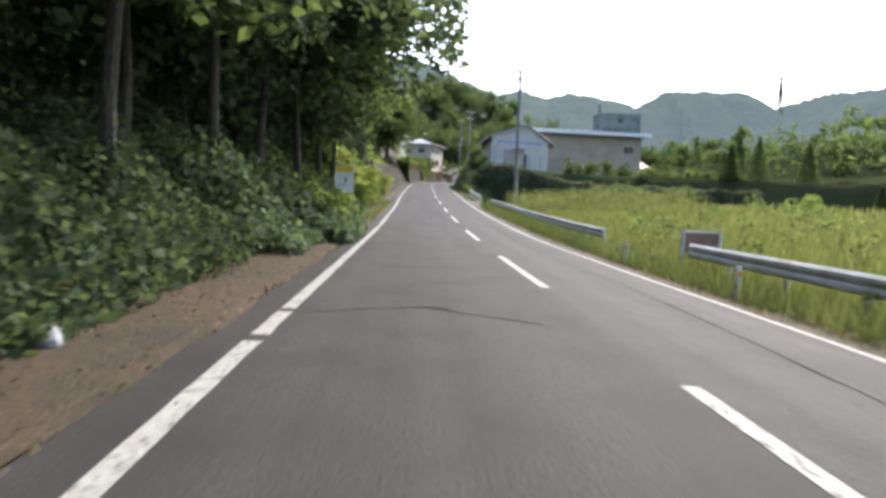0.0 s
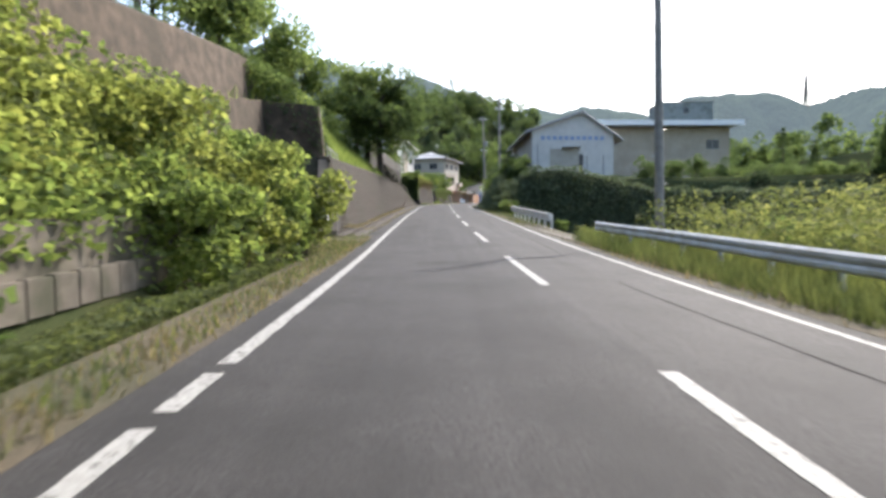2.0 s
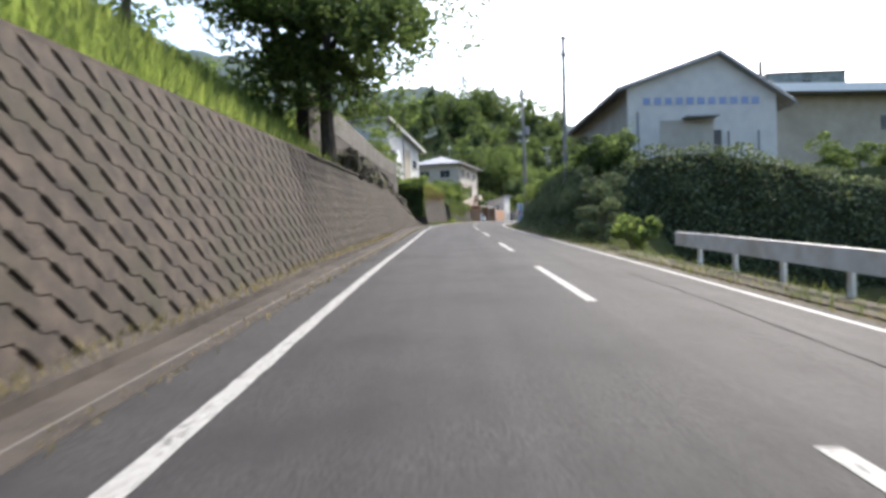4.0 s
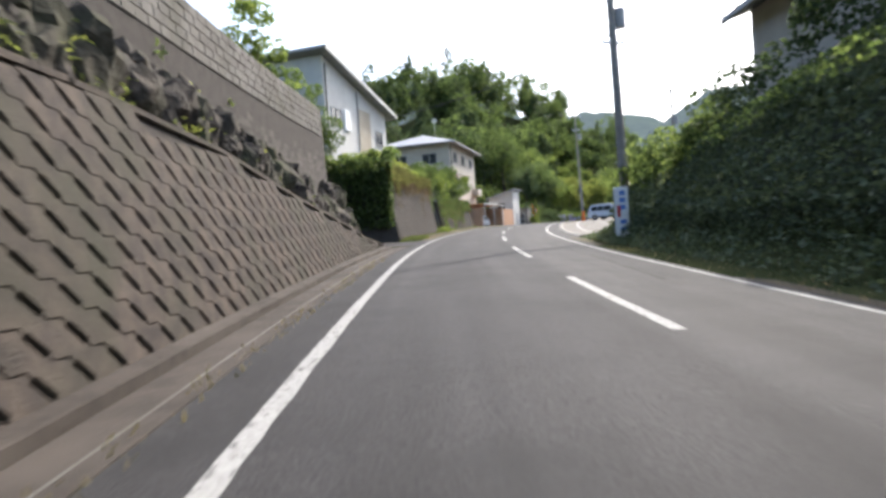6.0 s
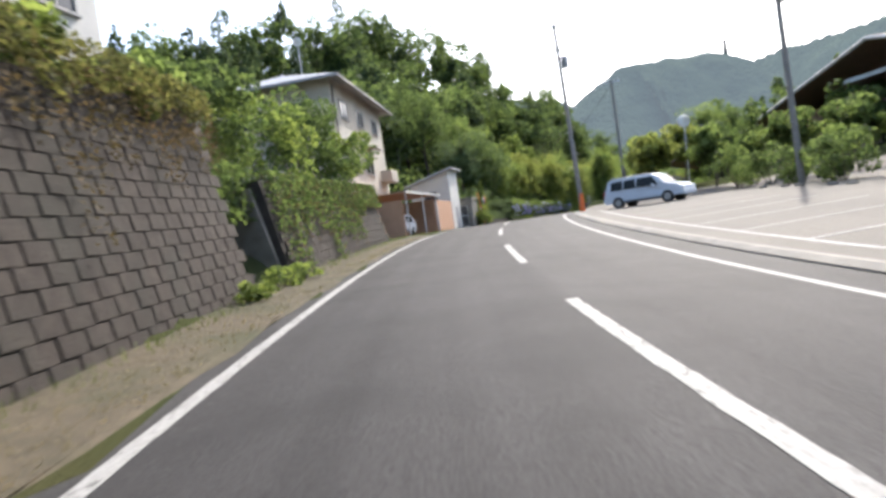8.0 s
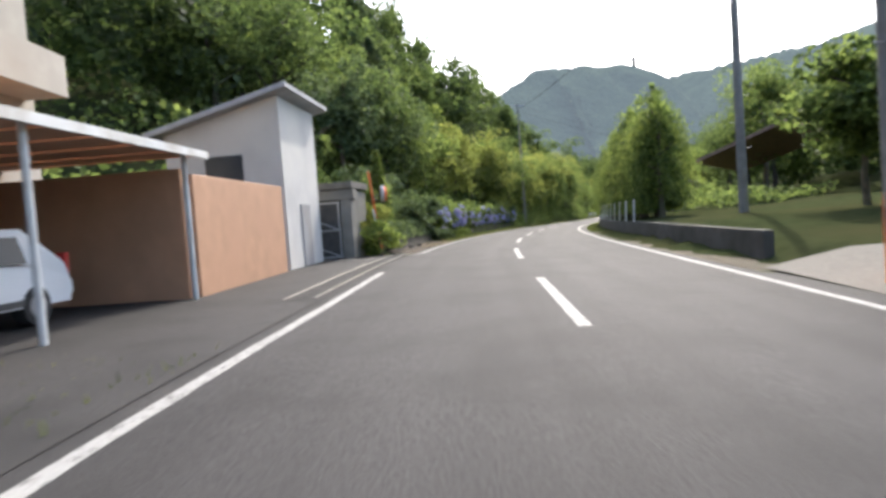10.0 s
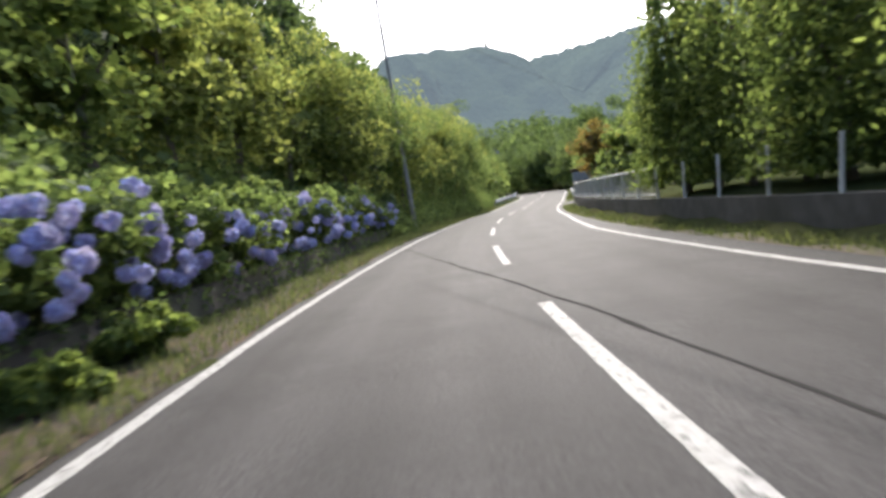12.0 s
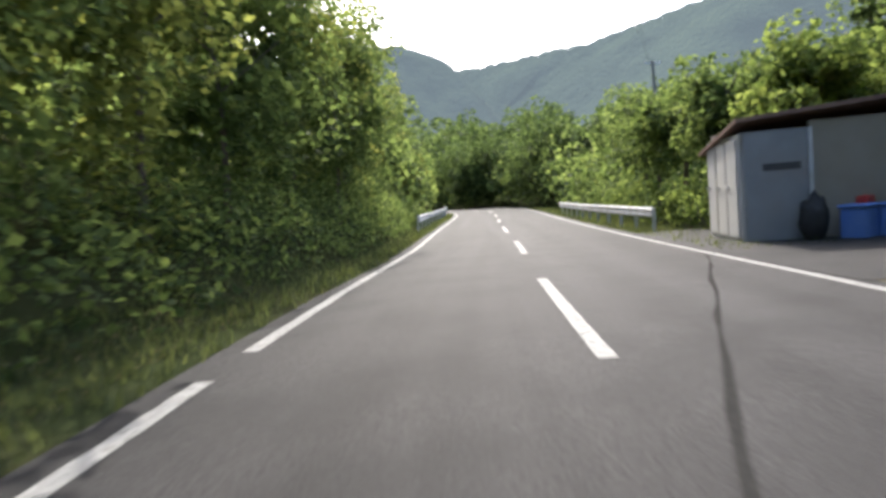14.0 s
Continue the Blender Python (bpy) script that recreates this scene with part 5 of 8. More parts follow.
stuff("fence_undergrowth", np.concatenate([bank_points(287.5, 297, 5.4, 16, .5, 1.4, 4000), bank_points(255, 270, 8.5, 16, .5, 1.4, 3000), bank_points(312, 345, 5.2, 16, .5, 1.6, 8000)]), .22, L_MID, "undergrowth behind the fence and rail", "undergrowth", aspect=.7)
n_ = 2200; s_ = rng.uniform(253.5, 286, n_); l_ = rng.uniform(-5.25, -4.9, n_); x_, y_ = road_xy(s_, l_)
stuff("wall_creepers", np.stack([x_, y_, road_z(s_, l_) + rng.uniform(0, .75, n_)], 1), .11, L_DARK, "dark creepers over the low bank wall", "creepers", droop=.5, aspect=.75)
# wooded hillside on the left and woods on the right: many crowns in one mesh each
def woods(name, spots, n_each, size, material, label, spike=0.0):
    P = []
    for x, y, h, r in spots:
        z = float(ground_z([x], [y])[0])
        c = clumps((x, y, z + h * 0.58), (r, r, h * 0.45), 16, n_each, 0.36, 0.5)
        if spike:
            k = (c[:, 2] - z) / h
            c[:, 0] = x + (c[:, 0] - x) * np.clip(1.25 - k, 0.08, 1); c[:, 1] = y + (c[:, 1] - y) * np.clip(1.25 - k, 0.08, 1)
        P.append(c)
    return stuff(name, np.concatenate(P), size, material, label, "woods", droop=0.2)
def spots(n, s0, s1, l0, l1, h0, h1):
    s, la = rng.uniform(s0, s1, n), rng.uniform(l0, l1, n)
    x, y = road_xy(s, la)
    h = rng.uniform(h0, h1, n)
    return list(zip(x, y, h, h * rng.uniform(.26, .36, n)))
woods("hillside_woods", spots(95, 236, 330, -62, -15, 9, 14), 1100, 0.62, L_DARK, "dense broadleaf woods on the hillside")
woods("hillside_dark", spots(70, 232, 320, -65, -18, 10, 15), 1100, 0.55, L_EVERG, "dark evergreen woods on the hillside", 1.0)
woods("hillside_bright", spots(20, 258, 300, -22, -10, 6, 9), 1500, 0.38, L_BRIGHT, "bright young trees at the foot of the hillside")
woods("ridge_woods", spots(70, 100, 235, -75, -28, 9, 13), 800, 0.7, L_WOODS, "woods on the slope behind the houses")
woods("valley_woods", spots(48, 272, 345, 18, 55, 8, 12), 900, 0.62, L_WOODS, "mixed woods beyond the road")
woods("valley_conifers", spots(26, 275, 350, 16, 60, 10, 14), 1100, 0.5, L_DARK, "dark conifers beyond the road", 1.0)
woods("road_end_woods", spots(34, 328, 392, 6.5, 34, 6, 9) + spots(30, 350, 395, 6, 20, 7, 10), 900, 0.5, L_WOODS, "woods closing the road where it bends away")
woods("bend_woods", spots(34, 332, 396, -34, -7, 7, 11) + spots(26, 352, 396, 5.5, 12, 7, 10), 1300, 0.42, L_DARK, "dark woods on the inside of the bend")
far = [(float(x), float(y), h, h * .42) for x, y, h in zip(rng.uniform(70, 190, 120), rng.uniform(60, 330, 120), rng.uniform(7, 12, 120)) if near_line([x], [y])[1][0] > 36]
woods("valley_floor_trees", far, 420, 1.0, L_WOODS, "trees across the valley floor below the mountains")
far = [(float(x), float(y), h, h * .42) for x, y, h in zip(rng.uniform(40, 190, 70), rng.uniform(318, 420, 70), rng.uniform(9, 14, 70))]
woods("valley_end_trees", far, 500, 1.0, L_DARK, "dark trees at the head of the valley")
woods("car_park_woods", spots(20, 232, 262, 16, 44, 4, 6.5), 1300, 0.4, L_WOODS, "trees behind the car park")

# ================= things =================
def gable_house(name, corner, turn, length, width, wall_h, rise, over, wall_mat, roof_mat, label, windows=(), hip=0.0, base=0.0):
    """House with its near road-side corner at the origin; length along +y, width along -x."""
    t = thing(name, at(corner, turn), label, "house")
    L, W, H = length, width, wall_h
    th = 0.18
    for nm, c, sz in (("wall", (-th / 2, L / 2, H / 2), (th, L, H)), ("wall", (-W + th / 2, L / 2, H / 2), (th, L, H)), ("wall", (-W / 2, th / 2, H / 2), (W - 2 * th, th, H)), ("wall", (-W / 2, L - th / 2, H / 2), (W - 2 * th, th, H))):
        w = boxes(nm, [(Vector(c) - Vector((0, 0, base / 2)), (sz[0], sz[1], sz[2] + base))], wall_mat, t, bevel=0.01)
    if not hip:
        for y in (0.02, L - 0.2):
            link_mesh("gable", [(0, y, H), (-W, y, H), (-W / 2, y, H + rise), (0, y + .18, H), (-W, y + .18, H), (-W / 2, y + .18, H + rise)], [(0, 1, 2), (3, 5, 4), (0, 2, 5, 3), (1, 4, 5, 2)], wall_mat, t)
    o, hp = over, hip
    k = o * rise / (W / 2)
    e = [(o, -o, H - k), (o, L + o, H - k), (-W - o, L + o, H - k), (-W - o, -o, H - k)]
    r = [(-W / 2, -o + (hp + o if hp else 0), H + rise), (-W / 2, L + o - (hp + o if hp else 0), H + rise)]
    tk = 0.16
    vs = e + r + [(x, y, z + tk) for x, y, z in e + r]
    fs = [(6, 7, 11, 10), (8, 9, 10, 11), (6, 10, 9), (7, 8, 11), (0, 4, 5, 1), (2, 5, 4, 3), (0, 3, 4), (1, 5, 2), (0, 1, 7, 6), (2, 3, 9, 8), (3, 0, 6, 9), (1, 2, 8, 7)]
    if not hp:
        fs = [f for f in fs if len(f) == 4 and f not in ((3, 0, 6, 9), (1, 2, 8, 7))] + [(0, 4, 10, 6), (4, 3, 9, 10), (1, 7, 11, 5), (5, 11, 8, 2)]
    roof = link_mesh("roof", vs, fs, roof_mat, t)
    bm = bmesh.new(); rod(bm, Vector(r[0]) + Vector((0, 0, tk)), Vector(r[1]) + Vector((0, 0, tk)), 0.13, None, 8); part("ridge_cap", bm, roof_mat, roof)
    n = int(L / 0.9)
    for sgn, x0 in ((1, o), (-1, -W - o)):       # tile ribs
        bm = bmesh.new()
        for i in range(n + 1):
            y = -o + (L + 2 * o) * i / n
            dy = min(y + o, L + o - y)
            f = 1.0 if not hp else min(1.0, dy / (hp + o))
            a = Vector((x0, y, H - k + tk)); b = a.lerp(Vector((-W / 2, y, H + rise + tk)), f)
            if f > 0.05:
                rod(bm, a, b, 0.04, None, 5)
        part("tile_rib", bm, roof_mat, roof)
    rods("eaves_gutter", [((o + .05, -o, H - k - .02), (o + .05, L + o, H - k - .02), 0.06)], M_WALLG, t)
    for face, u, z, w, h in windows:           # face 'r' road side, 'f' front end
        win(t, face, u, z, w, h)
    return t

def win(t, face, u, z, w, h, awning=False):
    if face == 'r':
        m = Matrix.Translation((0.0, u, z)) @ pose(0, 0, 0, 0, 0, 90)
    else:
        m = Matrix.Translation((-u, 0.0, z))
    g = boxes("window", [(m @ Vector((0, -.012, 0)), (w, .02, h), m.to_3x3().to_4x4())], M_GLASS, t)
    fr = [(m @ Vector((x, -.035, 0)), (.07, .07, h + .1), m.to_3x3().to_4x4()) for x in (-w / 2, 0, w / 2)] + [(m @ Vector((0, -.035, s * h / 2)), (w + .1, .07, .07), m.to_3x3().to_4x4()) for s in (-1, 1)]
    boxes("frame", fr, M_WALLG, g)
    boxes("sill", [(m @ Vector((0, -.06, -h / 2 - .06)), (w + .2, .14, .05), m.to_3x3().to_4x4())], M_WALLG, g)
    if awning:
        boxes("awning", [(m @ Vector((0, -.45, h / 2 + .3)), (w + .4, .95, .06), m.to_3x3().to_4x4() @ pose(0, 0, 0, 14, 0, 0))], M_ROOFG, g)

# house above the upper wall: its roof falls away from the near end
def slope_house(corner, turn, L, W, h0, h1, over, label, base=1.2, th=.18):
    t = thing("house", at(corner, turn), label, "house")
    for x in (0, -W + th):
        ring = [(0, -base), (L, -base), (L, h1), (0, h0)]
        vs = [(x, y, z) for y, z in ring] + [(x - th, y, z) for y, z in ring]
        link_mesh("wall", vs, [(0, 1, 2, 3), (7, 6, 5, 4), (0, 4, 5, 1), (1, 5, 6, 2), (2, 6, 7, 3), (3, 7, 4, 0)], M_WALLW, t)
    for y, h in ((th / 2, h0), (L - th / 2, h1)):
        boxes("wall", [((-W / 2, y, (h - base) / 2), (W - 2 * th, th, h + base))], M_WALLW, t, bevel=.01)
    k = (h0 - h1) / L
    edge = [(y, h0 - k * y) for y in (-over, L + over)]
    lo = [(x, y, z + .02) for x in (over, -W - over) for y, z in edge]
    vs = lo + [(x, y, z + .2) for x, y, z in lo]
    roof = link_mesh("roof", vs, [(0, 2, 3, 1), (4, 5, 7, 6), (0, 1, 5, 4), (2, 6, 7, 3), (0, 4, 6, 2), (1, 3, 7, 5)], M_ROOFG, t)
    for n in range(12):
        x = over - .2 - n * (W + 2 * over - .4) / 11
        rods("seam", [((x, edge[0][0], edge[0][1] + .22), (x, edge[1][0], edge[1][1] + .22), .035)], M_ROOFG, roof, seg=5)
    tilt = pose(0, 0, 0, -math.degrees(math.atan(k)), 0, 0)
    boxes("barge_board", [((over + .03, L / 2, h0 - k * L / 2 + .08), (.05, (L + 2 * over) * math.sqrt(1 + k * k), .3), tilt)], M_WALLW, t)
    rods("eaves_gutter", [((over, L + over + .05, edge[1][1]), (-W - over, L + over + .05, edge[1][1]), .06)], M_WALLG, t)
    return t
h1 = slope_house(Vector((-12.2, 136.9, 8.0)), -17.0, 10.3, 8.5, 9.1, 6.7, 0.75, "two-storey white rendered house with a sloping grey roof above the walls")
for face, u, z, w, h in (('r', 1.6, 5.3, 1.4, 1.0), ('r', 8.8, 4.7, 1.3, 1.0), ('r', 2.8, 1.8, 2.0, 1.7), ('f', 3.0, 4.9, 1.8, 1.1), ('f', 3.2, 1.5, 2.2, 1.6)):
    win(h1, face, u, z, w, h)
boxes("shutter_box", [((.07, 3.2, 5.2), (.14, .9, 1.5))], M_SIGNW, h1, bevel=.02)
rods("downpipe", [((.08, .25, -.3), (.08, .25, 8.6), .05)], M_BLACK, h1)
rods("downpipe", [((.08, 5.0, -.3), (.08, 5.0, 7.6), .05)], M_WALLG, h1)
boxes("brown_panel", [((.03, 6.2, 3.2), (.06, 2.0, 6.4))], M_WALLB, h1)
boxes("entrance_canopy", [((-3.2, -.7, 2.9), (3.6, 1.4, .14), pose(0, 0, 0, 10, 0, 0))], M_ROOFB, h1)
# house by the carport
h2 = gable_house("house", Vector((-4.08, 167.06, 7.6)), -14.5, 12.6, 8.6, 7.95, 1.5, 0.85, M_WALLP, M_ROOFG, "two-storey beige house with a hipped grey roof and awnings",
                 [('r', 2.4, 6.3, 1.5, 1.1), ('r', 6.2, 6.3, 1.5, 1.1), ('r', 10.2, 6.3, 1.4, 1.0), ('f', 2.4, 6.1, 1.7, 1.2), ('f', 6.0, 6.1, 1.7, 1.2)], hip=4.2, base=2.4)
win(h2, 'r', 7.2, 3.3, 2.2, 1.5, True)
win(h2, 'r', 2.6, 3.3, 1.8, 1.3, True)
boxes("balcony", [((.45, 11.2, 2.2), (.9, 2.2, .1)), ((.87, 11.2, 2.6), (.05, 2.2, .8)), ((.45, 10.12, 2.6), (.8, .05, .8)), ((.45, 12.28, 2.6), (.8, .05, .8))], M_WALLP, h2)
rods("downpipe", [((.1, .3, -2), (.1, .3, 7.5), .05)], M_BLACK, h2)
# dish aerial beside the house
ant = thing("aerial", at(Vector((-5.6, 168.5, 15.4)), 0), "round aerial on a thin mast above the house roof", "aerial")
rods("mast", [((0, 0, -.4), (0, 0, 2.6), .03)], M_STEEL, ant)
bm = bmesh.new(); rod(bm, (0, -.03, 2.75), (0, .03, 2.75), .28, .24, 18); part("dish", bm, M_WHITE, ant)

# retaining wall and carport below the house
yw = tagged(sweep("wall_house", np.arange(213.2, 222.6, 0.9), lambda s: [(-8.2, -.2), (-8.45, 2.35), (-8.75, 2.35), (-8.75, -.2)], M_CONC2), "pale concrete wall below the beige house", "wall", kind="structure")
cp = thing("carport", at(R(222.6, -6.6, 0.0), heading(228)), "peach-coloured carport with a sheet roof on white posts", "carport")
boxes("side_wall", [((-2.3, .05, 1.15), (4.4, .1, 2.3))], M_PEACH, cp, bevel=.01)
boxes("back_wall", [((-4.45, 4.4, 1.15), (.1, 8.6, 2.3))], M_PEACH, cp, bevel=.01)
boxes("end_wall", [((-2.3, 8.75, 1.25), (4.4, .1, 2.5))], M_PEACH, cp, bevel=.01)
for k in range(18):
    boxes("roof_sheet", [((-2.2, -.2 + k * .53, 2.75 + .02 * (k % 2)), (5.0, .5, .05))], M_PEACH, cp)
for y in (.3, 4.4, 8.5):
    rods("post", [((.1, y, -.05), (.1, y, 2.75), .05)], M_WHITE, cp)
boxes("roof_edge", [((.3, 4.35, 2.74), (.06, 9.4, .14))], M_WHITE, cp)
boxes("panel_fence", [((.0, 11.6, 1.2), (.08, 5.4, 2.4))], M_PEACH, cp, bevel=.01)

def slab(name, outline, y0, y1, material, parent):
    """Upright plate from an outline of (x, z), between two depths."""
    n = len(outline)
    vs = [(x, y, z) for y in (y0, y1) for x, z in outline]
    return link_mesh(name, vs, [tuple(range(n)), tuple(range(2 * n - 1, n - 1, -1))] + [(i, i + n, (i + 1) % n + n, (i + 1) % n) for i in range(n)], material, parent)

# narrow white building with a sloping pale roof
sb = thing("outbuilding", at(R(237.2, -6.6, 0), heading(238)), "narrow white outbuilding with a sloping pale metal roof", "building")
for y in (0, 3.3):
    slab("wall", [(0, -.3), (-3.4, -.3), (-3.4, 4.1), (0, 5.0)], y, y + .15, M_WALLW, sb)
boxes("wall", [((-.08, 1.72, 2.35), (.15, 3.14, 5.25))], M_WALLW, sb)
boxes("wall", [((-3.32, 1.72, 1.9), (.15, 3.14, 4.35))], M_WALLW, sb)
rf = slab("roof", [(.4, 5.12), (-3.8, 4.0), (-3.8, 4.12), (.4, 5.24)], -.45, 3.9, M_ROOFW, sb)
for k in range(9):
    rods("roof_rib", [((.4, -.4 + k * .53, 5.25), (-3.8, -.4 + k * .53, 4.13), .03)], M_ROOFW, rf, seg=5)
w = boxes("window", [((-1.7, -.01, 3.0), (1.1, .04, .8))], M_GLASS, sb); boxes("sill", [((-1.7, -.05, 2.56), (1.3, .12, .06))], M_WALLG, w)
boxes("side_door", [((.01, 1.8, .95), (.05, .9, 1.95))], M_WALLG, sb)
# concrete garage with a metal gate
gr = thing("garage", at(R(241.3, -5.75, 0), heading(241)), "grey concrete garage with a braced metal gate", "garage")
boxes("pillar", [((-.2, .25, 1.2), (.4, .5, 2.4))], M_CONC2, gr, bevel=.015)
boxes("pillar", [((-3.0, .25, 1.2), (.4, .5, 2.4))], M_CONC2, gr, bevel=.015)
boxes("side_wall", [((-.1, 1.4, 1.2), (.2, 1.8, 2.4))], M_CONC2, gr)
boxes("side_wall", [((-6.0, 1.4, 1.2), (.2, 1.8, 2.4))], M_CONC2, gr)
boxes("lintel", [((-3.0, .25, 2.28), (6.2, .55, .35))], M_CONC2, gr, bevel=.015)
boxes("flat_roof", [((-3.05, 1.1, 2.6), (6.3, 2.5, .24))], M_CONC, gr, bevel=.02)
boxes("back_wall", [((-3.0, 2.25, 1.2), (6.0, .15, 2.4))], M_DARK, gr)
gate = boxes("gate", [((-1.6, .12, 1.05), (2.3, .05, .07)), ((-1.6, .12, .1), (2.3, .05, .07)), ((-1.6, .12, 2.02), (2.3, .05, .07)), ((-.5, .12, 1.05), (.07, .05, 2.0)), ((-2.72, .12, 1.05), (.07, .05, 2.0))], M_STEEL, gr)
boxes("gate_panel", [((-1.6, .15, 1.05), (2.2, .02, 1.95))], M_DARK, gate)
rods("brace", [((-.5, .1, 1.05), (-2.7, .1, 2.0), .025), ((-.5, .1, .1), (-2.7, .1, 1.05), .025)], M_STEEL, gate)
for k in range(5):
    boxes("gate_slat", [((-.58 - k * .06, .2, 1.05), (.03, .03, 1.9))], M_STEEL, gate)
# bonsai-like tree on the garage
broad_tree(R(242.6, -7.4, 2.75), 2.6, .8, L_MID, "small clipped tree behind the garage roof", 1800, .14, m=10, low=.3)
M_GRATE = mat("grate_iron", (.07, .068, .064), (.045, .043, .04), scale=8, rough=.8, bump=.2)
# drain grating across the entry
dr = tagged(ribbon("drain_grating", np.arange(230, 242.6, .5), -4.46, -3.98, M_DARK, None, .012), "steel drain grating along the road edge", "grating", kind="structure")
for k in range(5):
    line = ribbon("grate_bar", np.arange(230, 242.6, .5), np.full(26, -4.43 + k * .09), np.full(26, -4.385 + k * .09), M_GRATE, dr, .03)
ribbon("grate_frame", np.arange(230, 242.6, .5), np.full(26, -3.99), np.full(26, -3.92), M_CONC2, dr, .034)
ribbon("grate_frame", np.arange(230, 242.6, .5), np.full(26, -4.53), np.full(26, -4.45), M_CONC2, dr, .034)
st = np.arange(0, 6.1, .5)
eline = link_mesh("entry_line", [v for k in st for v in (R(239.9 + .12 * k, -4.6 - k, .045), R(240.05 + .12 * k, -4.6 - k, .045))], [(2 * i, 2 * i + 1, 2 * i + 3, 2 * i + 2) for i in range(len(st) - 1)], M_PAINT, road)

stones_ = []
for k in range(70):
    r_ = rng.uniform(.04, .13); c_ = np.array(G(float(rng.uniform(242.6, 250)), float(rng.uniform(-5.4, -4.4)), r_ * .3))
    n_ = rng.normal(size=(6, 3)) * r_ * .25
    stones_.append(c_ + np.array([(r_, 0, 0), (0, r_, 0), (-r_, 0, 0), (0, -r_, 0), (0, 0, r_ * .8), (0, 0, -r_)]) + n_)
tagged(link_mesh("rubble", np.concatenate(stones_), [(6 * k + a, 6 * k + b, 6 * k + c) for k in range(70) for a, b, c in ((0, 1, 4), (1, 2, 4), (2, 3, 4), (3, 0, 4), (1, 0, 5), (2, 1, 5), (3, 2, 5), (0, 3, 5))], M_STONE), "loose grey stones at the foot of the bank", "rubble", kind="stuff")
# orange post and traffic mirror
op = thing("marker_post", at(R(243.3, -5.2, 0), heading(243)), "leaning orange post with a white reflective sleeve", "post")
rods("post", [((0, 0, -.1), (-.34, 0, 3.2), .05)], M_ORANGE, op)
rods("sleeve", [((-.11, 0, .85), (-.235, 0, 1.75), .062)], M_SIGNW, op)
rods("bracket", [((-.3, 0, 2.1), (-.1, .1, 2.1), .05)], M_DARK, op)
tm = thing("traffic_mirror", at(R(243.2, -5.02, 0), heading(243)), "round traffic mirror with an orange rim seen from the side", "mirror")
rods("arm", [((0, 0, 2.3), (-.4, .06, 2.2), .03)], M_DARK, tm)
bm = bmesh.new(); rod(bm, (.04, .013, 2.3), (-.06, -.018, 2.3), .32, .29, 26); part("mirror_glass", bm, M_WHITE, tm)
bm = bmesh.new(); rod(bm, (.04, .013, 2.3), (.14, .045, 2.3), .33, .22, 26); part("mirror_back", bm, M_ORANGE, tm)

# ---- the hall on the plateau ----
hall = thing("hall", at(Vector((16.0, 100.0, 6.0)), 2.0), "white hall with a gabled front carrying blue letters paled for haze", "building")
front_ = [(0, -.5), (-8.9, -.5), (-8.9, 5.35), (-3.45, 7.15), (0, 4.75)]
for y in (0, 16.8):
    slab("wall", front_, y, y + .2, M_WALLW, hall)
boxes("wall", [((-8.8, 8.5, 2.4), (.2, 16.6, 5.8))], M_WALLP, hall)
boxes("wall", [((-.1, 8.5, 2.1), (.2, 16.6, 5.2))], M_WALLP, hall)
for x0, z0, nm in ((-9.7, 5.09, "roof"), (.95, 4.09, "roof")):
    rf = slab(nm, [(-3.45, 7.16), (x0, z0), (x0, z0 + .17), (-3.45, 7.36)], -.5, 17.5, M_ROOFG, hall)
    for k in range(19):
        rods("roof_seam", [((-3.45, -.45 + k * .99, 7.37), (x0, -.45 + k * .99, z0 + .19), .035)], M_ROOFG, rf, seg=5)
    rods("gutter", [((x0, -.4, z0 - .02), (x0, 17.4, z0 - .02), .06)], M_WALLG, hall)
boxes("canopy", [((-4.7, -.45, 3.45), (1.9, .9, .1))], M_ROOFG, hall, bevel=.01)
boxes("entrance_panel", [((-5.4, -.02, 1.7), (3.2, .06, 3.3))], M_WALLP, hall)
boxes("door", [((-3.55, -.02, 1.5), (.45, .06, 2.4))], M_DARK, hall)
for x in (-8.3, -1.1, -2.9):
    rods("downpipe", [((x, -.07, -.2), (x, -.07, 3.9 if x < -8 else 2.6), .05)], M_WALLG, hall)
# The letters' blue is paled in its colour to stand in for haze.
M_BLUE_HAZE = mat("haze_paled_blue", (.2, .27, .44), (.26, .32, .46), scale=3, rough=.7, bump=.05)
for k in range(11):
    boxes("letter_bar", [((-1.25 - k * .65, -.03, 4.42 + .012 * k), (.42, .03, .42))], M_BLUE_HAZE, hall)
bh = thing("beige_hall", at(Vector((15.5, 114.2, 6.0)), 6.6), "long beige hall with a flat white-edged roof", "building")
boxes("wall", [((10.1, 4.5, 3.6), (20.2, 9, 8.2))], M_WALLB, bh)
boxes("roof", [((10.3, 4.0, 8.1), (22.0, 11.4, .55))], M_ROOFW, bh, bevel=.04)
boxes("roof_edge", [((10.3, -1.76, 8.05), (22.0, .1, .66))], M_SIGNW, bh)
w = boxes("window", [((17.8, -.02, 5.4), (1.7, .05, 1.2))], M_GLASS, bh); boxes("frame", [((17.8, -.05, 6.0), (1.8, .06, .07)), ((17.8, -.05, 4.8), (1.8, .06, .07)), ((17.8, -.05, 5.4), (.06, .06, 1.2))], M_WALLG, w)
fb = thing("flat_roofed_block", at(Vector((36.3, 139, 5.0)), 0), "grey flat-roofed block standing behind the beige hall", "building")
M_DULL = mat("dull_green_sheet", (.24, .27, .265), (.19, .215, .21), scale=2, rough=.8, bump=.2, c3=(.1, .115, .105), big=.5)
boxes("wall", [((.4, 0, 7.6), (8.8, 6, 15.9))], M_DULL, fb, bevel=.03)
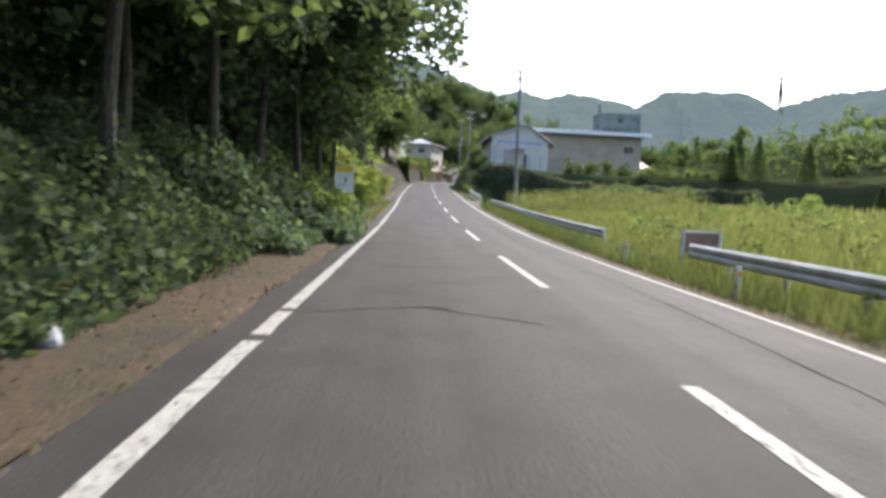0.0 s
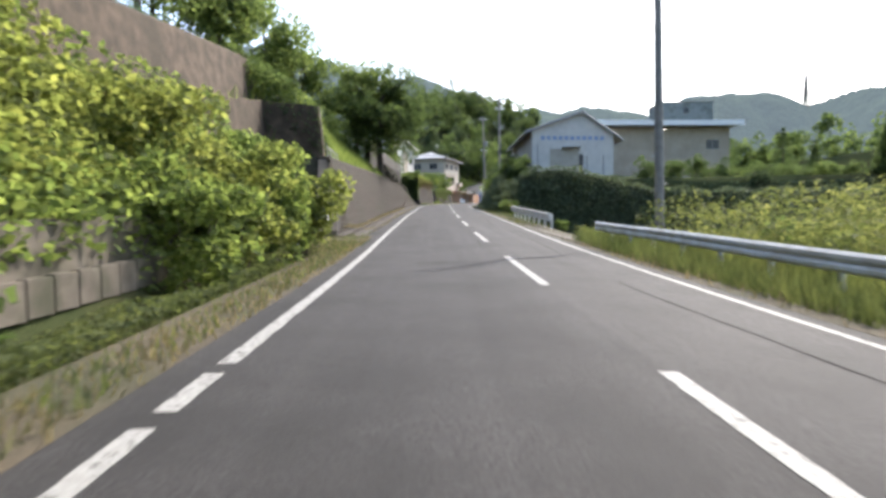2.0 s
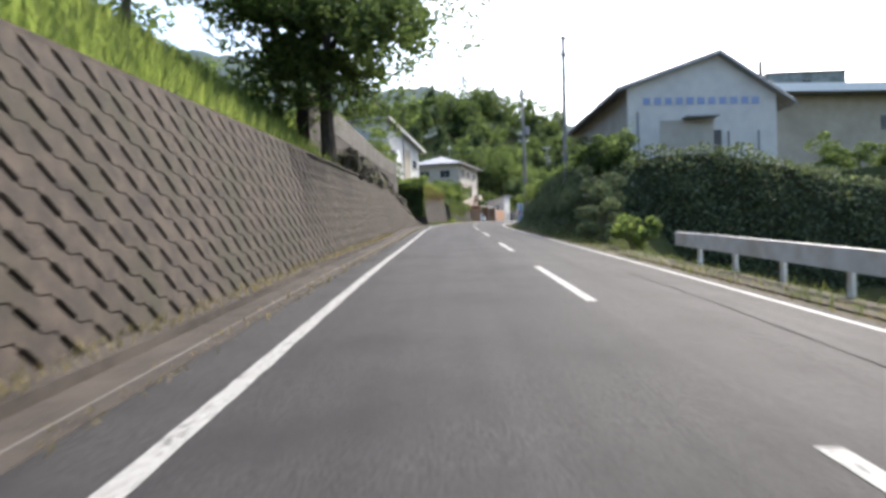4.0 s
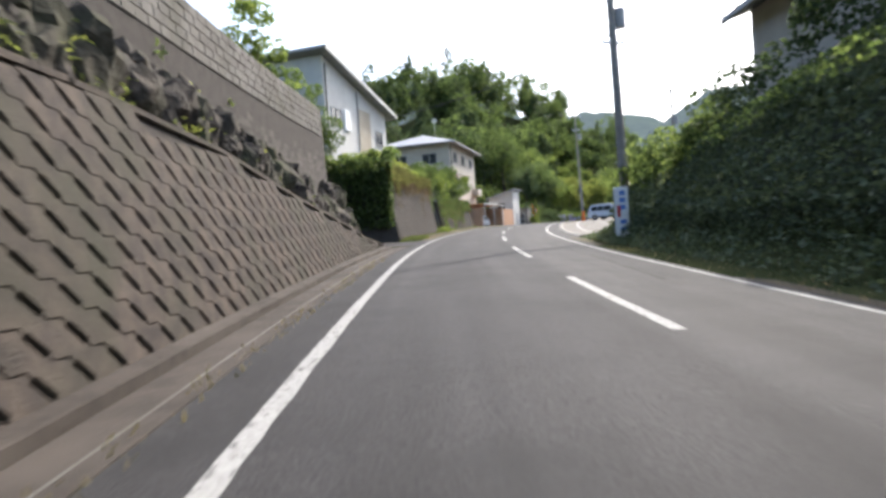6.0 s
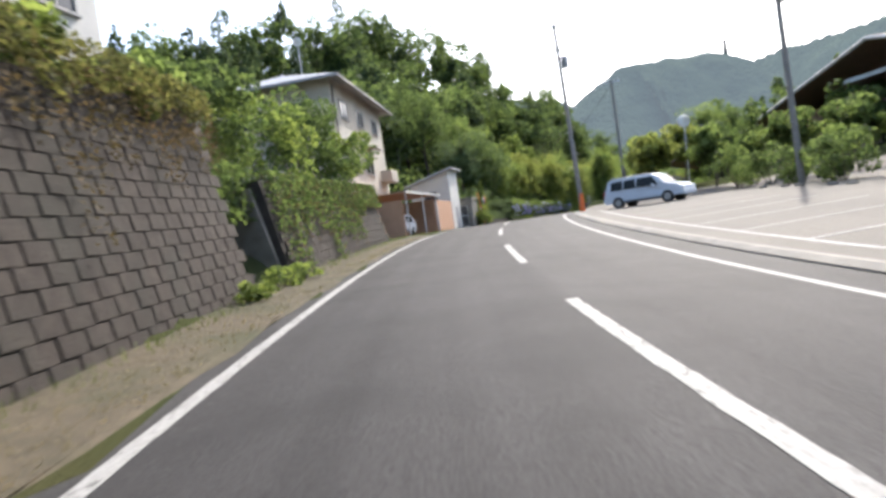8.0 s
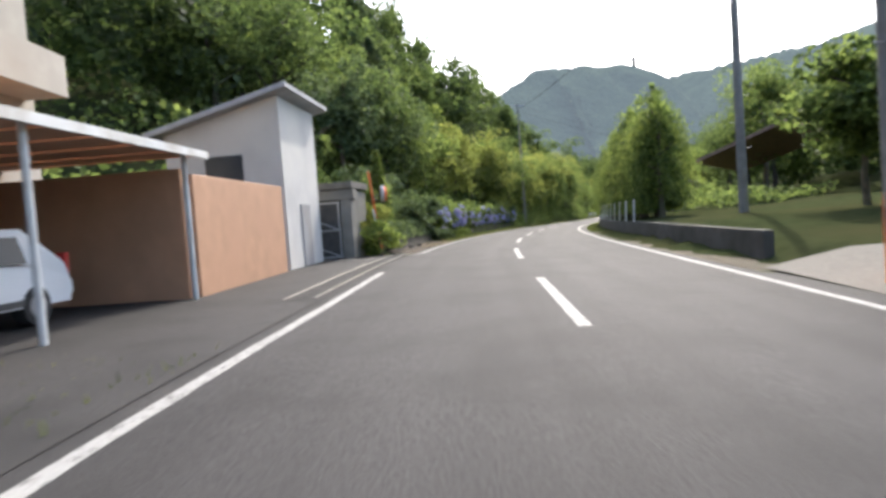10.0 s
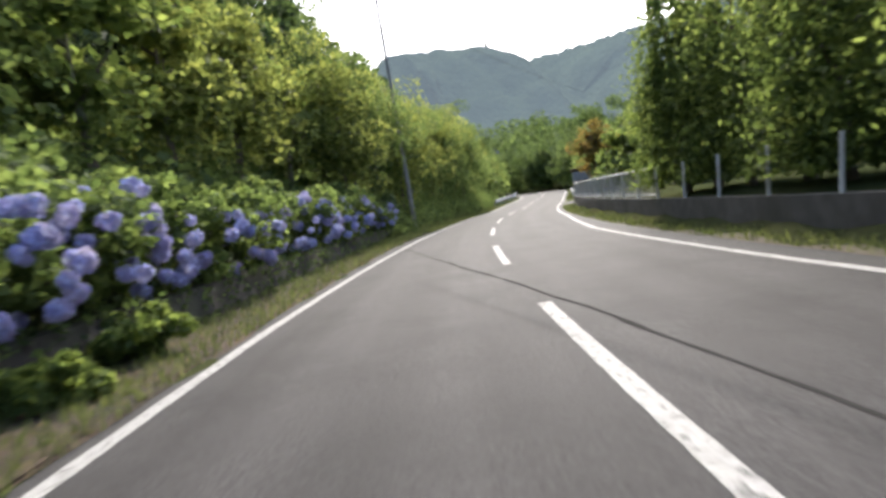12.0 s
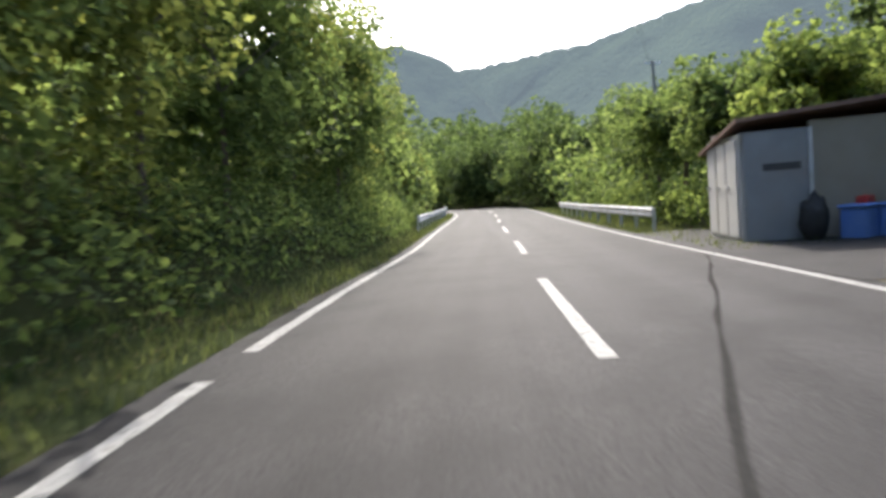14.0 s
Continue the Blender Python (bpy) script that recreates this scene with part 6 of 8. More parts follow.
boxes("roof_slab", [((.4, 0, 15.65), (9.0, 6.3, .2))], M_DULL, fb, bevel=.03)
rods("chimney", [((-3.4, 0, 15.6), (-3.4, 0, 17.9), .22)], M_DARK, fb)
w = boxes("window", [((.4, -3.02, 14.3), (.9, .06, .9))], M_GLASS, fb)
for z in (14.78, 13.82):
    boxes("frame_bar", [((.4, -3.06, z), (1.0, .06, .07))], M_WALLG, w)

# ---- big-roofed building beyond the car park ----
br = thing("large_house", at(Vector((38.5, 195, 5.6)), 0), "large dark-timbered building with a broad low gable roof", "house")
boxes("wall", [((5.2, -20, 2.2), (8.4, 36, 5.2))], M_WALLB, br)
boxes("gable_wall", [((1.0, -20, 4.9), (.3, 28, 2.2))], M_ROOFB, br)
rz = lambda y: 4.4 + 5.4 * min(y, 44 - y) / 22
vs = []
for x in (-1.6, 11):
    for y in (0, 22, 44):
        vs += [(x, 1 - y, rz(y)), (x, 1 - y, rz(y) + .3)]
roof = link_mesh("roof", vs, [(1, 3, 9, 7), (3, 5, 11, 9), (0, 6, 8, 2), (2, 8, 10, 4), (0, 2, 3, 1), (2, 4, 5, 3), (0, 1, 7, 6), (4, 10, 11, 5)], M_ROOFB, br)
rods("barge_board", [((-1.65, 1, rz(0) + .1), (-1.65, -21, rz(22) + .1), .16), ((-1.65, -21, rz(22) + .1), (-1.65, -43, rz(44) + .1), .16)], M_WALLW, br, seg=4)
boxes("lower_roof", [((-2.6, 4, 4.2), (4, 8, .25), pose(0, 0, 0, -12, 12, 0))], M_ROOFB, br)
for y in (-8, -14, -20, -26, -32):
    w = boxes("window", [((.98, y, 2.4), (.05, 3.2, 1.6))], M_GLASS, br); boxes("frame", [((.93, y, 3.2), (.06, 3.3, .08)), ((.93, y, 1.6), (.06, 3.3, .08)), ((.93, y, 2.4), (.06, .07, 1.6))], M_WALLG, w)
boxes("roof_lamp", [((-1.2, -20.5, 7.2), (.3, 5.5, .3))], M_WHITE, br)

# ---- guard rails ----
def guard_rail(stations, lat, label, beam_h=0.33, top=0.78, box_beam=False, post_step=2.0):
    s0, s1 = stations
    t = thing("guard_rail", at(R(s0, lat(s0), 0)), label, "guard rail")
    inv = t.matrix_world.inverted()
    st = np.arange(s0, s1 + .01, 1.0)
    prof = [(0, 0), (.05, .05), (.05, .11), (0, .165), (.05, .22), (.05, .28), (0, .33)] if not box_beam else [(0, 0), (.09, 0), (.09, .36), (0, .36)]
    if not box_beam:
        prof = prof + [(-.012, b) for a, b in prof[::-1]]
    side = -1 if lat(s0) > 0 else 1
    vs, n = [], len(prof)
    for s in st:
        for a, b in prof:
            g = G(s, lat(s) + side * a * 1.0)
            vs.append(inv @ Vector((g.x, g.y, float(G(s, lat(s)).z) + top - .33 + b)))
    fs = [(i * n + j, (i + 1) * n + j, (i + 1) * n + (j + 1) % n, i * n + (j + 1) % n) for i in range(len(st) - 1) for j in range(n)]
    fs += [tuple(range(n)), tuple(range(len(vs) - n, len(vs)))]
    link_mesh("beam", vs, fs, M_WHITE, t)
    for s in np.arange(s0 + .3, s1, post_step):
        g = inv @ G(s, lat(s) - side * .09)
        rods("post", [(g - Vector((0, 0, .3)), g + Vector((0, 0, top - .02)), .06)], M_WHITE, t, seg=10)
    return t
guard_rail((40, 70.2), lambda s: 4.45, "weathered white guard rail half lost in grass")
guard_rail((76.5, 108.6), lambda s: 4.35, "weathered white guard rail before the meadow")
guard_rail((116.0, 134.2), lambda s: float(np.interp(s, [116, 134], [4.1, 4.4])), "white box-beam guard rail on square posts above the yard", box_beam=True, post_step=2.05)
end_rail = guard_rail((103.2, 107.2), lambda s: -5.45, "white guard rail end beside the steps", box_beam=True)
end_inv = end_rail.matrix_world.inverted()
plate = boxes("end_plate", [(end_inv @ R(107.2, -5.4, .63), (.34, .5, .4), pose(0, 0, 0, 0, 0, heading(107)))], M_WHITE, end_rail, bevel=.03)
for la_, dz_ in ((-5.3, .52), (-5.3, .74), (-5.5, .52), (-5.5, .74)):
    rods("bolt", [(end_inv @ R(106.93, la_, dz_), end_inv @ R(106.9, la_, dz_), .022)], M_STEEL, plate, seg=8)
guard_rail((311, 332), lambda s: float(np.interp(s, [309, 320, 350], [4.3, 4.0, 3.9])), "white steel guard rail along the bend")
guard_rail((321.5, 352), lambda s: -3.95, "white steel guard rail on the inside of the bend")
for s, la in ((71.6, 3.45), (66, 3.5)):
    d = thing("delineator", at(G(s, la), 0), "short white roadside delineator post", "post", "delineators")
    rods("post", [((0, 0, -.1), (0, 0, .62), .05)], M_WHITE, d)
    rods("reflector", [((0, -.052, .5), (0, -.07, .5), .035)], M_ORANGE, d)
fr = thing("panel_fence", at(G(70.9, 5.1), 4), "small rusty panel hung between two white posts", "fence")
for x in (-.47, .47):
    rods("post", [((x, 0, -.2), (x, 0, 1.0), .045)], M_WHITE, fr)
boxes("panel", [((0, 0, .68), (.9, .04, .48))], M_ROOFB, fr); boxes("rail", [((0, 0, .97), (1.0, .06, .06))], M_WHITE, fr)

# ---- utility poles ----
def utility_pole(p, h, label, arms=((0.97, 1.6),), lean=(0, 0), turn=0.0, can=None, r=0.17):
    t = thing("utility_pole", at(p, turn), label, "utility pole", "utility poles")
    top = Vector((lean[0], lean[1], h))
    rods("pole", [((0, 0, -.4), top, r, r * .62)], M_POLE, t, seg=14)
    for f, w in arms:
        c = top * f
        boxes("cross_arm", [(c, (w, .09, .09))], M_STEEL, t)
        for x in (-w * .45, -w * .15, w * .15, w * .45):
            rods("insulator", [(c + Vector((x, 0, .04)), c + Vector((x, 0, .22)), .045, .03)], M_WHITE, t, seg=8)
    if can:
        c = top * can
        rods("transformer", [(c + Vector((.38, 0, -.4)), c + Vector((.38, 0, .35)), .22)], M_WALLG, t, seg=14)
    for k in range(7):
        z = 2.2 + k * .9
        if z < h - 1:
            rods("step_bolt", [(top * (z / h) + Vector(((-1) ** k * .14, 0, 0)), top * (z / h) + Vector(((-1) ** k * .34, 0, 0)), .012)], M_STEEL, t, seg=5)
    return t
W3 = lambda v: Vector(v)
p1 = W3((5.81, 51.6, float(G(106.8, 6.1).z)))
p2 = W3((3.61, 101.8, float(R(157.2, 4.0).z)))
p3 = W3((2.76, 119.9, float(R(175.7, 4.0).z)))
p4 = W3((11.19, 169.8, float(G(227.8, 4.2).z)))
p5 = R(288.5, -4.75, .1); p4b = W3((18.2, 157.8, float(ground_z([18.2], [157.8])[0])))
p6 = W3((19.5, 182.0, float(ground_z([19.5], [182.0])[0]))); p7 = W3((80.0, 259.0, float(ground_z([80.0], [259.0])[0])))
utility_pole(p1, 11.3, "tall grey concrete utility pole in the meadow", ((.985, 1.7), (.93, 1.3), (.84, .8)), (-.1, 0), 25)
utility_pole(p2, 12.4, "grey concrete utility pole at the hedge corner", ((.985, 1.5), (.9, 1.1)), (.1, 0), 15)
utility_pole(p3, 12.6, "thick concrete utility pole carrying a roadside notice board", ((.97, 1.4), (.62, 1.0)), (-.15, .1), 20, .7, .2)
pole4 = utility_pole(p4, 12.6, "leaning utility pole with an orange base wrap", ((.985, 1.5), (.86, .9)), (-.25, 0), 5, .8)
rods("base_wrap", [((0, 0, .1), (0, 0, 1.3), .185)], M_ORANGE, pole4, seg=14)
utility_pole(p4b, 12.5, "utility pole beyond the car park bays", ((.97, 1.5), (.85, 1.2)), (-.15, 0), 30, .75)
utility_pole(p5, 13.2, "grey utility pole on the flowering bank", ((.98, 1.4),), (-.1, 0), -35, None, .135)
utility_pole(p6, 10.2, "utility pole behind the clipped conifers", ((.98, 1.4),), (0, 0), -20)
utility_pole(p7, 10.6, "utility pole by the far bend", ((.98, 1.4),), (0, 0), -20)
stay = thing("stay_wire", at(R(152.8, 6.2, 1.0)), "pale plastic-sleeved stay wire of the pole", "stay wire")
rods("sleeve", [((0, 0, 0), (-.1, 2.0, 3.0), .05)], M_SIGNW, stay)

def wire(a, b, sag, label, r=0.009):
    pts = [a.lerp(b, k / 16) - Vector((0, 0, sag * 4 * (k / 16) * (1 - k / 16))) for k in range(17)]
    t = thing("power_line", at(pts[0]), label, "cable", "power lines")
    cu = bpy.data.meshes.new("cable")
    vs, fs = [], []
    for p in pts:
        for j in range(5):
            vs.append(p - pts[0] + Vector((math.cos(j * 1.2566) * r, 0, math.sin(j * 1.2566) * r)))
    fs = [(i * 5 + j, i * 5 + (j + 1) % 5, i * 5 + 5 + (j + 1) % 5, i * 5 + 5 + j) for i in range(16) for j in range(5)]
    link_mesh("cable", vs, fs, M_BLACK, t)
up = lambda p, h, x=0: p + Vector((x, 0, h))
for x in (-.5, .5):
    wire(up(p1, 11.1, x), up(p2, 12.3, x), .9, "thin black power line between poles")
    wire(up(p2, 12.3, x), up(p3, 12.4, x), .4, "thin black power line between poles")
    wire(up(p3, 12.3, x), up(p4b, 12.2, x), .7, "thin black power line between poles")
wire(up(p3, 8.2), W3((-8.2, 140, 13.2)), .4, "service cable from the pole to the white house", .03)
wire(up(p3, 11.2), up(p4, 12.2), .8, "thin black power line between poles")
wire(up(p4, 11.0), up(p6, 10), .8, "thin black power line between poles")
wire(up(p5, 12.6), up(p6, 9.9), .5, "thick black cable across the road", .02)
wire(up(p5, 12.4), up(p7, 9.8), .9, "thick black cable across the road", .018)
wire(up(p5, 13.0), up(p7, 10.4), .7, "thin black power line between poles")

# notice board on the pole
nb = thing("notice_board", at(W3((1.9, 117.7, 3.8)), -10), "white notice board with blue writing bars and a red mark", "sign")
boxes("board", [((.08, 0, 1.0), (.5, .04, 1.75))], M_SIGNW, nb, bevel=.008)
rods("stake", [((.08, .04, -.2), (.08, .04, 1.6), .025)], M_STEEL, nb)
for k, zz in enumerate((1.66, 1.4, 1.14)):
    boxes("writing_bar", [((.12, -.024, zz), (.2, .006, .17))], M_BLUE, nb)
boxes("red_mark", [((-.02, -.024, 1.0), (.12, .006, .42))], M_RED, nb)
for zz in (.62, .36):
    boxes("writing_bar", [((.12, -.024, zz), (.22, .006, .16))], M_BLUE, nb)
# white and yellow sign at the grove
sg = thing("road_sign", at(G(82.4, -5.0), heading(80) + 4), "white roadside sign with a yellow top and unreadable writing", "sign")
rods("post", [((0, .04, -.1), (0, .04, 2.2), .035)], M_STEEL, sg)
boxes("board", [((0, 0, 1.75), (.75, .03, 1.15))], M_SIGNW, sg, bevel=.006)
boxes("yellow_band", [((0, -.02, 2.16), (.7, .006, .27))], M_YELLOW, sg)
boxes("writing_bar", [((.05, -.02, 1.72), (.12, .006, .25)), ((-.1, -.02, 1.5), (.3, .006, .05))], M_WALLG, sg)
# white bag at the verge
bag = thing("plastic_bag", at(G(60.4, -4.75), 20), "crumpled white plastic bag lying at the verge", "bag")
bm = bmesh.new(); bmesh.ops.create_icosphere(bm, subdivisions=2, radius=.15)
for v in bm.verts:
    v.co = Vector((v.co.x * .8, v.co.y * .6, max(-.1, v.co.z * .65))) * (1 + .35 * noise.noise(v.co * 9)) + Vector((0, 0, .12))
part("bag_body", bm, mat("grey_film", (.34, .34, .34), (.26, .26, .27), scale=9, rough=.5, bump=.3), bag)

# ---- steps up the bank ----
def stairway(s0, lat0, width, n, label, rise=.18, run=.225):
    t = thing("steps", at(R(s0, lat0, 0), heading(s0 + 2)), label, "steps")
    for k in range(n):
        boxes("step", [((-width / 2, run * (k + .5) + .04, rise * (k + 1) - rise * (k + 1) / 2 - .1), (width, run + .08, rise * (k + 1) + .2))], bpy.data.materials.get("stained_shade_step") or M_CONC, t, bevel=.012)
    return t
# Step colour holds brown-black stain and the shade of the risers.
M_STEP = mat("stained_shade_step", (.1, .09, .072), (.06, .055, .042), scale=6, rough=.95, bump=.6, c3=(.055, .06, .03), big=1.2)
stw = stairway(108.5, -6.1, 3.4, 12, "worn grey concrete steps climbing beside the block wall", .275, .35)
vs = [(x, y, z) for y, z0, z1 in ((-.1, -.1, .24), (4.25, 3.0, 3.56)) for x, z in ((-1.94, z0), (-1.7, z0), (-1.7, z1), (-1.94, z1))]
link_mesh("stringer", vs, [(0, 1, 2, 3), (4, 7, 6, 5), (0, 3, 7, 4), (1, 5, 6, 2), (3, 2, 6, 7), (0, 4, 5, 1)], M_TAN, stw)
hr = thing("handrail", at(R(112.6, -6.05, 2.95), heading(112)), "rusted white tube railing above the steps", "railing")
for y in (0, .9, 1.8, 2.7):
    rods("post", [((0, y, -.15), (0, y, .62), .025)], M_WHITE, hr)
rods("rail", [((0, -.3, .62), (0, 2.9, .58), .025)], M_WHITE, hr)
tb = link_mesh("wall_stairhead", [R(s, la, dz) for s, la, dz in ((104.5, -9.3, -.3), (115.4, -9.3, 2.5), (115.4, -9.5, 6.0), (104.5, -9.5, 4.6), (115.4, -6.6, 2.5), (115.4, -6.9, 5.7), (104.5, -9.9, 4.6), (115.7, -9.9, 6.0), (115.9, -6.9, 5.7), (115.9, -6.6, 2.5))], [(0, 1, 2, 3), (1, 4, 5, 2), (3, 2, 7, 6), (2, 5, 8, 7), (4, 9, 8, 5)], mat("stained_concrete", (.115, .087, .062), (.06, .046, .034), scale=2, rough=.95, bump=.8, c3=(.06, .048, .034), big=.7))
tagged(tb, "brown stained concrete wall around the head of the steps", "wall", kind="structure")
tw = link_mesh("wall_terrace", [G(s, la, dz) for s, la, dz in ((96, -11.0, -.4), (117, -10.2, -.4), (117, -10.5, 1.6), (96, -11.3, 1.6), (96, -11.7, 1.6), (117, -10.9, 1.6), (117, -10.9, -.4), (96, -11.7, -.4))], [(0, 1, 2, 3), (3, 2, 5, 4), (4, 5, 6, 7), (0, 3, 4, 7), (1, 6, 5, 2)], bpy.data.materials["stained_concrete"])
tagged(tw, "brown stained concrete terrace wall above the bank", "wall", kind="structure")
mf = thing("mesh_fence", at(G(98, -11.4, 1.6), heading(104)), "green wire mesh fence on the terrace wall", "fence")
for k in range(8):
    rods("post", [((.06 * k, k * 2.0, 0), (.06 * k, k * 2.0, 1.6), .03)], leafmat("fence_green", (.1, .2, .14), (.12, .22, .15), .0, .05) if k == 0 else bpy.data.materials["fence_green"], mf)
bm = bmesh.new()
for k in range(72):
    rod(bm, (.006 * k, k * .2, .05), (.006 * k, k * .2, 1.55), .014, None, 4)
for k in range(9):
    rod(bm, (0, 0, .1 + k * .18), (.42, 14, .1 + k * .18), .014, None, 4)
part("mesh", bm, bpy.data.materials["fence_green"], mf)
# dark stairway between the stone walls
st2 = stairway(196.9, -5.5, .1, 1, "narrow shaded concrete steps between the stone walls")
for k in range(11):
    boxes("step", [((-.35 - k * .3, 1.1, .09 + k * .19), (.34, 2.2, .22))], M_STEP, st2, bevel=.01)
link_mesh("cheek_wall", [(.1, 2.25, -.2), (-.5, 2.25, 2.4), (-4, 2.25, 3.2), (-4, 2.25, -.2), (.1, 2.5, -.2), (-.5, 2.5, 2.4), (-4, 2.5, 3.2), (-4, 2.5, -.2)], [(0, 1, 2, 3), (4, 7, 6, 5), (0, 4, 5, 1), (1, 5, 6, 2)], M_CONC, st2)
link_mesh("cheek_wall", [(.1, -.3, -.2), (-.6, -.3, 2.7), (-4, -.3, 3.4), (-4, -.3, -.2), (.1, 0, -.2), (-.6, 0, 2.7), (-4, 0, 3.4), (-4, 0, -.2)], [(3, 2, 1, 0), (4, 5, 6, 7), (0, 1, 5, 4), (1, 2, 6, 5)], M_STONE, st2)

# low bank wall with its row of concrete cribs
lw = tagged(sweep("wall_low", np.arange(84, 98.1, 1.0), lambda s: [(-6.35, -.6), (-6.45, 1.15), (-6.8, 1.15), (-6.8, -.6)], mat("streaked_concrete", (.15, .128, .1), (.09, .076, .06), scale=2.5, rough=.95, bump=.5, c3=(.05, .05, .03), big=1.2)), "low stained concrete wall at the bank foot", "wall", kind="structure")
for k in range(16):
    s = 89 + k * .52
    q_ = at(R(s, -6.2, 0), heading(s) - 90)
    for dy, zz in ((0, .26), (.12, -.12)):
        boxes("crib", [(q_ @ Vector((-.2 - dy, -.02 - dy, zz)), (.08, .12, .44), q_.to_3x3().to_4x4()), (q_ @ Vector((.02 - dy, -.02 - dy, zz + .2)), (.5, .12, .08), q_.to_3x3().to_4x4()), (q_ @ Vector((.04 - dy, .03 - dy, zz)), (.44, .03, .42), q_.to_3x3().to_4x4())], bpy.data.materials["streaked_concrete"], lw, bevel=.008)

# ---- cars ----
M_CARGLASS = mat("tinted_car_glass", (.025, .03, .034), (.035, .04, .044), scale=1, rough=.05, bump=0, spec=.12)
def car(p, turn, paint, label, kind="suv", length=4.55, width=1.72, height=1.68):
    t = thing("car", at(p, turn), label, "car")
    L, W, H = length, width, height
    if kind == "suv":
        prof = [(-L / 2, .32), (-L / 2 - .02, .75), (-L / 2 + .06, 1.0), (-L / 2 + .22, H - .12), (-L / 2 + .45, H), (.55, H - .02), (.85, H - .14), (1.35, 1.06), (L / 2 - .28, .94), (L / 2 - .04, .76), (L / 2, .36)]
    else:
        prof = [(-L / 2, .28), (-L / 2 - .02, .65), (-L / 2 + .1, .9), (-L / 2 + .35, 1.08), (-L / 2 + .85, H), (.35, H), (.75, H - .12), (1.3, .96), (L / 2 - .25, .8), (L / 2 - .03, .62), (L / 2, .3)]
    n = len(prof)
    vs = []
    for k, (wf, ins) in enumerate(((-.5, 0), (-.46, 0), (.46, 0), (.5, 0))):
        for x, z in prof:
            taper = 1 - .16 * max(0, (z - 1.0) / (H - 1.0))
            vs.append((W * wf * taper * (1 if k in (1, 2) else .985), x * (1 - (.0 if k in (1, 2) else .012)), z))
    fs = []
    for k in range(3):
        for j in range(n - 1):
            fs.append((k * n + j, k * n + j + 1, (k + 1) * n + j + 1, (k + 1) * n + j))
    fs += [tuple(range(n - 1, -1, -1)), tuple(range(3 * n, 4 * n)), tuple((k * n) for k in (0, 1, 2, 3)) , tuple((k * n + n - 1) for k in (3, 2, 1, 0))]
    body = link_mesh("body", vs, fs, paint, t)
    zlo, zhi = (1.03, H - .16) if kind == "suv" else (.93, H - .12)
    def side_x(z):
        return W / 2 * (1 - .16 * max(0, (z - 1.0) / (H - 1.0))) + .006
    spans = ((-L / 2 + .42, -L / 2 + 1.15), (-L / 2 + 1.22, -.35), (-.28, .62)) if kind == "suv" else ((-L / 2 + .95, -.45), (-.38, .4))
    for sgn in (-1, 1):
        for i, (a, b) in enumerate(spans):
            slope = .35 if i == len(spans) - 1 else 0
            q = [(sgn * side_x(zlo), a, zlo), (sgn * side_x(zlo), b + slope, zlo), (sgn * side_x(zhi), b, zhi), (sgn * side_x(zhi), a + .05, zhi)]
            q2 = [(x - sgn * .02, y, z) for x, y, z in q]
            link_mesh("side_window", q + q2, [(0, 1, 2, 3), (4, 7, 6, 5), (0, 4, 5, 1), (1, 5, 6, 2), (2, 6, 7, 3), (3, 7, 4, 0)], M_CARGLASS, t)
        rods("mirror", [((sgn * W / 2, .75, 1.0), (sgn * (W / 2 + .18), .72, 1.06), .07)], paint, t, seg=8)
        for y in (-.2, -1.15):
            boxes("door_handle", [((sgn * (W / 2 + .004), y, .9), (.03, .16, .03))], M_STEEL, t)
        boxes("sill_trim", [((sgn * (W / 2 - .01), 0, .36), (.04, L * .52, .1))], M_DARK, t)
        if kind == "suv":
            rods("roof_bar", [((sgn * W * .38, -L / 2 + .5, H + .04), (sgn * W * .38, .4, H + .03), .02)], M_STEEL, t, seg=6)
    f0, f1 = (prof[-4], prof[-5]) if kind == "suv" else (prof[-4], prof[-5])
    (xa, za), (xb, zb) = f1, f0
    ww = W * .43
    link_mesh("windscreen", [(-ww, xb - .02, zb + .04), (ww, xb - .02, zb + .04), (ww * .9, xa + .03, za - .02), (-ww * .9, xa + .03, za - .02), (-ww, xb - .06, zb + .02), (ww, xb - .06, zb + .02)], [(0, 1, 2, 3), (0, 4, 5, 1)], M_CARGLASS, t)
    (xa, za), (xb, zb) = prof[3], prof[2]
    link_mesh("rear_window", [(-ww * .95, xb - .025, zb + .04), (ww * .95, xb - .025, zb + .04), (ww * .9, xa - .02, za - .03), (-ww * .9, xa - .02, za - .03), (-ww, xb, zb), (ww, xb, zb)], [(3, 2, 1, 0), (1, 5, 4, 0)], M_CARGLASS, t)
    for sgn in (-1, 1):
        boxes("tail_lamp", [((sgn * W * .43, -L / 2 + .0, .88), (.16, .1, .34))], M_RED, t, bevel=.01)
        boxes("headlamp", [((sgn * W * .38, L / 2 - .06, .72), (.32, .14, .17))], M_SIGNW, t, bevel=.02)
    boxes("bumper", [((0, -L / 2 - .03, .5), (W * .96, .14, .26))], paint, t, bevel=.03)
    boxes("bumper", [((0, L / 2 - .02, .46), (W * .96, .14, .26))], paint, t, bevel=.03)
    boxes("number_plate", [((0, -L / 2 - .105, .62), (.33, .01, .16))], M_SIGNW, t)
    for y in (-L / 2 + .82, L / 2 - .85):
        for sgn in (-1, 1):
            r = .33 if kind == "suv" else .29
            bm = bmesh.new(); rod(bm, (sgn * (W / 2 - .2), y, r), (sgn * (W / 2 + .01), y, r), r, None, 22); wh = part("wheel", bm, M_BLACK, t)
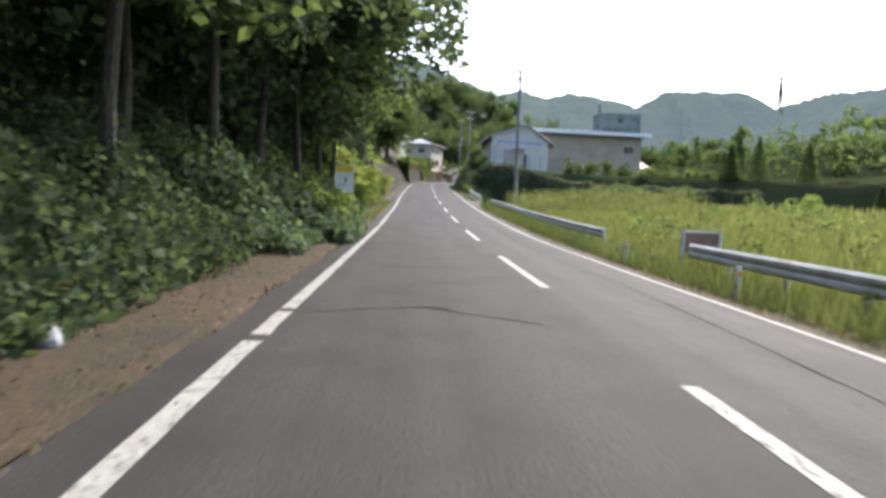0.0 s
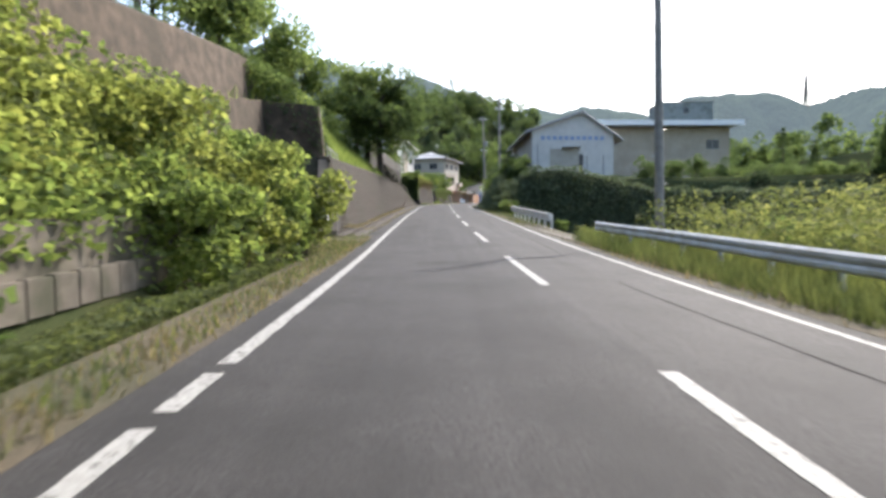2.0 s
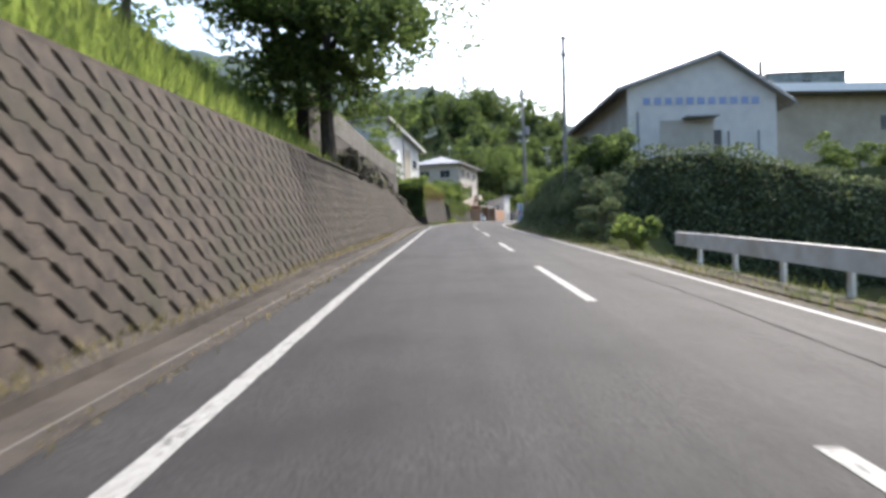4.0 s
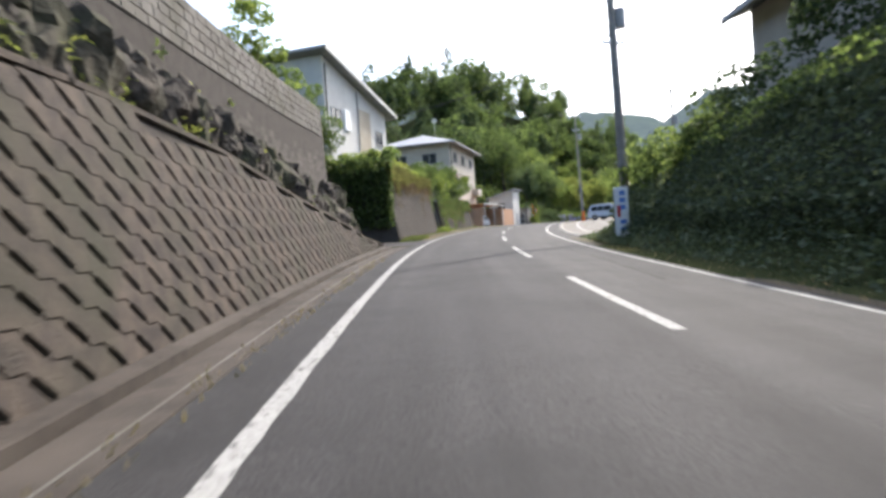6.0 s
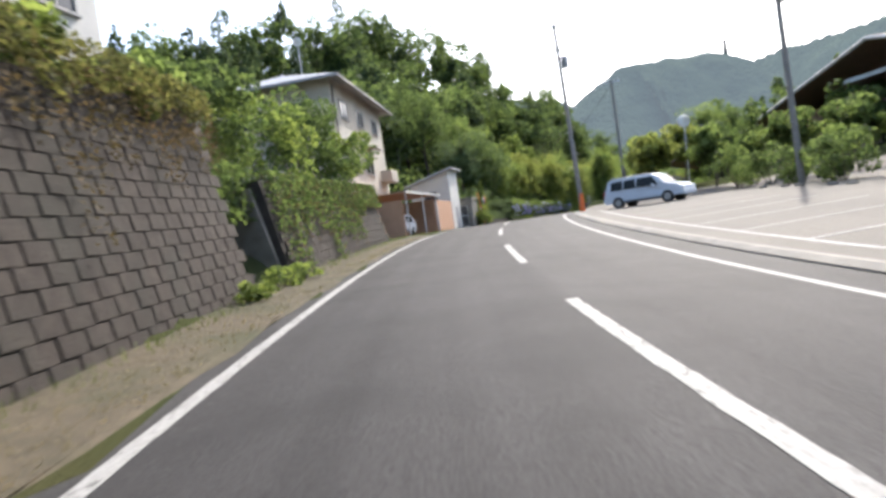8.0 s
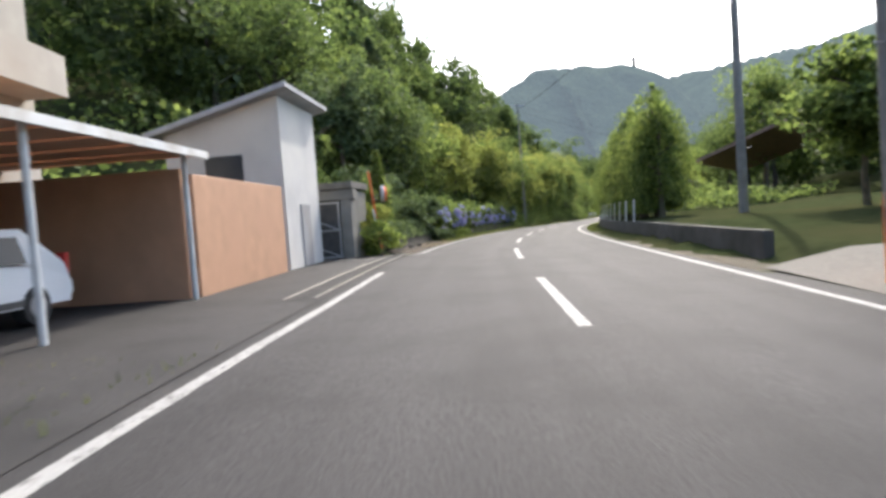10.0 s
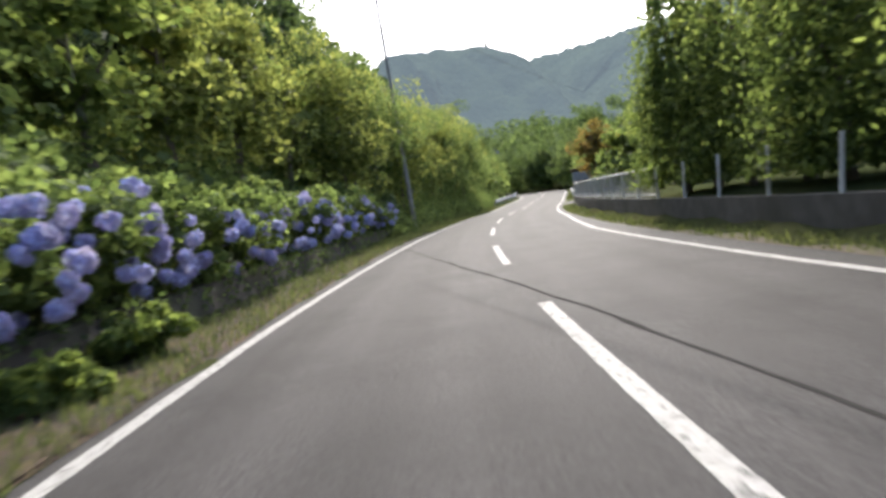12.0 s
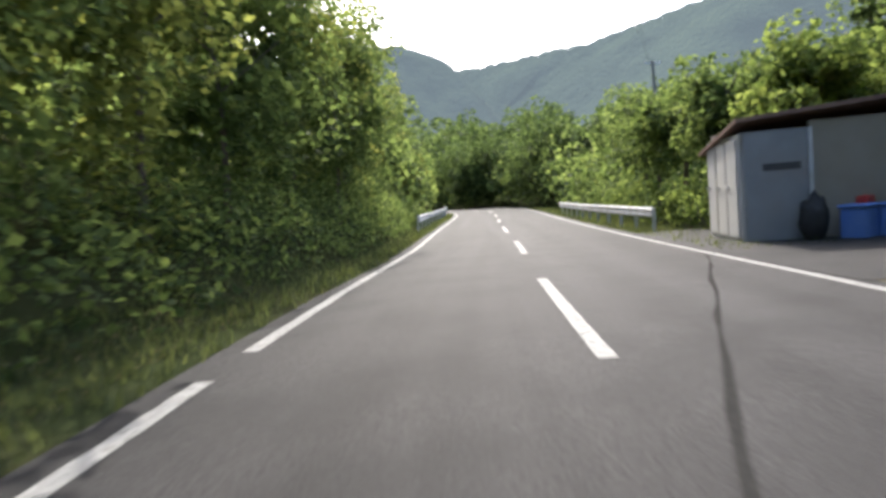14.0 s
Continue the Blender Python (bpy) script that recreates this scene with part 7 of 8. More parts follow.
            bm = bmesh.new(); rod(bm, (sgn * (W / 2 - .02), y, r), (sgn * (W / 2 + .022), y, r), r * .62, r * .56, 14); part("rim", bm, M_STEEL, wh)
    return t
def paint(name, c):
    m = mat(name, c, tuple(v * .95 for v in c), scale=2, rough=.12, bump=0, spec=.1)
    m.node_tree.nodes["Principled BSDF"].inputs["Coat Weight"].default_value = 0
    return m
C_SILVER, C_MAROON, C_RED, C_DARK, C_WHITE = paint("silver_paint", (.55, .6, .66)), paint("maroon_paint", (.2, .02, .035)), paint("crimson_paint", (.4, .03, .04)), paint("charcoal_paint", (.06, .07, .075)), paint("white_car_paint", (.75, .75, .75))
mid = (Vector((10.75, 164.27, 0)) + Vector((13.85, 160.52, 0))) / 2
car(Vector((mid.x + .35, mid.y + .35, float(ground_z([mid.x], [mid.y])[0]) + .06)), math.degrees(math.atan2(-(13.85 - 10.75), 160.52 - 164.27)), C_SILVER, "silver estate-style off-roader parked at the car park edge")
car(R(227.5, -8.6, .05), heading(228) + 180, C_WHITE, "pale car parked inside the carport", "sedan", 3.9, 1.6, 1.45)
for i, (x, y, pt, lb) in enumerate(((10.8, 79.5, C_DARK, "charcoal car parked in the lower yard"), (13.0, 80.2, C_MAROON, "dark maroon car parked in the lower yard"), (15.0, 80.9, C_RED, "crimson car parked in the lower yard"), (17.0, 81.6, C_MAROON, "maroon car parked in a row in the yard"), (19.0, 82.3, C_WHITE, "white car at the end of the parked row"))):
    car(Vector((x, y, float(ground_z([x], [y])[0]) + .06)), 208 - i * 1.5, pt, lb, "sedan", 4.0, 1.66, 1.45)
# motorcycle far back
mc = thing("scooter", at(Vector((21.5, 160.5, float(ground_z([21.5], [160.5])[0]) + .04)), -60), "white scooter parked beyond the bays", "scooter")
for y in (-.6, .6):
    bm = bmesh.new(); rod(bm, (-.06, y, .28), (.06, y, .28), .28, None, 16); part("wheel", bm, M_BLACK, mc)
boxes("body", [((0, -.2, .62), (.3, .9, .3)), ((0, .55, .75), (.32, .12, .7), pose(0, 0, 0, 15, 0, 0))], M_WHITE, mc, bevel=.05)
boxes("seat", [((0, -.3, .82), (.28, .7, .1))], M_BLACK, mc, bevel=.03)
rods("handlebar", [((-.35, .5, 1.08), (.35, .5, 1.08), .02)], M_DARK, mc)

# ---- car park fittings ----
kerb = tagged(sweep("kerb", np.arange(181, 226.1, 1.0), lambda s: [(3.55, -.15), (3.55, .03), (3.7, .1), (3.85, .1), (3.85, -.15)], M_CONC2), "low concrete kerb before the car park", "kerb", kind="structure")
for a in (0,):
    st = np.arange(186, 224, 1.0)
    link_mesh("bay_line", [v for s in st for v in (G(s, 4.95, .112), G(s, 5.1, .112))], [(2 * i, 2 * i + 1, 2 * i + 3, 2 * i + 2) for i in range(len(st) - 1)], M_PAINT, lot)
for s in np.arange(187, 222, 3.0):
    link_mesh("bay_line", [v for la in np.arange(5.1, 10.6, .9) for v in (G(s + (la - 5) * .25, la, .112), G(s + (la - 5) * .25 + .13, la, .112))], [(2 * i, 2 * i + 1, 2 * i + 3, 2 * i + 2) for i in range(6)], M_PAINT, lot)
ws = thing("wheel_stop", at(G(189, 15, .1), heading(190) + 10), "pale concrete wheel stop in the car park", "wheel stop", "wheel stops")
boxes("block", [((0, 0, .06), (.14, .6, .12))], M_CONC2, ws, bevel=.025)
k = 0
for s in np.arange(183, 220, 1.5):
    k += 1
    if k % 3:
        copy_thing(ws, at(G(s, 14.4 - .04 * (s - 183), .1), heading(s) + 10))
bd = thing("blue_sign_board", at(G(205, 15.2), heading(205) + 30), "white board with blue lettering bars on two legs", "sign")
boxes("board", [((0, 0, 1.75), (2.2, .06, .9))], M_SIGNW, bd, bevel=.01)
boxes("writing_bar", [((0, -.04, 1.98), (2.0, .01, .18))], M_BLUE, bd)
for x in (-.85, .85):
    rods("leg", [((x, .05, -.1), (x, .05, 2.1), .04)], M_STEEL, bd)
rm = thing("traffic_mirror", at(Vector((18.7, 169.5, float(ground_z([18.7], [169.5])[0]))), heading(216)), "round convex traffic mirror on an orange post", "mirror")
rods("post", [((0, 0, -.1), (.15, 0, 4.7), .05)], M_STEEL, rm)
bm = bmesh.new(); rod(bm, (.15, .05, 4.8), (.15, -.06, 4.8), .42, .36, 24); part("mirror_glass", bm, M_WHITE, rm)
for s, la, r, h, lf in ((190, 18.3, 1.8, 1.9, L_YELLOW), (194, 18, 1.8, 1.7, L_YELLOW), (198, 17.6, 1.9, 1.8, L_DARK), (202, 17.2, 1.8, 1.7, L_YELLOW), (206, 17, 1.9, 2.0, L_DARK), (210, 16.2, 1.8, 2.2, L_DARK), (213.6, 14.6, 1.5, 2.6, L_DARK), (216, 15.2, 1.7, 2.4, L_MID), (219.5, 15, 1.7, 2.2, L_DARK), (223, 14.5, 1.7, 2.4, L_DARK), (226.5, 13.6, 1.7, 2.6, L_MID), (186, 18, 1.8, 1.6, L_YELLOW)):
    bush(G(s, la), r, h, lf, "clipped garden shrub beyond the car park", 1500, .18, 14)
for s, la, h, r, lf in ((230, 13, 4.2, 1.7, L_MID), (233, 9.5, 4.4, 1.7, L_YELLOW), (236, 12, 4.6, 1.8, L_YELLOW), (229, 17, 4.4, 2.0, L_MID), (238.5, 9.8, 5.0, 1.9, L_MID), (226, 20, 4.2, 2.0, L_MID), (222, 23, 4.0, 2.0, L_BRIGHT)):
    broad_tree(G(s, la), h, r, lf, "leafy tree behind the car park", 4000, .26)

# ---- last stretch, right side: clipped conifers, fence, sheds ----
def plume_conifer(p, h, r, leaf, label, n=6000):
    """Rounded column of drooping plumes."""
    t = thing("conifer", at(p, float(rng.uniform(0, 360))), label, "conifer")
    trunk_mesh("trunk", h * 0.85, 0.13, t, bend=0.05, limbs=4, reach=r * 0.5)
    m = 64
    z = rng.uniform(0.04, 1, m); a = rng.uniform(0, 2 * np.pi, m)
    rad = .9 * r * np.sqrt(np.clip(1 - np.clip((z - .45) / .58, 0, 1) ** 2.2, 0.02, 1)) * rng.uniform(.72, 1.05, m)
    c = np.stack([np.cos(a) * rad, np.sin(a) * rad, z * h], 1)
    k = rng.integers(0, m, n)
    u = rng.uniform(0, 1, n)
    e = rng.normal(0, 1, (n, 3)) * np.array([.2, .2, .16]) * (0.5 + u[:, None])
    pts = c[k] * np.array([1, 1, 1]) + e
    pts[:, 2] += .4 - u * 1.5
    pts[:, :2] += c[k][:, :2] * (u[:, None] - .4) * .3
    j = n // 6
    pts[:j, :2] *= .6
    pts[:, 2] = np.where(pts[:, 2] < .25, .25 + rng.uniform(0, 1.2, n), pts[:, 2])
    sz = np.full(n, .14); sz[:j] = .34
    leaves("crown", pts, sz, leaf, t, droop=.7, aspect=.45)
    return t
for i in range(13):
    s = 246.6 + i * 2.0
    h = 4.9 + .5 * math.sin(i * 1.9)
    plume_conifer(G(s, 5.85 + .25 * math.sin(i * 2.6)), h, 1.3 + .2 * math.sin(i * 3.1), L_CONIF, "tall rounded garden conifer with drooping plumes behind the wall")
plume_conifer(G(270.9, 5.1), 5.2, 1.1, L_CONIF, "tall rounded garden conifer overhanging the end of the fence")
for s in np.arange(244.3, 270, 2.05):
    f = thing("fence_post", at(R(s, 4.35, .6), heading(s)), "leaning white fence post on the low wall", "post", "wall posts")
    rods("post", [((0, 0, -.05), (.03, -.1, .8), .035)], M_WHITE, f)
fence = thing("wire_fence", at(R(271.0, 4.35, .62), 0), "pale chain-link fence with round posts on the wall", "fence")
fi = fence.matrix_world.inverted()
fst = np.arange(271.0, 297.4, 2.05)
for s in fst:
    rods("post", [(fi @ R(s, 4.35, .5), fi @ R(s, 4.35, 1.39), .04)], M_WHITE, fence)
for zz in (1.37, .66):
    vs = [fi @ R(s, 4.35 + .025 * math.cos(a), zz + .025 * math.sin(a)) for s in fst for a in (0, 1.57, 3.14, 4.71)]
    link_mesh("rail", vs, [(i * 4 + j, i * 4 + (j + 1) % 4, i * 4 + 4 + (j + 1) % 4, i * 4 + 4 + j) for i in range(len(fst) - 1) for j in range(4)], M_WHITE, fence)
bm = bmesh.new()
for a, b in zip(fst, fst[1:]):
    for k in range(14):
        for sg_ in (0, 1):
            u0, u1 = k / 14, min(1.0, k / 14 + .36)
            z0, z1 = (.68, 1.35) if sg_ else (1.35, .68)
            rod(bm, fi @ R(a + (b - a) * u0, 4.35, z0), fi @ R(a + (b - a) * u1, 4.35, z1), .006, None, 3)
part("wire_mesh", bm, M_STEEL, fence)
rs = thing("shed", at(R(276, 6.9, 0), heading(281) - 6), "low shed with a pale corrugated roof", "shed")
boxes("wall", [((3.9, 4.6, .3), (3.6, 9.0, 1.0))], M_WALLG, rs)
ri = rs.matrix_world.inverted()
low0, low1, top0, top1 = [ri @ R(*v) for v in ((275.3, 6.75, .97), (289, 8, .37), (274.3, 11.6, 3.05), (288, 12.8, 2.45))]
dn = Vector((0, 0, .07))
link_mesh("roof_deck", [low0, top0, top1, low1, low0 - dn, top0 - dn, top1 - dn, low1 - dn], [(0, 1, 2, 3), (7, 6, 5, 4), (0, 4, 5, 1), (1, 5, 6, 2), (2, 6, 7, 3), (3, 7, 4, 0)], M_DARK, rs)
for k in range(44):
    rods("roof_rib", [(low0.lerp(low1, (k + .5) / 44) + Vector((0, 0, .03)), top0.lerp(top1, (k + .5) / 44) + Vector((0, 0, .03)), .11)], M_ROOFD, rs, seg=8)
for f in (.04, .35, .66, .96):
    q_ = low0.lerp(low1, f)
    boxes("post", [((q_.x + .3, q_.y, q_.z / 2 - .1), (.12, .12, q_.z + .3))], M_DARK, rs)
# hut by the road
hut = thing("hut", at(R(306.8, 4.58, 0), heading(303) - 6), "brown-walled hut with a grey metal locker front", "shed")
boxes("wall", [((3.85, -2.2, 1.15), (5.1, .12, 2.4))], M_WALLB, hut)
boxes("locker_front", [((.65, -2.3, 1.1), (1.2, .1, 2.25))], M_WALLG, hut, bevel=.02)
boxes("side_wall", [((.05, -.9, 1.1), (.1, 2.7, 2.25))], M_WALLW, hut, bevel=.01)
for y in (-1.75, -.9, -.05):
    boxes("side_door", [((-.02, y, 1.1), (.05, .74, 2.0))], M_WALLW, hut, bevel=.01)
    boxes("latch", [((-.06, y + .25, 1.15), (.05, .16, .05))], M_STEEL, hut)
boxes("back_wall", [((3.3, .4, 1.2), (6.4, .12, 2.4))], M_WALLB, hut)
link_mesh("roof", [(-.12, -2.55, 2.42), (7.2, -2.55, 2.95), (7.2, .9, 2.5), (-.12, .9, 1.95), (-.12, -2.55, 2.5), (7.2, -2.55, 3.03), (7.2, .9, 2.58), (-.12, .9, 2.03)], [(3, 2, 1, 0), (4, 5, 6, 7), (0, 1, 5, 4), (1, 2, 6, 5), (2, 3, 7, 6), (3, 0, 4, 7)], M_ROOFB, hut)
boxes("writing_bar", [((.75, -2.36, 1.5), (.7, .01, .14))], M_DARK, hut)
boxes("locker_edge", [((1.28, -2.32, 1.1), (.07, .12, 2.25))], M_WHITE, hut)
for k, (x, c) in enumerate(((1.95, M_BLUE), (2.6, M_BLUE))):
    b = thing("bin", at(hut.matrix_world @ Vector((x, -2.75, 0)), k * 8), "blue plastic bin beside the hut", "bin", "bins")
    boxes("tub", [((0, 0, .3), (.55, .5, .6))], M_BLUE, b, bevel=.04); boxes("lid", [((0, 0, .63), (.6, .55, .07))], M_BLUE, b, bevel=.02)
rb = thing("red_crate", at(hut.matrix_world @ Vector((2.2, -2.42, 0)), 5), "red crate standing behind the bins", "crate")
boxes("crate_body", [((0, 0, .4), (.5, .2, .8))], M_RED, rb, bevel=.02)
bk = thing("covered_bicycle", at(hut.matrix_world @ Vector((1.15, -2.75, 0)), 0), "dark machine under a black cover by the hut", "machine")
bm = bmesh.new(); bmesh.ops.create_icosphere(bm, subdivisions=3, radius=.5)
for v in bm.verts:
    v.co = Vector((v.co.x * .45, v.co.y * .5, (v.co.z + .42) * 1.0)) * (1 + .25 * noise.noise(v.co * 4)); v.co.z = max(0, v.co.z)
part("cover", bm, M_BLACK, bk, smooth=True)
# orange-leaved tree and right-hand trees
for s, la, h, r, lf, lb in ((295.8, 6.4, 4.6, 2.1, L_ORANGE, "small tree with orange and green leaves behind the fence"), (299.3, 8.4, 4.6, 1.9, L_YELLOW, "yellow-green tree above the hut"), (290.5, 7.4, 3.2, 1.5, L_BRIGHT, "small green tree behind the fence"), (300, 11.5, 7.5, 2.8, L_BRIGHT, "bright leafy tree behind the hut"), (305, 10.5, 7.2, 2.8, L_BRIGHT, "bright leafy tree behind the hut"), (309, 8.0, 5.5, 2.0, L_BRIGHT, "leafy tree behind the guard rail"), (313, 7.5, 5.8, 2.1, L_MID, "leafy tree behind the guard rail"), (318, 7.5, 6.5, 2.4, L_MID, "leafy tree behind the guard rail"), (324, 8, 7, 2.6, L_MID, "leafy tree behind the guard rail"), (330, 9, 7.5, 2.8, L_MID, "leafy tree behind the guard rail"), (291.5, 16, 8.5, 3.0, L_MID, "tall leafy tree behind the shed"), (284, 17, 10, 3.4, L_DARK, "tall leafy tree behind the shed"), (277, 18, 10.5, 3.5, L_DARK, "tall leafy tree behind the shed"), (270, 16, 10.5, 3.4, L_MID, "tall leafy tree behind the shed"), (296, 16, 9.5, 3.3, L_DARK, "tall leafy tree behind the shed"), (311, 13, 9, 3.2, L_MID, "tall leafy tree above the bend")):
    broad_tree(G(s, la), h, r, lf, lb, 4600, .22, low=.25)
conifer(G(313, 12), 8.5, 1.6, L_DARK, "dark pointed conifer behind the hut", 4500, .22)
for s, la, r, h in ((307.5, 5.6, .9, 1.3), (309.5, 5.4, .8, 1.2), (312, 5.6, .9, 1.5), (316, 5.6, 1.0, 1.6), (320, 5.6, 1.1, 1.7)):
    bush(G(s, la), r, h, L_BRIGHT, "green shrub behind the guard rail", 1200, .13)

# ---- last stretch, left side: hydrangeas, shrubs, bamboo and trees ----
HEADS = []
for q in range(4):
    bm = bmesh.new()
    pr = random.Random(30 + q)
    for k in range(58):          # petals: tilted little leaves over a ball
        z = 1 - 2 * (k + .5) / 58; a = k * 2.39996
        d = Vector((math.sqrt(1 - z * z) * math.cos(a), math.sqrt(1 - z * z) * math.sin(a), z * .8))
        n_ = (d + Vector((pr.uniform(-.5, .5), pr.uniform(-.5, .5), pr.uniform(-.5, .5)))).normalized()
        u = n_.orthogonal().normalized(); w = n_.cross(u); c = d * .1 * pr.uniform(.8, 1.12); r_ = pr.uniform(.026, .038)
        bm.faces.new([bm.verts.new(c + (u * math.cos(b) + w * math.sin(b)) * r_) for b in (0, 1.57, 3.14, 4.71)])
    me = bpy.data.meshes.new("flower_head"); bm.to_mesh(me); bm.free(); me.materials.append(L_FLOWER)
    HEADS.append(me)

def hydrangea(p, r, h, heads, label):
    t = bush(p, r, h, L_MID if heads else L_SHADE, label, 2200, .15, 18, "hydrangea", aspect=.75, cat="flowering shrub")
    for i in range(heads):
        a = rng.uniform(0, 2 * np.pi); z = rng.uniform(.08, .85) * h
        rr = r * math.sqrt(max(.1, 1 - (2 * z / h - 1) ** 2 * .7)) * 1.04
        c = np.array([math.cos(a) * rr, math.sin(a) * rr, z * .82])
        hd = new("flower_head", HEADS[i % 4]); hd.parent = t
        hd.matrix_parent_inverse = Matrix()
        hd.matrix_basis = pose(*c, float(rng.uniform(-40, 40)), float(rng.uniform(-40, 40)), 0) @ Matrix.Scale(float(rng.uniform(.85, 1.45)), 4)
    return t
for i in range(20):
    s = 251 + i * 1.75
    hydrangea(R(s, -5.7 - .2 * math.sin(i * 2), .62), 1.05, 1.9 + .35 * math.sin(i * 1.3), 40 if 255 < s < 272 else (34 if 272 <= s < 284 else 0), "blue hydrangea in full flower on the low wall" if 255 < s < 284 else "hydrangea without flowers on the low wall, leaves coloured darker for shade")
for s, la, r, h, lf in ((247.5, -7.0, 1.2, 2.8, L_SHADE), (249.6, -6.6, 1.2, 2.6, L_SHADE), (247.6, -6.2, .9, 1.6, L_SHADE), (253.6, -4.9, .55, .7, L_SHADE), (254.6, -4.85, .55, .65, L_SHADE), (255.6, -4.85, .5, .6, L_SHADE), (256.6, -4.8, .5, .6, L_SHADE), (257.6, -4.75, .45, .5, L_MID), (259.5, -4.75, .5, .6, L_BRIGHT), (261.2, -4.8, .55, .7, L_BRIGHT), (243.9, -6.4, 1.0, 2.0, L_YELLOW), (242.5, -5.1, .9, 1.4, L_BRIGHT), (243.8, -5.7, .9, 1.8, L_YELLOW), (245.0, -6.4, 1.0, 2.3, L_BRIGHT), (246.8, -6.4, 1.0, 2.2, L_MID), (242.9, -5.7, .8, 1.2, L_YELLOW)):
    bush(G(s, la), r, h, lf, "garden shrub on the roadside bank", 1600, .13)
conifer(G(245.8, -5.8, -.2), 3.9, .7, L_BRIGHT, "narrow bright topiary conifer beside the garage", 9000, .15)
for s, la, h, r, lf in ((254.5, -10.0, 8.5, 2.8, L_SHADE), (257, -9, 9, 2.8, L_DARK), (260, -9.2, 9, 3, L_SHADE), (264, -9, 8, 2.8, L_MID), (268, -8.8, 7, 2.5, L_BRIGHT), (272, -8.8, 7, 2.5, L_YELLOW), (276, -8.6, 7.2, 2.5, L_YELLOW), (280, -8.2, 7, 2.5, L_YELLOW), (284, -8, 7.2, 2.5, L_BRIGHT), (253, -17, 11, 3.4, L_DARK), (258, -18, 12, 4, L_DARK), (257, -15, 12, 4, L_DARK), (266, -14, 11, 3.8, L_MID)):
    broad_tree(G(s, la), h, r, lf, "leafy tree leaning over the flowering bank", 4200, .25, low=.2)
for i in range(26):
    s = 282 + i * 3.1
    back, tall_, wide = (6.3, 8.4, 2.4) if s < 320 else ((9.2, 4.6, 1.8) if s < 332 else (7.6, 5.6, 2.0))
    broad_tree(G(s, -back - .5 * math.sin(i * 1.7)), tall_ + .8 * math.sin(i * 2.3), wide, L_YELLOW if i % 3 == 0 else L_MID, "dense leafy tree crowding the road edge", 6500 if s < 318 else 3000, .17 if s < 318 else .26, low=.05, trunk_r=.08)
stuff("bend_thicket", np.concatenate([bank_points(326, 394, 4.6, 16, 1.2, 4.5, 9000), bank_points(326, 394, -16, -4.6, 4.5, 1.2, 9000)]), .42, L_MID, "tangled undergrowth along the far bend", "thicket", aspect=.75)
stuff("roadside_thicket", bank_points(282, 330, -8, -4.3, .8, 2.6, 20000), .13, L_MID, "dense green thicket beside the road", "thicket", aspect=.75)
# A darker leaf layer at the foot stands in for shade under the thicket.
stuff("roadside_shade", bank_points(284, 330, -7, -4.2, .3, 1.2, 6000), .13, L_DARK, "low leaves at the thicket foot, coloured dark for shade", "thicket", aspect=.75)
stuff("bank_creepers", bank_points(244, 286, -9, -5.2, .6, 1.6, 12000), .14, L_DARK, "creeping leaves covering the bank", "creepers", aspect=.75)

# Dark leaves added over the wall top to dim its sunlit face.
n_ = 1500; s_ = rng.uniform(244.6, 253.5, n_); u_ = rng.uniform(0, 1, n_) ** 1.6; x_, y_ = road_xy(s_, -5.28 + .2 * u_ + rng.uniform(0, .1, n_))
stuff("wall_fringe", np.stack([x_, y_, road_z(s_, np.full(n_, -5.2)) + 1.25 - .75 * u_], 1), .12, L_SHADE, "dark leaves hanging over the bank wall", "creepers", droop=.5, aspect=.7)

# ---- pieces of the walls ----
def block_mesh(name, w, h, d, bev, rot=0.0):
    bm = bmesh.new()
    a = [(-w / 2, -h / 2), (w / 2, -h / 2), (w / 2, h / 2), (-w / 2, h / 2)]
    b = [(x * (1 - 2 * bev / w), z * (1 - 2 * bev / h)) for x, z in a]
    back = [bm.verts.new((x, .02, z)) for x, z in a]; mid = [bm.verts.new((x, -d + bev, z)) for x, z in a]; front = [bm.verts.new((x, -d, z)) for x, z in b]
    for lo, hi in ((back, mid), (mid, front)):
        for j in range(4):
            bm.faces.new((lo[j], lo[(j + 1) % 4], hi[(j + 1) % 4], hi[j]))
    bm.faces.new(front)
    if rot:
        bmesh.ops.rotate(bm, verts=bm.verts, matrix=Matrix.Rotation(radians(rot), 3, 'Y'))
    bmesh.ops.recalc_face_normals(bm, faces=bm.faces)
    me = bpy.data.meshes.new(name); bm.to_mesh(me); bm.free()
    return me

def wall_frame(s, d0, d1, h, f):
    """Where a piece sits on a leaning left-hand wall: f of the way up."""
    lat = -(d0 + (d1 - d0) * f)
    p = R(s, lat, h * f)
    turn = math.radians(heading(s)) + math.pi / 2
    lean = math.atan2(d1 - d0, h)
    return Matrix.Translation(p) @ Matrix.Rotation(turn, 4, 'Z') @ Matrix.Rotation(-lean, 4, 'X')

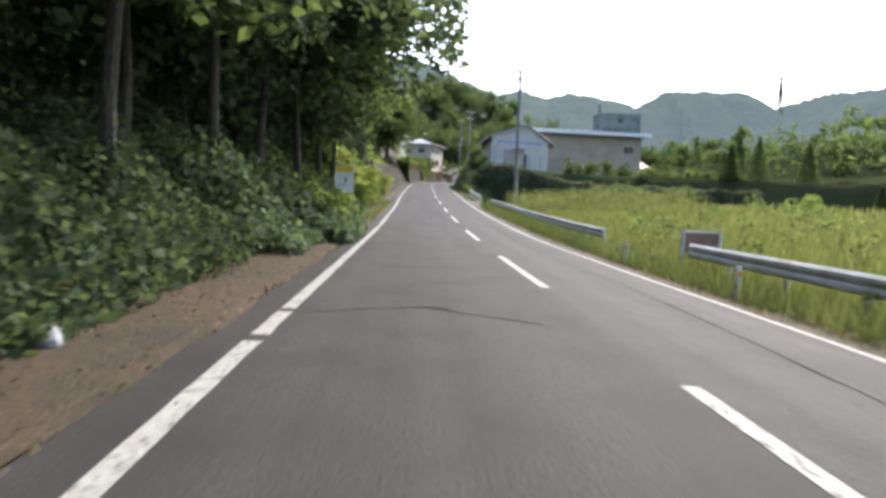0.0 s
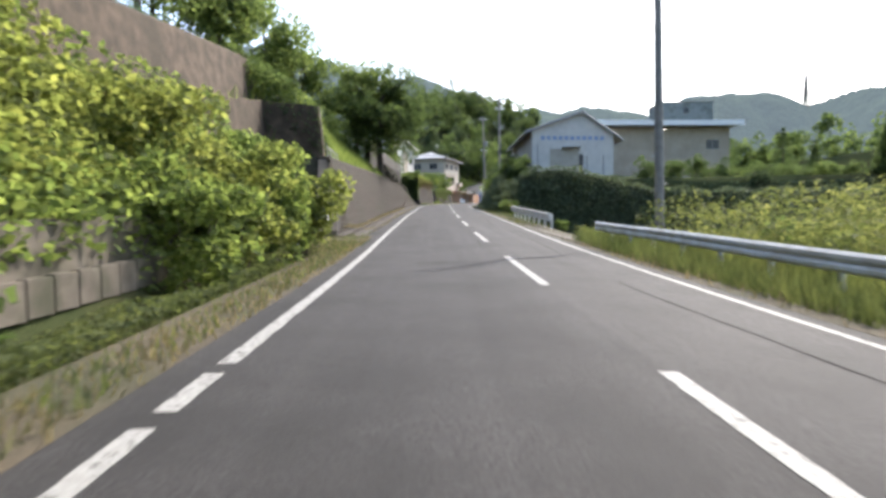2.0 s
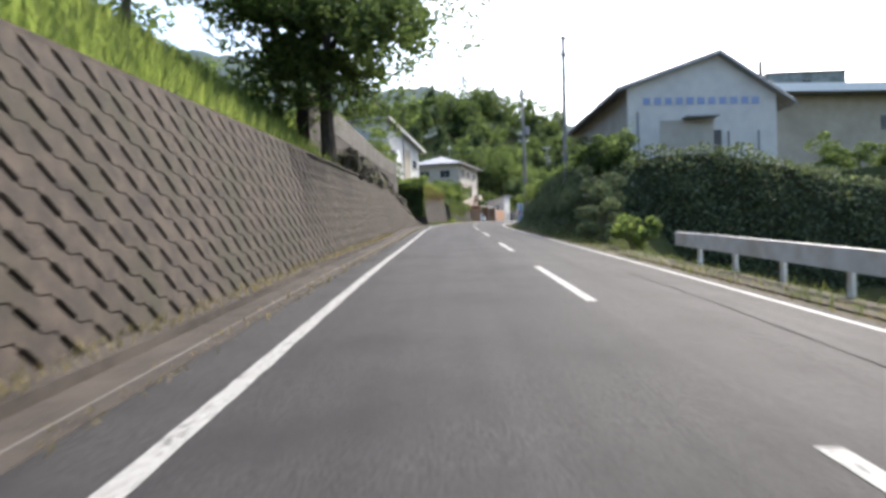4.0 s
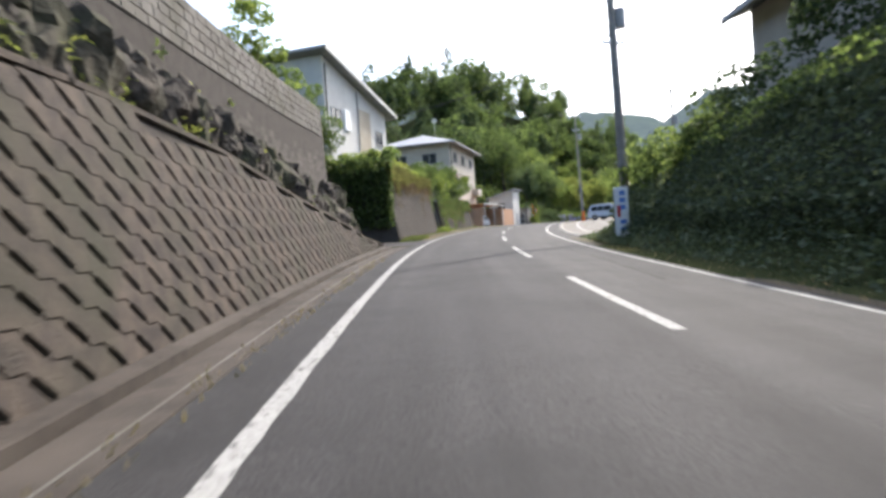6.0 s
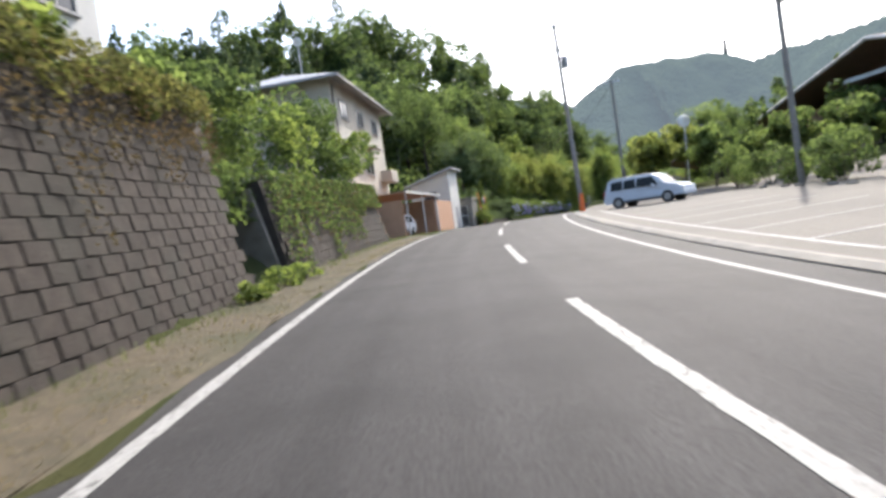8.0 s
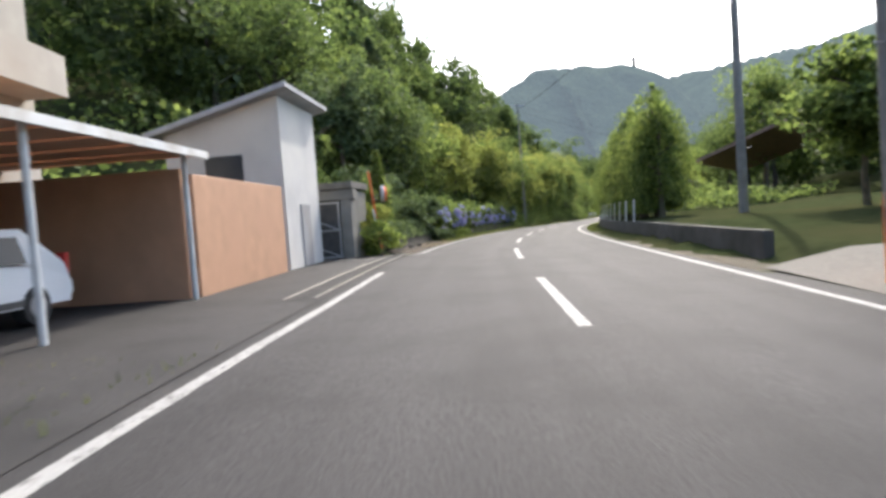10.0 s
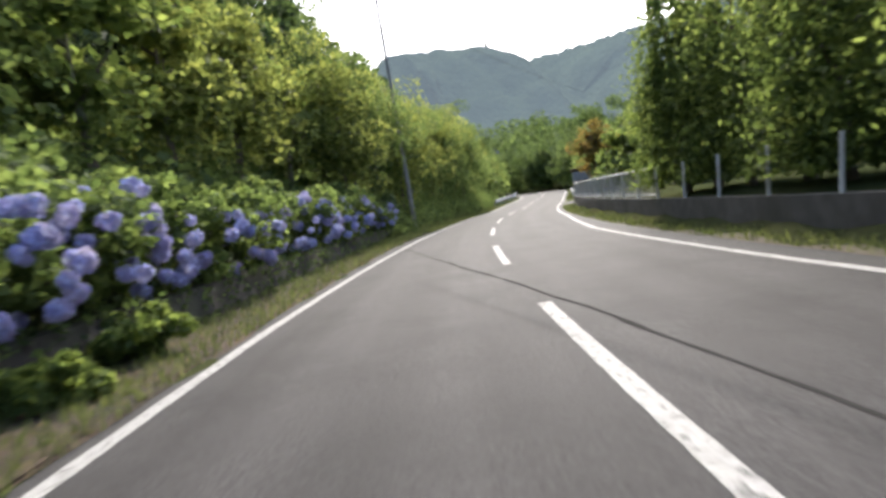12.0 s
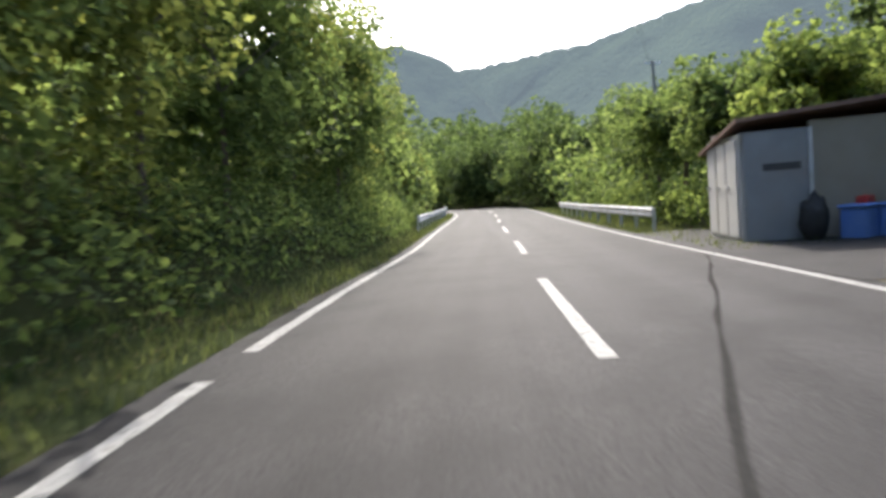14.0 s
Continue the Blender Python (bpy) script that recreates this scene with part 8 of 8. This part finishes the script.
def lay(wall, name, places, meshes, material, keep, joined):
    """places: (matrix, s). Pieces with keep(s) are parts of their own, the rest one joined part."""
    for me in meshes:
        me.materials.append(material)
    arrs = [(np.array([v.co[:] for v in me.vertices]), [tuple(p.vertices) for p in me.polygons]) for me in meshes]
    V, Fq, k, count = [], [], 0, 0
    for i, (m, s) in enumerate(places):
        j = i % len(meshes)
        if keep(s) and count < 300:
            ob = new(name, meshes[j]); ob.parent = wall; ob.matrix_world = m
            count += 1
        else:
            mm = np.array(m)
            v, f = arrs[j]
            V.append(v @ mm[:3, :3].T + mm[:3, 3]); Fq += [tuple(a + k for a in p) for p in f]; k += len(v)
    if V:
        ob = link_mesh(joined, np.concatenate(V), Fq, material, wall)
        ob["kind"] = "stuff"
jr = random.Random(5)
# coursed blocks, each with a slanted end that leaves a slit
def slant_block(d, c=.26, g=.001, w=.045, bev=.003):
    bm = bmesh.new()
    side = [(-.149, g), (-.09, g), (-.09, w), (.09, w), (.09, g), (.149, g)]     # height, setback of the slanted end
    a = [(c - z - o, z) for z, o in side] + [(-c - z + o, z) for z, o in reversed(side)]
    b = [((x - bev if k < 6 else x + bev) if abs(z) < .095 and k % 6 in (2, 3) else x, z * .997) for k, (x, z) in enumerate(a)]
    back = [bm.verts.new((x, .02, z)) for x, z in a]; mid_ = [bm.verts.new((x, -d + bev, z)) for x, z in a]; front = [bm.verts.new((x, -d, z)) for x, z in b]
    for lo, hi in ((back, mid_), (mid_, front)):
        for j in range(12):
            bm.faces.new((lo[j], lo[(j + 1) % 12], hi[(j + 1) % 12], hi[j]))
    bm.faces.new(front)
    bmesh.ops.recalc_face_normals(bm, faces=bm.faces)
    me = bpy.data.meshes.new("block"); bm.to_mesh(me); bm.free()
    return me
dia = [slant_block(d) for d in (.075, .0765, .0735)]
places = []
for r in range(0, 11):
    z = .16 + r * .3
    s = 108.9 + (r * .07) % .52
    while s < 176.4:
        h = h_low(s) if s > 111.6 else max(.05, (s - 108.6) / 3.1 * 2.85)
        if z < h - .14:
            places.append((wall_frame(s, 5.12, 5.12 + .25 * h if s > 111.6 else 5.82, h, z / h) @ pose(0, 0, 0, 0, jr.uniform(-.5, .5), 0), s))
        s += .52
lay(wall_blocks, "block", places, dia, M_BLOCK, lambda s: 155 < s < 172, "block_field")
cope = sweep("coping", np.arange(111.6, 176.9, 1.0), lambda s: [(-5.04 - .25 * h_low(s), h_low(s) - .02), (-5.04 - .25 * h_low(s), h_low(s) + .05), (-5.6 - .25 * h_low(s), h_low(s) + .05), (-5.6 - .25 * h_low(s), h_low(s) - .02)], M_BLOCK, wall_blocks)
wedge = link_mesh("wall_end", [R(108.5, -5.1, -.2), R(111.7, -5.1, -.2), R(111.7, -5.8, 2.85), R(108.5, -5.9, -.2), R(111.7, -6.3, -.2), R(111.7, -6.3, 2.85), R(108.5, -5.5, .1)], [(0, 1, 2, 6), (3, 6, 2, 5), (3, 5, 4), (1, 4, 5, 2), (0, 6, 3)], M_JOINT, wall_blocks)
cap_ = link_mesh("end_coping", [R(108.4, -5.1, .05), R(111.75, -5.75, 2.95), R(111.75, -6.3, 2.95), R(108.4, -5.85, .05), R(108.4, -5.1, .22), R(111.75, -5.75, 3.12), R(111.75, -6.3, 3.12), R(108.4, -5.85, .22)], [(0, 1, 2, 3), (7, 6, 5, 4), (0, 4, 5, 1), (3, 2, 6, 7), (0, 3, 7, 4), (1, 5, 6, 2)], M_TAN, wall_blocks)

def courses(wall, name, s0, s1, d0, d1, hfn, z0, z1, w, h, mats, depth, joined, keep, jitter=.012):
    meshes = [block_mesh(name, w * f - .008, h * g - .006, dd, .008) for f, g, dd in ((1, 1, depth), (.985, .985, depth * .9), (1.0, .99, depth * 1.1), (.975, 1.0, depth * .95), (1.0, .98, depth * .85))]
    pl = []
    r = 0
    z = z0
    while z < z1:
        s = s0 + (r % 2) * w / 2
        while s < s1:
            hh = hfn(s)
            if z < hh - .06:
                pl.append((wall_frame(s, d0, d1, hh, z / hh) @ pose(jr.uniform(-jitter, jitter), 0, jr.uniform(-.3, .3) * jitter, 0, jr.uniform(-.5, .5), 0), s))
            s += w
        z += h; r += 1
    jr.shuffle(pl)
    lay(wall, name, pl, meshes, mats, keep, joined)
courses(wall_upper, "stone", 142.3, 176.2, 7.15, 7.35, lambda s: h_up(s) - 1.2, .1, 5.4, .42, .22, M_STONE, .03, "stone_courses", lambda s: 166.5 < s < 176.5)
meshes = [block_mesh("pale_block", .49, .232, d, .012) for d in (.03, .036, .025)]
pl = [(wall_frame(s + (r % 2) * .25, 7.15, 7.35, h_up(s), 1 - (.12 + .24 * r) / h_up(s)), s) for r in range(5) for s in np.arange(142.3, 176.0, .5)]
lay(wall_upper, "pale_block", pl, meshes, M_PALE, lambda s: True, "pale_block_rest")
courses(wall_stone, "stone", 183.2, 196.5, 5.25, 5.95, h_st, .12, 3.6, .5, .25, M_OLDSTONE, .009, "stone_rest", lambda s: True, .005)
courses(wall_ivy, "stone", 199.6, 213.0, 5.25, 5.8, h_iv, .12, 2.5, .45, .24, M_OLDSTONE, .01, "stone_rest", lambda s: True, .01)
# rocks on the ledge between the two walls
rocks = []
for q in range(4):
    bm = bmesh.new(); bmesh.ops.create_icosphere(bm, subdivisions=3, radius=.42)
    for v in bm.verts:
        v.co = Vector((v.co.x * 1.2, v.co.y * .8, v.co.z)) * (1 + .6 * noise.noise(v.co * 2.6 + Vector((q * 7, 0, 0))) + .3 * noise.noise(v.co * 7 + Vector((q * 7, 0, 0))) + .12 * noise.noise(v.co * 16))
    me = bpy.data.meshes.new("rock"); bm.to_mesh(me); bm.free(); me.materials.append(M_ROCK); rocks.append(me)
for tier, d_, dz_, w0, w1 in ((0, 6.2, .3, .8, 1.25), (1, 6.55, .95, .7, 1.1)):
    for k in range(78):
        s = 145 + k * .36 + tier * .17
        ob = new("rock", rocks[(k * 3 + tier) % 4]); ob.parent = wall_upper
        d = d_ + .12 * math.sin(k * 2.3 + tier)
        lift = float(np.interp(s, [145, 160, 170, 173], [.75, .9, 1.0, 1.0]))
        ob.matrix_world = Matrix.Translation(R(s, -d, h_low(min(s, 172)) + dz_ * lift + .12 * math.sin(k * 1.7))) @ pose(0, 0, 0, jr.uniform(-25, 25), 90 + jr.uniform(-25, 25), k * 70) @ Matrix.Scale(jr.uniform(w0, w1), 4)
for s, d, z, w, tilt in ((172.6, 6.5, 1.0, 1.7, 20), (173.3, 6.6, 2.0, 1.3, 70), (174.0, 6.6, .9, 1.9, -15), (174.3, 6.75, 1.85, 1.3, 50), (175.2, 6.75, .75, 2.2, 35), (175.1, 6.9, 1.9, 1.5, 10), (175.9, 6.95, 1.1, 1.8, -40)):   # boulders under the wall end
    ob = new("boulder", rocks[(int(s * 10) + 1) % 4]); ob.parent = wall_upper
    ob.matrix_world = Matrix.Translation(R(s, -d, z)) @ pose(0, 0, 0, tilt, 80, tilt * 2) @ Matrix.Scale(w, 4)
